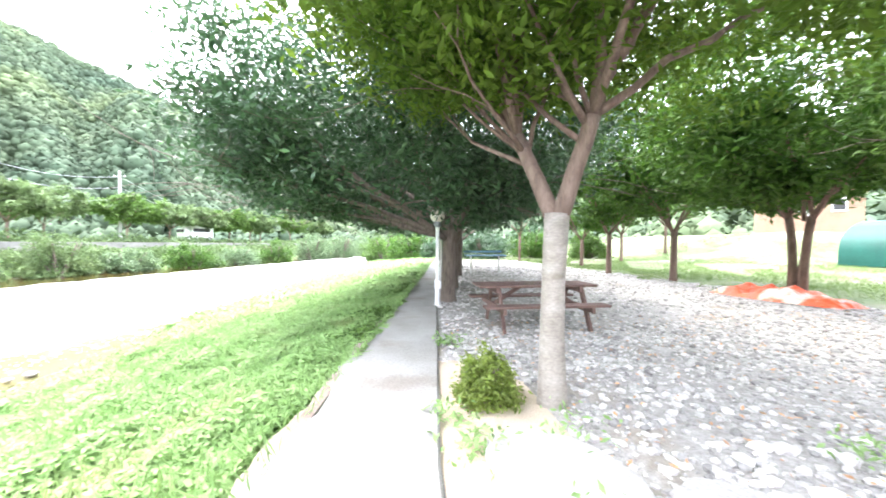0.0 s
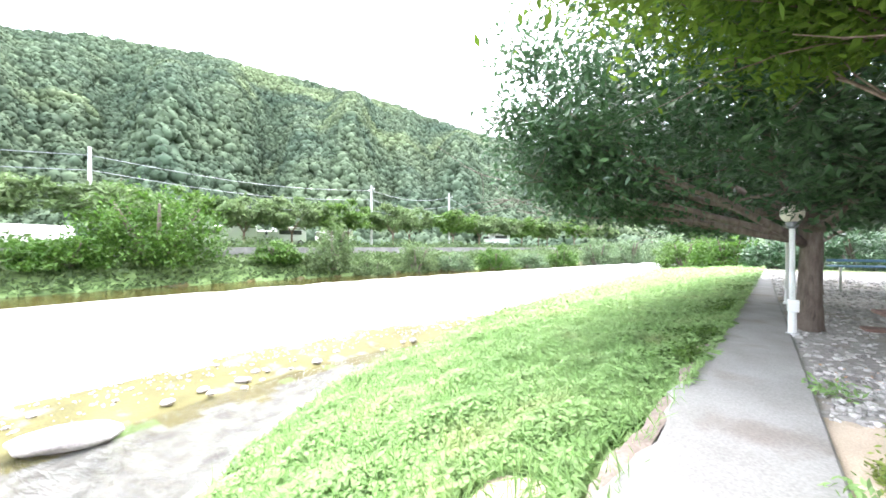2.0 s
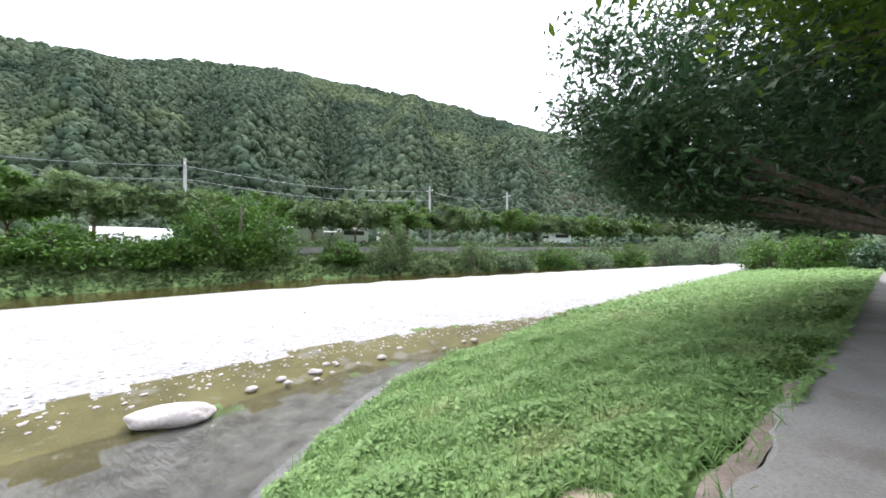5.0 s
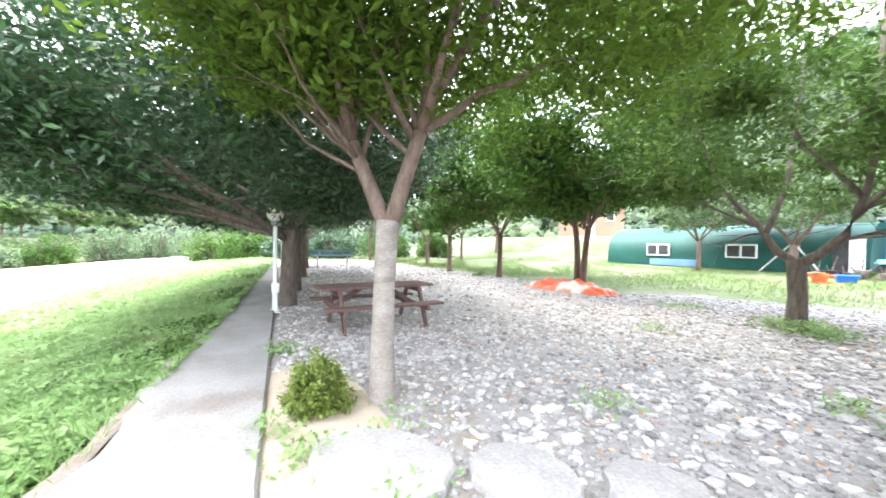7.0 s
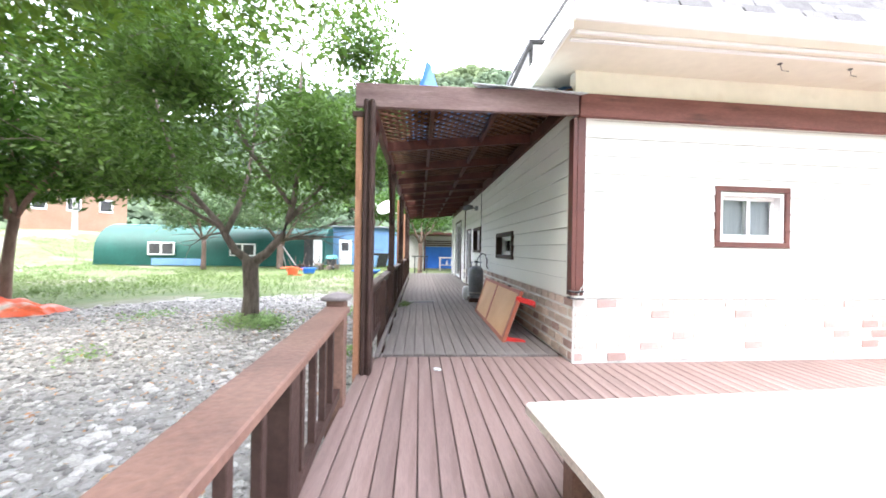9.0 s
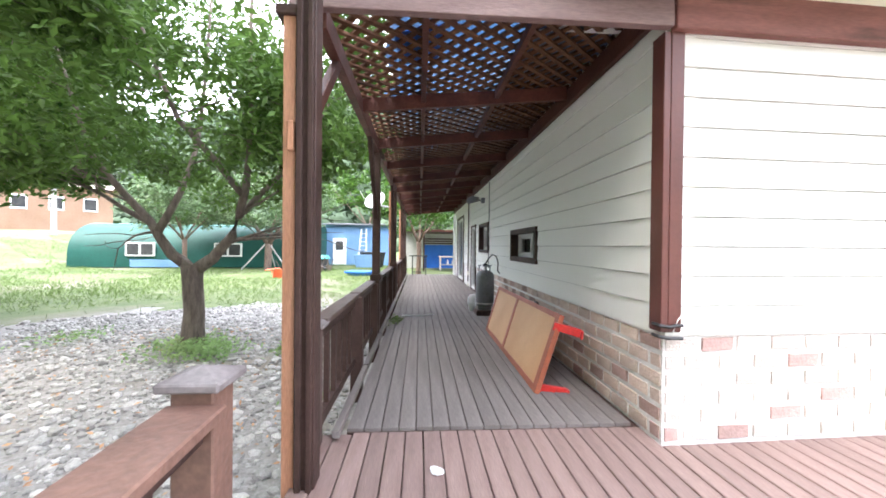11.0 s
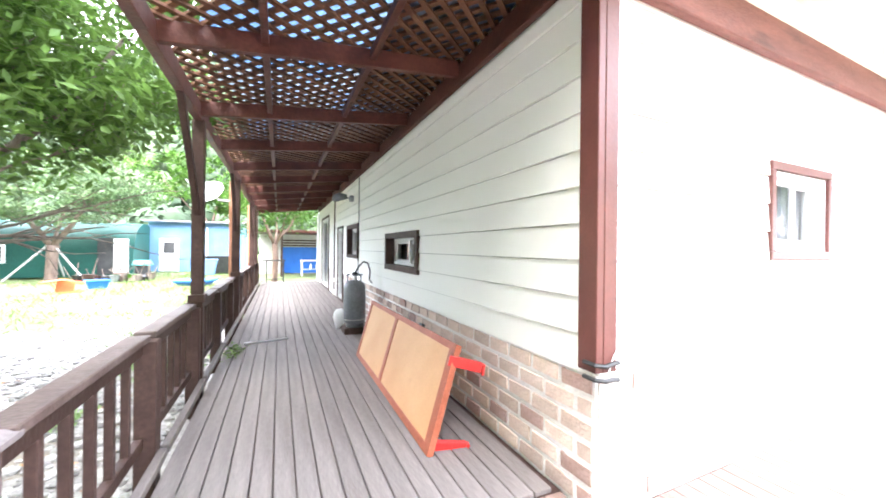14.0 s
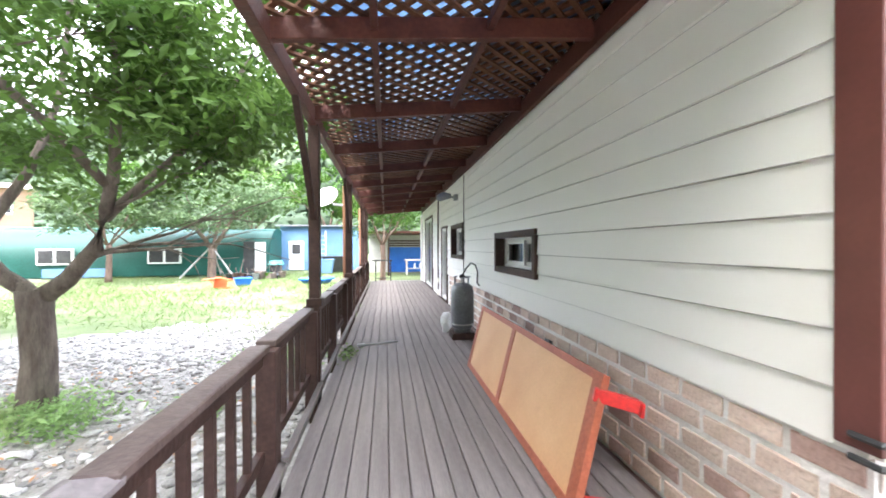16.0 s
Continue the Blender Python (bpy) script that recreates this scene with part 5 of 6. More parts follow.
# weeds in tufts on the gravel and beside the path
tx = [(-4.6, 2.9, 0.5, 1000), (-4.25, 2.75, 0.3, 400), (-3.3, 3.0, 0.25, 260), (-4.7, -4.75, 0.26, 130), (-5.2, -4.85, 0.2, 80), (-4.9, -4.0, 0.3, 50), (-3.9, -4.3, 0.25, 50), (-7.4, -4.6, 0.2, 140), (-2.6, 1.4, 0.2, 140), (-4.3, -2.2, 0.2, 70), (-6, 1.2, 0.3, 80), (-3.2, -0.4, 0.2, 90), (-7.0, 3.9, 0.5, 200), (-3.0, 4.6, 0.6, 500)]
pp = []
for cx_, cy_, r_, n_ in tx:
    q = rng.normal(0, r_ * 0.5, (n_, 2)) + (cx_, cy_)
    pp.append(np.stack([q[:, 0], q[:, 1], height(q[:, 0], q[:, 1]) + rng.uniform(0.02, 0.16, n_)], -1))
scatter_leaves("gravel_weeds", np.concatenate(pp), 0.055, m_weed, "small green weeds growing through the gravel", "weeds", up=0.6, slim=0.5)
# dry leaves on the stones
x, y = rng.uniform(-9, -2.5, 1700), rng.uniform(-4.5, 4.5, 1700)
k = in_gravel(x, y)
m_dry = M("dry_leaf", (0.40, 0.20, 0.10), (0.50, 0.30, 0.16), 3, 20, 0.8, 0.0, island=0.3)
scatter_leaves("fallen_leaves", np.stack([x, y, height(x, y) + 0.05], -1)[k], 0.04, m_dry, "dry brown fallen leaves on the gravel", "leaves", up=2.0, slim=0.6)


# ---- things on the deck and the walkway ----
# low outdoor platform with a pale vinyl top
pl = thing("platform_table", pose(-1.1, -2.02, D, 0, 0, 4.5), "low wide platform with a pale vinyl top and timber legs", "platform")
part("top", box(0, 2.4, -1.75, 0, 0.355, 0.42, 0.012), m_platform, pl)
for a, b, c, d in ((0.09, 2.31, -0.13, -0.09), (0.09, 2.31, -1.66, -1.62), (0.09, 0.13, -1.62, -0.13), (2.27, 2.31, -1.62, -0.13)):
    part("rim", box(a, b, c, d, 0.27, 0.355), m_rail, pl)
for x in (0.14, 2.16):
    for y in (-0.24, -1.6):
        part("leg", box(x, x + 0.1, y, y + 0.1, 0, 0.27), m_rail, pl)

# leaning folding table, boards outward
lt = thing("leaning_table", pose(-0.54, 0.87, D + 0.022), "tan folding table with red rim leaning on the brick wall", "table")
TL = lt.matrix_world.inverted()
bl_, br_ = Vector((-0.57, 3.12, D + 0.026)), Vector((-0.58, 0.76, D + 0.026))
tr_, tl_ = Vector((-0.30, 0.93, 0.98)), Vector((-0.30, 3.48, 0.955))
nrm = (bl_ - br_).cross(tr_ - br_).normalized()
if nrm.x > 0:
    nrm = -nrm


def board_patch(u0, u1, v0, v1, d0, d1):
    bm = bmesh.new()
    vs = []
    for d in (d0, d1):
        for u, v in ((u0, v0), (u1, v0), (u1, v1), (u0, v1)):
            p = br_.lerp(bl_, u).lerp(tr_.lerp(tl_, u), v) + nrm * d
            vs.append(bm.verts.new(TL @ p))
    for q in ((0, 1, 2, 3), (7, 6, 5, 4), (0, 4, 5, 1), (1, 5, 6, 2), (2, 6, 7, 3), (3, 7, 4, 0)):
        bm.faces.new([vs[i] for i in q])
    bmesh.ops.recalc_face_normals(bm, faces=bm.faces)
    return bm


part("panel", board_patch(0.035, 0.53, 0.07, 0.93, -0.03, 0.004), m_board, lt)
part("panel", board_patch(0.56, 0.97, 0.07, 0.93, -0.03, 0.004), m_board, lt)
for u0, u1, v0, v1 in ((0, 1, 0, 0.07), (0, 1, 0.93, 1), (0, 0.035, 0.07, 0.93), (0.97, 1, 0.07, 0.93), (0.53, 0.56, 0.07, 0.93)):
    part("rim", board_patch(u0, u1, v0, v1, -0.032, 0.012), m_board_rim, lt, "reddish-brown rim")
for a_, b_ in (((-0.37, 0.93, 0.885), (-0.165, 0.845, 0.835)), ((-0.53, 0.84, 0.375), (-0.30, 0.80, 0.345))):
    leg = part("leg", bar(bmesh.new(), TL @ Vector(a_), TL @ Vector(b_), 0.045, 0.068), m_red, lt, "red painted folding leg")
    part("foot", bar(bmesh.new(), TL @ (Vector(b_) + Vector((0.0, 0, -0.012))), TL @ (Vector(b_) + Vector((0.02, -0.005, -0.014))), 0.05, 0.075), m_red, leg)
for u in (0.2, 0.75):
    part("stretcher", board_patch(u, u + 0.02, 0.1, 0.9, -0.06, -0.032), m_red, lt)
part("clip", board_patch(0.28, 0.31, 1.0, 1.03, -0.03, 0.0), m_black, lt)

# gas cylinder on a timber block, with a hose to the wall
tk = thing("gas_cylinder", pose(-0.37, 4.4, D + 0.022), "grey steel gas cylinder standing on a timber block", "gas cylinder")
part("block", box(-0.17, 0.17, -0.15, 0.15, 0, 0.09), m_stain_dk, tk)
part("foot_ring", lathe(bmesh.new(), [(0.12, 0.09), (0.125, 0.13), (0.12, 0.15)], 24), m_tank, tk, smooth=True)
part("body", lathe(bmesh.new(), [(0.1, 0.13), (0.15, 0.16), (0.165, 0.21), (0.167, 0.45), (0.165, 0.68), (0.15, 0.745), (0.1, 0.785), (0.05, 0.8)], 28), m_tank, tk, smooth=True)
part("band", lathe(bmesh.new(), [(0.166, 0.2), (0.169, 0.205), (0.169, 0.215), (0.166, 0.22)], 28), m_steel, tk, smooth=True)
bm = bmesh.new()
for k in range(3):
    a0 = 2.1 * k
    pts = [(0.115 * math.cos(a0 + 0.17 * s), 0.115 * math.sin(a0 + 0.17 * s), 0.88) for s in range(7)]
    tube(bm, pts, 0.012, 6)
    tube(bm, [(0.115 * math.cos(a0 + 0.5), 0.115 * math.sin(a0 + 0.5), 0.75), (0.115 * math.cos(a0 + 0.5), 0.115 * math.sin(a0 + 0.5), 0.88)], 0.012, 6)
    part("collar_guard", bm, m_tank, tk)
    bm = bmesh.new()
bm.free()
vv = part("valve", tube(bmesh.new(), [(0, 0, 0.79), (0, 0, 0.84), (0.01, 0, 0.9)], [0.03, 0.022, 0.02], 8), m_steel, tk)
part("regulator", lathe(bmesh.new(), [(0.02, 0.87), (0.045, 0.885), (0.045, 0.905), (0.02, 0.92)], 12), m_black, tk)
hose = [(0.0, 0, 0.9), (0.06, 0.02, 1.0), (0.14, 0.05, 1.08), (0.22, 0.1, 1.05), (0.27, 0.15, 0.93), (0.27, 0.2, 0.78), (0.33, 0.3, 0.72)]
part("hose", tube(bmesh.new(), hose, 0.012, 7), m_black, tk, "black rubber hose")
bag = thing("white_bag", pose(-0.55, 4.75, D + 0.022), "crumpled white bag behind the gas cylinder", "bag")
rng = np.random.default_rng(400)
v, f = blobs(np.array([[0, 0, 0.16]]), np.array([[0.07, 0.1, 0.18]]), 2, 0.18)
data_ob("bag", v.tolist(), f.tolist(), m_white, bag)

# wall lamp, pipe run and cables on the walkway wall
wl_ = thing("wall_lamp", pose(-0.03, 6.6, 2.68), "grey metal outdoor wall lamp", "lamp")
part("bracket", box(-0.06, 0.03, -0.07, 0.07, -0.06, 0.06), m_tank, wl_)
part("arm", tube(bmesh.new(), [(-0.05, 0, 0), (-0.16, 0, 0.02), (-0.24, 0, 0)], 0.018, 8), m_tank, wl_)
part("hood", tube(bmesh.new(), [(-0.12, 0.0, 0.03), (-0.26, 0, 0.03), (-0.36, 0, -0.02), (-0.40, 0, -0.06)], [0.05, 0.085, 0.075, 0.03], 12), m_tank, wl_, smooth=True)
cb_ = thing("wall_cable", pose(-0.035, 5.86, 1.2), "dark cable running down the wall", "cable")
part("cable", tube(bmesh.new(), [(0, 0, 1.8), (0.003, 0.01, 1.2), (0, 0.0, 0.6), (-0.004, 0.02, 0.1), (0, 0, -0.1)], 0.008, 6), m_black, cb_)
cb2 = thing("wall_pipe", pose(-0.05, 9.2, D + 0.02), "thin pipe with junction boxes down the wall", "pipe")
part("pipe", tube(bmesh.new(), [(0, 0, 0.15), (0, 0.01, 1.0), (0, 0, 1.7), (0.01, 0.02, 2.65)], 0.018, 7), m_stain_dk, cb2)
part("box", box(-0.03, 0.03, -0.06, 0.06, 0.35, 0.47), m_cream, cb2)
part("box", box(-0.03, 0.03, -0.05, 0.05, 0.0, 0.08), m_cream, cb2)
dp = thing("downpipe", pose(-0.06, 13.75, D + 0.02), "white rain downpipe at the house corner", "pipe")
part("pipe", tube(bmesh.new(), [(0, 0, 0), (0, 0, 1.6), (0, 0, 2.55)], 0.05, 12), m_white, dp)
part("bracket", box(-0.055, 0.06, -0.055, 0.055, 1.9, 1.93), m_white, dp)

# litter on the walkway
db = thing("metal_bar", pose(-1.55, 4.2, D + 0.024, 0, 0, 12), "bent metal bar lying on the walkway boards", "bar")
part("shaft", tube(bmesh.new(), [(-0.22, 0, 0.012), (0.05, 0.01, 0.012), (0.26, 0.03, 0.014)], 0.011, 7), m_steel, db)
part("head", box(-0.3, -0.2, -0.03, 0.03, 0, 0.03), m_steel, db)
st_ = thing("leaf_litter", pose(-1.92, 3.75, D + 0.024), "small heap of dry plant litter by the railing", "litter")
rng = np.random.default_rng(401)
v, f = leaf_cards(np.concatenate([rng.normal(0, 1, (160, 3)) * (0.05, 0.16, 0.0) + (0, 0, 0.02)]) + rng.uniform(0, 0.03, (160, 1)) * (0, 0, 1), 0.04, 0.8, 0.6)
data_ob("leaves", v.tolist(), f.tolist(), m_grass, st_)
pa = thing("white_scrap", pose(-1.45, -0.25, D), "white scrap on the deck boards", "litter")
v, f = blobs(np.array([[0, 0, 0.012]]), np.array([[0.035, 0.045, 0.012]]), 2, 0.25)
data_ob("scrap", v.tolist(), f.tolist(), m_white, pa)

# end rail of the walkway
er = thing("end_handrail", pose(-1.9, 13.6, D + 0.022), "dark metal handrail at the end of the walkway", "railing")
for x in (0.05, 0.62):
    part("upright", tube(bmesh.new(), [(x, 0, 0), (x, 0, 0.8)], 0.022, 8), m_black, er)
part("handrail", tube(bmesh.new(), [(-0.1, 0, 0.8), (0.68, 0, 0.8)], 0.025, 8), m_black, er)
part("midrail", tube(bmesh.new(), [(0.05, 0, 0.12), (0.62, 0, 0.12)], 0.015, 8), m_black, er)


# moulded plastic armchair
def plastic_chair(m, label):
    c = thing("plastic_chair", m, label, "chair", "plastic chairs")
    bm = bmesh.new()
    vs = []
    for i in range(7):
        for j in range(7):
            u, v_ = i / 6 - 0.5, j / 6 - 0.5
            vs.append(bm.verts.new((u * 0.42, v_ * (0.46 - 0.05 * (u + 0.5)), 0.425 - 0.02 * (1 - (2 * v_) ** 2) + 0.01 * u)))
    for i in range(6):
        for j in range(6):
            a = i * 7 + j
            bm.faces.new((vs[a], vs[a + 7], vs[a + 8], vs[a + 1]))
    bmesh.ops.solidify(bm, geom=bm.faces[:], thickness=0.018)
    part("seat", bm, m_chair, c, smooth=True)
    back = part("backrest", bar(bmesh.new(), (-0.3, -0.2, 0.8), (-0.3, 0.2, 0.8), 0.02, 0.07, 0.01), m_chair, c)
    for k in range(5):
        y = -0.15 + 0.075 * k
        part("slat", bar(bmesh.new(), (-0.2, y, 0.43), (-0.31, y * 1.1, 0.8), 0.045, 0.012), m_chair, back)
    for s in (-1, 1):
        part("stile", bar(bmesh.new(), (-0.2, 0.21 * s, 0.42), (-0.305, 0.19 * s, 0.82), 0.04, 0.025, 0.006), m_chair, back)
    for s in (-1, 1):
        bm = bmesh.new()
        tube(bm, [(-0.26, 0.22 * s, 0.66), (-0.1, 0.25 * s, 0.665), (0.1, 0.255 * s, 0.655), (0.19, 0.25 * s, 0.6), (0.2, 0.235 * s, 0.43)], [0.018, 0.022, 0.024, 0.022, 0.02], 8)
        part("armrest", bm, m_chair, c, smooth=True)
        for x0_, x1_ in ((0.19, 0.235), (-0.19, -0.25)):
            part("leg", bar(bmesh.new(), (x0_, 0.205 * s, 0.42), (x1_, 0.235 * s, 0.0), 0.045, 0.035, 0.006), m_chair, c)
    return c


ch = plastic_chair(pose(4.17, -0.13, D + 0.001, 0, 0, 2), "pale grey-blue plastic armchair by the wall")
copy_thing(ch, pose(7.3, -0.2, D + 0.001, 0, 0, 200))
rr = thing("far_railing", pose(7.85, -3.0, D), "dark metal railing at the end of the deck", "railing")
for k in range(9):
    part("upright", tube(bmesh.new(), [(0, k * 0.5, 0), (0, k * 0.5, 0.95)], 0.02, 7), m_black, rr)
for z in (0.2, 0.58, 0.95):
    part("rail", tube(bmesh.new(), [(0, 0, z), (0, 4.0, z)], 0.018, 7), m_black, rr)

# glazed lean-to canopy on the roof edge above the walkway
dm = thing("roof_canopy", pose(-0.72, 0.42, 3.18), "grey framed translucent glazed canopy on the roof edge", "canopy")
for y in (0.0, 0.75, 1.5, 2.25):
    part("frame_bar", bar(bmesh.new(), (0, y, 0), (0.34, y, 0.78), 0.04, 0.045), m_black, dm)
    part("frame_bar", bar(bmesh.new(), (0.34, y, 0.78), (0.66, y, 0.79), 0.04, 0.045), m_black, dm)
part("frame_bar", bar(bmesh.new(), (0.34, 0, 0), (0.34, 0, 0.78), 0.035, 0.035), m_black, dm)
part("frame_bar", bar(bmesh.new(), (0.0, 0, 0.02), (0.0, 2.25, 0.02), 0.05, 0.05), m_black, dm)
part("frame_bar", bar(bmesh.new(), (0.34, 0, 0.79), (0.34, 2.25, 0.79), 0.05, 0.05), m_black, dm)
for q, off in ((((0.03, 0.012, 0), (0.66, 0.012, 0), (0.66, 0.012, 0.76), (0.34, 0.012, 0.76)), (0, 0.008, 0)), (((0, 0.02, 0), (0.34, 0.02, 0.78), (0.34, 2.23, 0.78), (0, 2.23, 0)), (0.008, 0, -0.004)), (((0.34, 0.02, 0.79), (0.66, 0.02, 0.8), (0.66, 2.23, 0.8), (0.34, 2.23, 0.79)), (0, 0, 0.008))):
    bm = bmesh.new()
    bm.faces.new([bm.verts.new(p) for p in q])
    r = bmesh.ops.extrude_face_region(bm, geom=bm.faces[:])
    bmesh.ops.translate(bm, verts=[e for e in r["geom"] if isinstance(e, bmesh.types.BMVert)], vec=off)
    bmesh.ops.recalc_face_normals(bm, faces=bm.faces)
    part("panel", bm, m_white, dm, "translucent white sheet")

# ---- things in the yard ----
# picnic table with fixed benches
pt = thing("picnic_table", pose(-8.6, -2.95, 0), "dark weathered timber picnic table with fixed benches", "picnic table")
for k in range(4):
    part("tabletop_plank", box(-0.36 + 0.182 * k, -0.36 + 0.182 * k + 0.17, -1.02, 1.02, 0.70, 0.74), m_picnic, pt)
for s in (-1, 1):
    for k in range(2):
        x = s * 0.66 - 0.13 + 0.135 * k
        part("bench_plank", box(x, x + 0.125, -1.02, 1.02, 0.42, 0.46), m_picnic, pt)
    y = 0.72 * s
    part("cross_beam", box(-0.8, 0.8, y - 0.025, y + 0.025, 0.33, 0.42), m_picnic, pt)
    part("top_batten", box(-0.35, 0.35, y - 0.025, y + 0.025, 0.61, 0.70), m_picnic, pt)
    for q in (-1, 1):
        part("leg", bar(bmesh.new(), (q * 0.62, y + 0.04, 0.0), (q * 0.26, y + 0.04, 0.70), 0.045, 0.1), m_picnic, pt)
    part("brace", bar(bmesh.new(), (0, y - 0.03 * s, 0.4), (0, y - 0.5 * s, 0.7), 0.045, 0.07), m_picnic, pt)

# globe lamps along the path
def globe_lamp(m):
    g = thing("path_lamp", m, "white path lamp post with a round glass globe", "lamp post", "path lamps")
    part("base", lathe(bmesh.new(), [(0.09, 0.0), (0.09, 0.05), (0.06, 0.06), (0.055, 0.4), (0.045, 0.42)], 14), m_white, g)
    part("pole", tube(bmesh.new(), [(0, 0, 0.4), (0, 0, 1.85)], 0.04, 12), m_white, g)
    part("fitter", lathe(bmesh.new(), [(0.045, 1.82), (0.085, 1.86), (0.09, 1.93), (0.06, 1.95)], 14), m_tank, g)
    v, f = ico(3)
    data_ob("globe", (v * 0.165 + (0, 0, 2.08)).tolist(), f.tolist(), m_globe, g, smooth=True)
    b = part("control_box", box(0.03, 0.13, -0.075, 0.075, 0.42, 0.62, 0.01), m_white, g)
    return g


gl_ = globe_lamp(pose(-10.72, -4.44, 0.0))
copy_thing(gl_, pose(-15.6, -3.85, 0.0))

# blue slatted table far down the gravel
bt = thing("blue_bench_table", pose(-20.2, -1.2, 0), "blue slatted table on metal legs", "table")
for k in range(5):
    part("slat", box(-0.5 + 0.2 * k, -0.33 + 0.2 * k, -0.95, 0.95, 0.86, 0.9), m_bluewall, bt)
for y in (-0.7, 0.7):
    part("leg", tube(bmesh.new(), [(0, y, 0), (0, y, 0.86)], 0.04, 8), m_steel, bt)
part("rail", box(-0.5, -0.46, -0.95, 0.95, 1.02, 1.1), m_bluewall, bt)

# orange and white tarpaulin heap under the twin tree
rng = np.random.default_rng(402)
ot = thing("orange_tarpaulin", pose(-10.8, 4.35, 0), "crumpled orange and white tarpaulin on the ground", "tarpaulin")
nv = 34
tv, tf = [], []
for i in range(nv):
    for j in range(14):
        u, w = i / (nv - 1) * 2 - 1, j / 13 * 2 - 1
        e = max(0.0, 1 - u * u) * max(0.0, 1 - w * w)
        z = 0.02 + 0.6 * e ** 0.6 * (0.45 + 0.55 * noise.noise(Vector((u * 3.5, w * 2.2, 1.3)))) + 0.06 * e * noise.noise(Vector((u * 9, w * 7, 4)))
        tv.append((u * 1.5 + 0.12 * noise.noise(Vector((w * 3, u * 2, 2))), w * 0.62 * (1 - 0.35 * u * u) + 0.18 * u, max(z, 0.012)))
for i in range(nv - 1):
    for j in range(13):
        a = i * 14 + j
        tf.append((a, a + 14, a + 15, a + 1))
data_ob("sheet", tv, tf, m_orange_tarp, ot)

# pale sacks dropped beside the deck
for k, (dx, dy) in enumerate(((0, 0), (0.45, 0.15), (0.2, 0.45))):
    sk = thing("sack", pose(-3.3 + dx, 7.55 + dy, float(height(-3.0, 7.6)), 0, 0, 40 * k), "pale crumpled sack lying on the gravel", "sack", "sacks")
    rng = np.random.default_rng(405 + k)
    v, f = blobs(np.array([[0, 0, 0.1]]), np.array([[0.36, 0.24, 0.13]]), 3, 0.1)
    data_ob("cloth", v.tolist(), f.tolist(), m_white, sk, smooth=True)
    part("tie", tube(bmesh.new(), [(0.3, 0, 0.12), (0.4, 0.02, 0.12), (0.47, 0.0, 0.14)], [0.05, 0.02, 0.06], 8), m_white, sk)
# flat stepping stones
for k, (x, y, rx, ry, a) in enumerate(((-4.42, -4.3, 0.52, 0.36, 40), (-3.85, -3.55, 0.36, 0.3, 10), (-3.45, -4.15, 0.45, 0.34, 60), (-3.35, -2.95, 0.3, 0.28, 0), (-6.7, -1.9, 0.14, 0.1, 20))):
    bm = bmesh.new()
    rng = np.random.default_rng(410 + k)
    prof = [1 + rng.uniform(-0.07, 0.07) for _ in range(22)]
    rings = []
    for sc_, z in ((1.0, -0.05), (1.0, 0.05), (0.96, 0.075), (0.6, 0.085)):
        rings.append([bm.verts.new((rx * sc_ * prof[i] * math.cos(2 * math.pi * i / 22), ry * sc_ * prof[i] * math.sin(2 * math.pi * i / 22), z)) for i in range(22)])
    for r0, r1 in zip(rings, rings[1:]):
        for i in range(22):
            bm.faces.new((r0[i], r0[(i + 1) % 22], r1[(i + 1) % 22], r1[i]))
    bm.faces.new(rings[-1])
    o = tagged(mesh_ob("stepping_stone", bm, m_slab), "flat grey stepping stone set in the gravel", "stone", "stepping stones")
    o.matrix_world = pose(x, y, 0, 0, 0, a)

# boulder and stones in the stream
def rock(name, x, y, z, sx, sy, sz, seed, label, group=""):
    global rng
    rng = np.random.default_rng(seed)
    v0, f0 = ico(4)
    off = np.array([1 + 0.16 * noise.noise(Vector(p) * 1.3 + Vector((seed, 0, 0))) + 0.05 * noise.noise(Vector(p) * 5) for p in v0.tolist()])[:, None]
    o = tagged(data_ob(name, (v0 * off * (sx, sy, sz)).tolist(), f0.tolist(), m_rock, smooth=True), label, "rock", group)
    o.matrix_world = pose(x, y, z, 0, 0, -27)
    return o


rock("boulder", -3.3, -12.5, -0.98, 0.58, 0.26, 0.17, 420, "smooth flat boulder lying in the shallow stream")
for k in range(16):
    t_ = random.uniform(0, 1)
    x = -4.0 - 6.5 * t_
    s_ = random.uniform(0.05, 0.11)
    rock("stream_stone", x, float(bar_edge(x)) + random.uniform(0.5, 1.3), -1.02, s_, s_ * 0.8, s_ * 0.55, 430 + k, "pale wet stone at the water's edge", "stream stones")

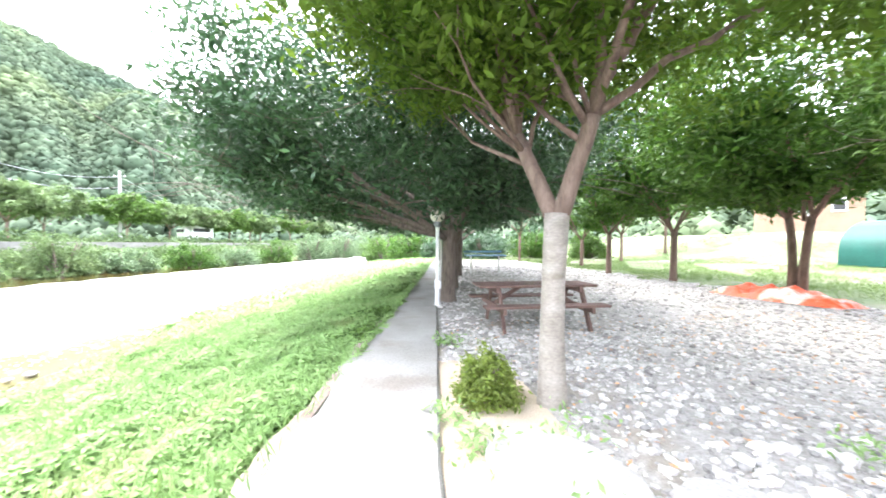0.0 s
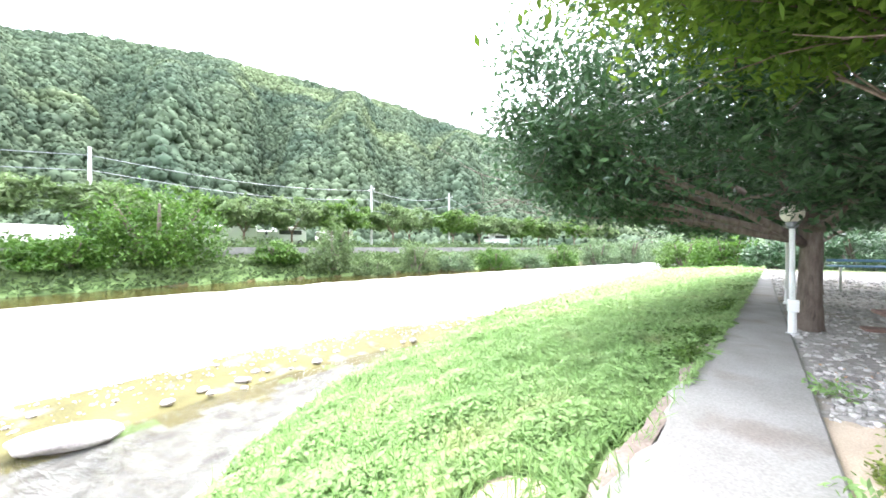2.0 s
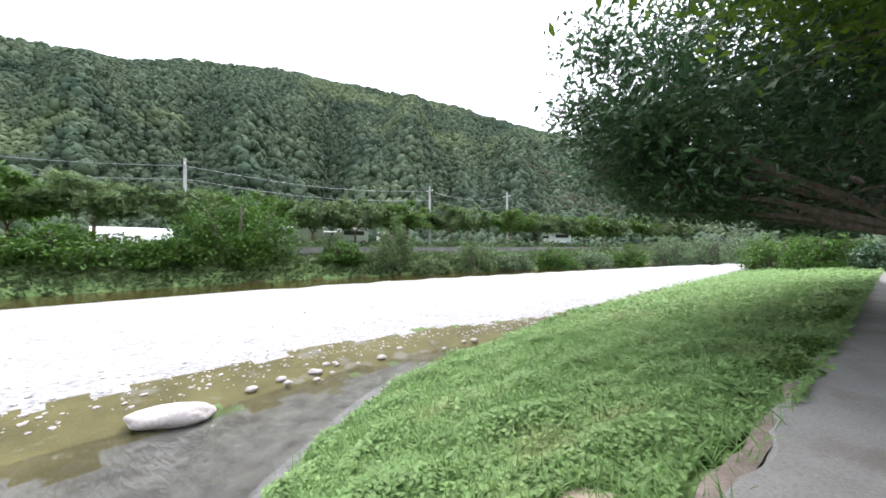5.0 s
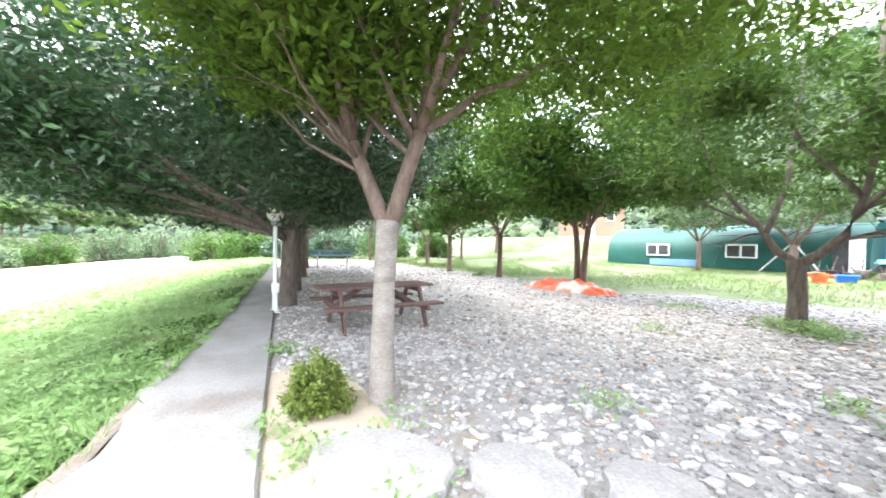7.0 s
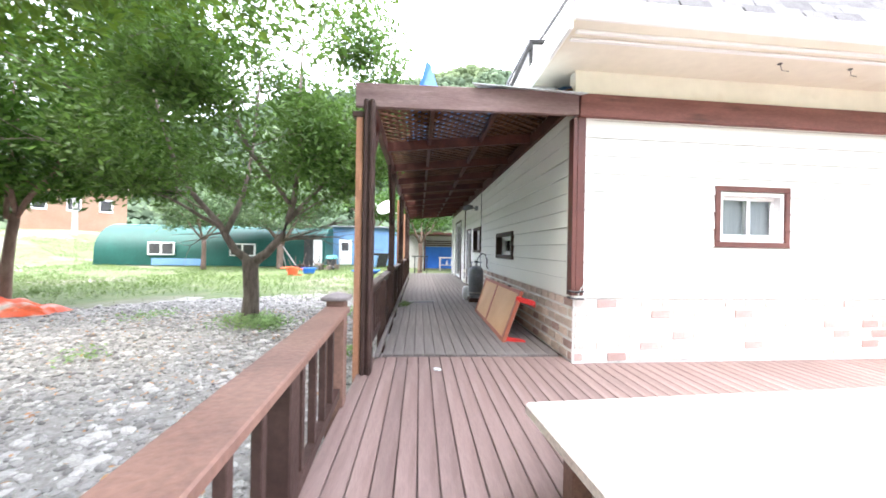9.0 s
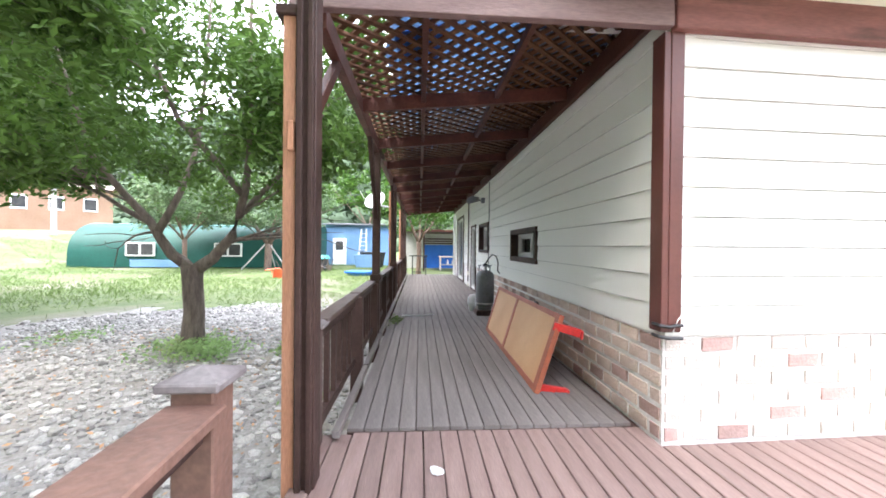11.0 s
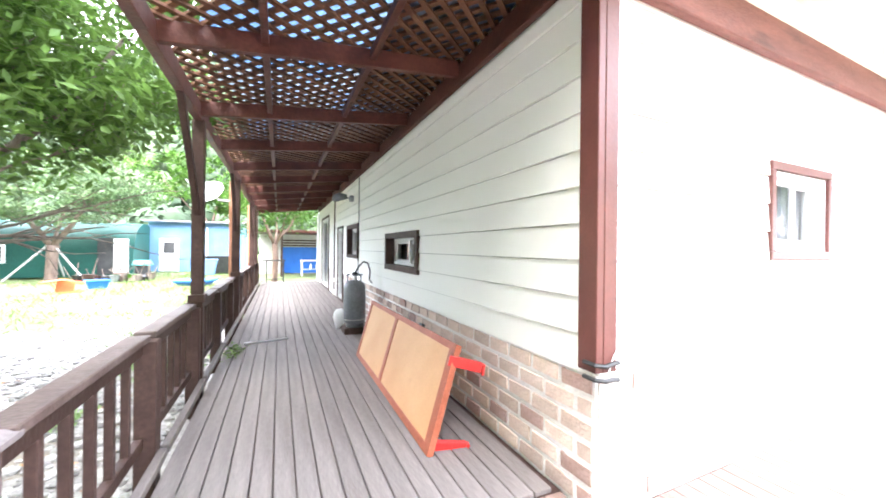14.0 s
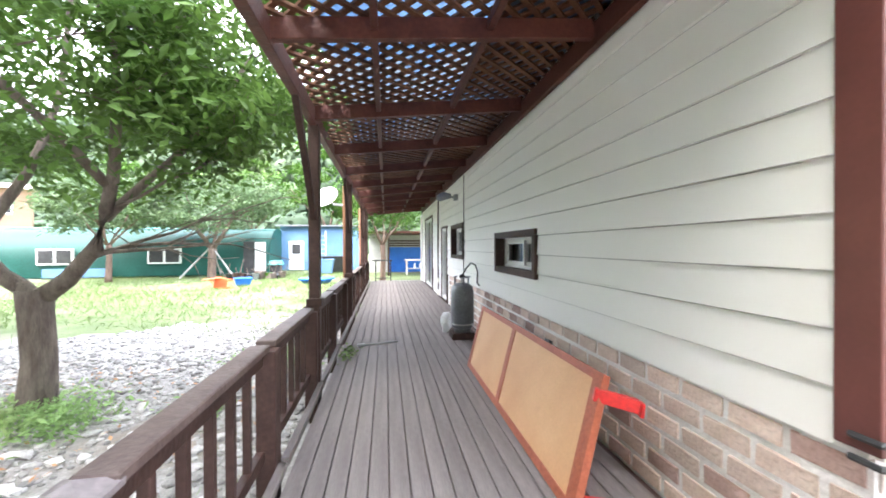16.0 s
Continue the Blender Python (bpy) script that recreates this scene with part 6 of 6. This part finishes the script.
# ---- sheds and buildings behind the yard ----
gz = float(height(-14, 22))
gh = thing("green_vinyl_shed", pose(-14.4, 22.2, gz, 0, 0, 4), "long green vinyl-covered arched shed with white windows", "shed")
L = 6.6
bm = bmesh.new()
N = 18
def arch(i):
    a = math.pi * i / N
    return (-2.4 * math.cos(a), 2.55 * max(math.sin(a), 0) ** 0.62)
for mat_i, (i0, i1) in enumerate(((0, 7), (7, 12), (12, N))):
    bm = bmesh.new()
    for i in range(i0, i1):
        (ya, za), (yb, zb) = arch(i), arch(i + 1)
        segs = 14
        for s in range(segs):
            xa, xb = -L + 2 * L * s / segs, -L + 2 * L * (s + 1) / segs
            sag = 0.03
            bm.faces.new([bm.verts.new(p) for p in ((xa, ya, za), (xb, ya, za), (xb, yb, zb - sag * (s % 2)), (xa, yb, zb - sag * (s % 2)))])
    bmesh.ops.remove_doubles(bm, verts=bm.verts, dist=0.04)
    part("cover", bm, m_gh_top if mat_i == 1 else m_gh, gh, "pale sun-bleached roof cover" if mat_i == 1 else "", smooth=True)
for x in (-L, L):
    bm = bmesh.new()
    vs = [bm.verts.new((x, *arch(i))) for i in range(N + 1)]
    bm.faces.new(vs)
    part("end_wall", bm, m_gh, gh)
for wx in (-2.9, 1.7):
    w = part("window", box(wx - 0.75, wx + 0.75, -2.47, -2.37, 0.62, 1.4, 0.01), m_white, gh, "white double sliding window")
    for q in (-0.36, 0.36):
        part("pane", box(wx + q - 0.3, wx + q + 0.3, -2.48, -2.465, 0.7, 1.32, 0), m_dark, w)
part("skirt", box(-3.4, -0.6, -2.5, -2.4, 0, 0.42, 0.01), m_bluewall, gh, "pale blue sheet along the base")
# solid dark panel paints the shade of the shed's open doorway
part("doorway", box(5.35, 5.9, -2.45, -2.36, 0.1, 1.75, 0.01), m_dark, gh, "dark panel standing in for a shaded open doorway")
part("door", box(5.92, 6.45, -2.5, -2.42, 0.1, 1.72, 0.01), m_white, gh, "open white door leaf")

sh = thing("blue_shed", pose(-6.0, 23.6, float(height(-6.3, 23)), 0, 0, 0), "pale blue corrugated metal shed with a white door", "shed")
part("body", box(-1.95, 2.6, 0, 3.5, 0, 2.75, 0.01), m_bluewall, sh)
for k in range(22):
    part("rib", box(-0.3 + 0.13 * k, -0.27 + 0.13 * k, -0.02, 0.0, 0.0, 2.75, 0.004), m_bluewall, sh)
part("roof", box(-2.15, 2.8, -0.35, 3.7, 2.75, 2.85, 0.01), m_tank, sh)
d_ = part("door", box(-1.45, -0.55, -0.05, 0.0, 0.05, 1.85, 0.01), m_white, sh)
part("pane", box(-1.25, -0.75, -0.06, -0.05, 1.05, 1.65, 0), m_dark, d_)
part("handle", box(-0.68, -0.64, -0.08, -0.05, 0.9, 0.98, 0.004), m_black, d_)
ld = thing("step_ladder", pose(-5.35, 22.6, float(height(-5.8, 22.6))), "aluminium ladder leaning on the blue shed", "ladder")
for s in (-1, 1):
    part("rail", bar(bmesh.new(), (0.28 * s, 0, 0), (0.16 * s, 0.85, 2.5), 0.04, 0.07), m_steel, ld)
for k in range(8):
    u = 0.1 + 0.11 * k
    part("rung", bar(bmesh.new(), (-0.27 + 0.12 * u, 0.85 * u, 2.5 * u), (0.27 - 0.12 * u, 0.85 * u, 2.5 * u), 0.05, 0.04), m_steel, ld)
for name, x, y, sx, sy, sz, mt, lab in (("blue_crate", -7.1, 15.0, 0.3, 0.22, 0.3, m_bluebright, "bright blue plastic crate on the grass"), ("blue_basin", -4.3, 15.2, 0.55, 0.45, 0.2, m_bluebright, "blue plastic basin beside the walkway"), ("dark_bin", -4.5, 21.5, 0.7, 0.5, 0.95, m_black, "dark plastic bin by the blue shed"), ("blue_board", -4.9, 20.6, 0.6, 0.12, 0.8, m_bluewall, "faded blue board leaning by the shed")):
    t_ = thing(name, pose(x, y, float(height(x, y)), 0, 0, random.uniform(-30, 30)), lab, name.split("_")[1])
    bm = box(-sx, sx, -sy, sy, 0, sz, 0.04)
    for v in bm.verts:
        if v.co.z < sz * 0.3:
            v.co.x *= 0.8
            v.co.y *= 0.8
    part("body", bm, mt, t_)
    part("rim", bx(bmesh.new(), -sx - 0.02, sx + 0.02, -sy - 0.02, sy + 0.02, sz - 0.07, sz + 0.004, 0.015), mt, t_)
jp = thing("junk_pile", pose(-7.5, 17.8, float(height(-7.5, 17.8))), "pile of dark scrap and pots on the grass", "junk")
rng = np.random.default_rng(403)
for k in range(26):
    s_ = rng.uniform(0.08, 0.24)
    at = Vector((rng.uniform(-1.3, 1.2), rng.uniform(-0.5, 0.5), 0))
    if k % 3:
        bm = box(-s_, s_, -s_ * 0.7, s_ * 0.7, 0, s_ * rng.uniform(0.6, 1.8), 0.02)
        bmesh.ops.rotate(bm, verts=bm.verts, cent=(0, 0, 0), matrix=Matrix.Rotation(rng.uniform(0, 3.1), 3, "Z"))
    else:
        bm = lathe(bmesh.new(), [(0.6 * s_, 0.0), (0.9 * s_, 1.5 * s_), (s_, 1.6 * s_), (0.8 * s_, 1.55 * s_)], 12)
    part("scrap" if k % 3 else "pot", bm, (m_black, m_bark, m_tank, m_stain_dk, m_leaf)[k % 5], jp).location = at
for k in range(16):
    a = Vector((rng.uniform(-1.2, 1.2), rng.uniform(-0.5, 0.4), rng.uniform(0.0, 0.2)))
    part("stick", tube(bmesh.new(), [a, a + Vector((rng.uniform(-0.5, 0.5), rng.uniform(-0.3, 0.3), rng.uniform(0.3, 0.8)))], 0.02, 5), m_bark, jp)
tb = thing("turquoise_basin", pose(-6.75, 18.3, float(height(-6.75, 18.3))), "turquoise plastic basin upturned on a dark barrel", "basin")
part("barrel", lathe(bmesh.new(), [(0.26, 0.0), (0.3, 0.25), (0.26, 0.62), (0.2, 0.63)], 16), m_black, tb)
part("basin", lathe(bmesh.new(), [(0.36, 0.63), (0.37, 0.65), (0.28, 0.82), (0.02, 0.84)], 18), m_turquoise, tb)
# tipped-over chair
oc = thing("orange_chair", pose(-7.8, 14.0, float(height(-7.8, 14.0)), 0, 0, 15), "orange plastic chair tipped over on the grass", "chair")
part("seat", bar(bmesh.new(), (0.22, 0, 0.0), (0.3, 0, 0.42), 0.42, 0.035, 0.012), m_plastic_or, oc)
part("backrest", bar(bmesh.new(), (0.26, 0, 0.42), (-0.28, 0, 0.36), 0.4, 0.03, 0.012), m_plastic_or, oc)
for y in (-0.18, 0.18):
    part("leg", bar(bmesh.new(), (0.28, y, 0.38), (0.68, y * 1.15, 0.3), 0.045, 0.04), m_plastic_or, oc)
    part("leg", bar(bmesh.new(), (0.24, y, 0.04), (0.66, y * 1.15, 0.03), 0.045, 0.04), m_plastic_or, oc)
    part("armrest", bar(bmesh.new(), (-0.05, y * 1.2, 0.4), (0.05, y * 1.2, 0.18), 0.05, 0.03), m_plastic_or, oc)
# satellite dish on the second walkway post
sd = thing("satellite_dish", pose(-2.2, 6.25, 2.45), "white satellite dish bracketed to a walkway post", "satellite dish")
bm = lathe(bmesh.new(), [(0.01, 0.0), (0.12, 0.012), (0.22, 0.045), (0.29, 0.085), (0.29, 0.092), (0.22, 0.054), (0.12, 0.02), (0.01, 0.008)], 26)
bmesh.ops.transform(bm, matrix=Matrix.Translation((-0.36, 0.1, 0.12)) @ Matrix.Rotation(radians(-28), 4, "Y") @ Matrix.Rotation(radians(48), 4, "X") @ Matrix.Scale(0.85, 4), verts=bm.verts)
part("dish", bm, m_white, sd, smooth=True)
part("bracket", tube(bmesh.new(), [(0.0, 0, 0.0), (-0.22, 0.04, 0.02), (-0.36, 0.08, 0.14)], 0.02, 7), m_steel, sd)
part("feed_arm", tube(bmesh.new(), [(-0.42, 0.06, 0.0), (-0.62, -0.05, 0.2), (-0.7, -0.08, 0.34)], 0.012, 6), m_steel, sd)
pr_ = thing("tree_props", pose(-10.0, 19.1, 0.2), "pale timber props round a young tree", "prop")
for a in (-65, 65, 180):
    d_ = Vector((math.sin(math.radians(a)), -math.cos(math.radians(a)) * 0.8, 0))
    part("pole", tube(bmesh.new(), [1.35 * d_, Vector((0, 0, 1.45)) + 0.08 * d_], 0.04, 7), m_pole, pr_)

ok = thing("outdoor_kitchen", pose(-0.6, 18.6, 0.2), "open outdoor kitchen with blue back panel and dark roof", "outbuilding")
part("roof", box(-1.9, 3.2, -0.5, 3.0, 2.15, 2.28, 0.01), m_stain, ok)
part("back_panel", box(-0.75, 3.0, 2.5, 2.6, 0.0, 1.45, 0.01), m_bluebright, ok, "bright blue panel")
part("upper_panel", box(-0.75, 3.0, 2.5, 2.6, 1.45, 2.15, 0.01), m_pole, ok)
part("side_wall", box(-1.8, -0.76, 2.3, 2.6, 0, 2.15, 0.01), m_pole, ok)
for k in range(3):
    part("slat", box(-0.7, 2.9, 2.44, 2.48, 1.5 + 0.14 * k, 1.58 + 0.14 * k, 0.005), m_stain_dk, ok)
for x in (-0.72, 2.9):
    part("post", box(x - 0.05, x + 0.05, -0.3, -0.2, 0, 2.15), m_stain_dk, ok)
kt = thing("work_table", pose(0.35, 18.9, 0.2), "weathered timber work table", "table")
part("tabletop", box(-0.8, 0.9, -0.3, 0.4, 0.74, 0.8), m_platform, kt)
part("shelf", box(-0.75, 0.85, -0.25, 0.35, 0.3, 0.34), m_pole, kt)
for x in (-0.75, 0.8):
    for y in (-0.26, 0.32):
        part("leg", box(x, x + 0.06, y, y + 0.06, 0, 0.74), m_platform, kt)
for x in (-0.3, 0.0, 0.4):
    bt_ = thing("bottle", pose(0.35 + x, 18.9, 0.54), "white plastic bottle under the work table", "bottle", "bottles")
    part("body", lathe(bmesh.new(), [(0.05, 0), (0.055, 0.02), (0.055, 0.2), (0.02, 0.25), (0.02, 0.28)], 12), m_white, bt_)


def building(name, m, w, d, h, wall_mat, roof_mat, label, n_win, ridge=0.8):
    b = thing(name, m, label, "building")
    part("wall", box(-w / 2, w / 2, 0, d, -0.5, h, 0.02), wall_mat, b)
    bm = bmesh.new()
    o = 0.5
    vs = [bm.verts.new(p) for p in ((-w / 2 - o, -o, h), (w / 2 + o, -o, h), (w / 2 + o, d + o, h), (-w / 2 - o, d + o, h), (-w / 2 - o, d / 2, h + ridge), (w / 2 + o, d / 2, h + ridge))]
    for q in ((0, 1, 5, 4), (2, 3, 4, 5), (1, 2, 5), (3, 0, 4), (3, 2, 1, 0)):
        bm.faces.new([vs[i] for i in q])
    part("roof", bm, roof_mat, b)
    for k in range(n_win):
        x = -w / 2 + w * (k + 0.7) / (n_win + 0.4)
        wn_ = part("window", box(x - 0.5, x + 0.5, -0.06, 0.0, h * 0.4, h * 0.75, 0.01), m_white, b)
        part("pane", box(x - 0.4, x + 0.4, -0.07, -0.06, h * 0.44, h * 0.71, 0), m_dark, wn_)
    return b


building("house", pose(-34.0, 33.2, 3.0, 0, 0, 38), 7.6, 7, 3.6, m_peach, m_roof_far, "peach-walled house with a shallow metal roof", 3)
rp = thing("utility_pole", pose(-28.5, 27, float(height(-28.5, 27))), "concrete utility pole with crossarm", "utility pole", "utility poles")
def fill_pole(p, h):
    part("shaft", tube(bmesh.new(), [(0, 0, -0.5), (0, 0, h * 0.5), (0, 0, h)], [0.19, 0.16, 0.12], 12), m_pole, p)
    part("crossarm", box(-0.8, 0.8, -0.05, 0.05, h - 0.7, h - 0.6), m_steel, p)
    for x in (-0.7, 0, 0.7):
        part("insulator", lathe(bmesh.new(), [(0.03, 0), (0.06, 0.04), (0.03, 0.12)], 8), m_white, p).location = (x, 0, h - 0.6)
fill_pole(rp, 6.4)

# ---- across the river ----
spots = [(-10.4, -46.4, 9.8), (-36.7, -41.4, 9.8), (-48.6, -37.2, 9.8), (-97.6, -51.7, 9.8), (-105, -35, 9.8), (14, -50, 9.8)]
for x, y, top in spots:
    z = float(height(x, y))
    p = thing("utility_pole", pose(x, y, z, 0, 0, 75), "tall concrete utility pole beside the road", "utility pole", "utility poles")
    fill_pole(p, top - z)
pw = thing("power_line", pose(-36.7, -41.4, 8.9), "overhead power cables between the poles", "cable")
for (xa, ya, za), (xb, yb, zb) in ((spots[5], spots[0]), (spots[0], spots[1]), (spots[1], spots[2]), (spots[2], spots[3])):
    for dz in (-0.7, -1.9, -3.2):
        a, b = Vector((xa + 36.7, ya + 41.4, za + dz - 8.9)), Vector((xb + 36.7, yb + 41.4, zb + dz - 8.9))
        part("cable", tube(bmesh.new(), [a.lerp(b, k / 8) - Vector((0, 0, 0.8 * math.sin(math.pi * k / 8))) for k in range(9)], 0.025, 4), m_tank, pw)
rw = tagged(new("retaining_wall"), "low grey stone retaining wall across the river", "wall", kind="structure")
for k in range(30):
    x = 10 - 3.0 * k
    y = -40.6 + float(bend(x)) * 0.93
    x2 = x - 3.0
    y2 = -40.6 + float(bend(x2)) * 0.93
    part("wall_section", bar(bmesh.new(), (x, y, 0.95), (x2, y2, 0.95), 0.4, 1.4), m_stone_wall, rw)
vt = thing("vinyl_tunnel", pose(-7.3, -52.5, 1.6), "white vinyl growing tunnel across the river", "greenhouse")
bm = bmesh.new()
for i in range(10):
    a0, a1 = math.pi * i / 10, math.pi * (i + 1) / 10
    bm.faces.new([bm.verts.new(p) for p in ((-3.0, -2.2 * math.cos(a0), 2.0 * math.sin(a0)), (3.0, -2.2 * math.cos(a0), 2.0 * math.sin(a0)), (3.0, -2.2 * math.cos(a1), 2.0 * math.sin(a1)), (-3.0, -2.2 * math.cos(a1), 2.0 * math.sin(a1)))])
part("cover", bm, m_white, vt, smooth=True)
for k in range(5):
    part("hoop", tube(bmesh.new(), [(-3.0 + 1.5 * k, -2.23 * math.cos(math.pi * i / 10), 2.03 * math.sin(math.pi * i / 10)) for i in range(11)], 0.03, 5), m_steel, vt)


def van(m, label):
    v_ = thing("van", m, label, "van", "parked vans")
    part("body", bx(bmesh.new(), -2.2, 1.3, -0.85, 0.85, 0.45, 2.2, 0.1), m_white, v_)
    part("cab", bx(bmesh.new(), 1.25, 2.3, -0.82, 0.82, 0.45, 1.75, 0.18), m_white, v_)
    part("windscreen", box(1.5, 2.33, -0.7, 0.7, 1.2, 1.65, 0.05), m_dark, v_)
    part("side_window", box(-1.6, 1.0, 0.84, 0.87, 1.3, 1.8, 0.01), m_dark, v_)
    for x in (-1.5, 1.6):
        for y in (-0.75, 0.75):
            w_o = part("wheel", tube(bmesh.new(), [(x, y - 0.1, 0.33), (x, y + 0.1, 0.33)], 0.33, 16), m_black, v_)
            part("rim", tube(bmesh.new(), [(x, y - 0.11, 0.33), (x, y + 0.11, 0.33)], 0.19, 12), m_steel, w_o)
    return v_


v1 = van(pose(-19.5, -49.0, 1.85, 0, 0, -10), "white box van parked beside the road")
for x, y, a in ((-23.5, -48.3, 172), (-28.0, -47.0, -14), (-33.5, -44.8, -16), (-60.0, -35, -25)):
    copy_thing(v1, pose(x, y, float(height(x, y)) + 0.02, 0, 0, a))


# ---- boards and bricks: many alike pieces ----
w_, pitch_ = 0.109, 0.116
me_front = board_mesh("deck_board", w_, 7.22, m_deck)
me_edge = board_mesh("deck_board", w_, 3.95, m_deck)
me_short = board_mesh("deck_board", w_, 6.98, m_deck)
k = 0
while -2.215 + k * pitch_ < 7.9:
    x = -2.215 + k * pitch_
    if x < -2.05:
        lay("deck_board", me_edge, deck, x, -3.75, D)
    elif x < -0.1:
        lay("deck_board", me_front, deck, x, -7.0, D)
    else:
        lay("deck_board", me_short, deck, x, -6.98 + 0.042 * x - 0.03, D + 0.001)
    k += 1
me_walk = board_mesh("walkway_board", w_, 13.7, m_deck_grey)
k = 0
while -2.03 + k * pitch_ < -0.1:
    lay("walkway_board", me_walk, deck_c, -2.03 + k * pitch_, 0.235, D + 0.022)
    k += 1
random.seed(9)
B_SIDE = brick_meshes((m_brick, m_brick, m_brick, m_brick_dk))
B_FRONT = brick_meshes((m_brick_pale,) * 8 + (m_brick_pink,))


def lay_bricks(wall, u0, u1, B, from_end=False):
    """Running bond, with cut bricks at both ends."""
    for r in range(6):
        u = u0 - (0.0 if r % 2 else BR_L / 2)
        while u < u1:
            a, b = max(u, u0), min(u + BR_L, u1)
            if b - a > 0.06:
                p = (u1 - (b - u0)) if from_end else a
                o = lay("brick", random.choice(B), wall, p + 0.017, 0.0, D + r * BR_H + 0.017)
                o.scale = ((b - a - 0.034) / (BR_L - 0.03), 1, 1)
            u += BR_L


lay_bricks(wall_front, 0.0, 7.0, B_FRONT)
lay_bricks(wall_side, LEN_S - 7.6, LEN_S, B_SIDE, True)
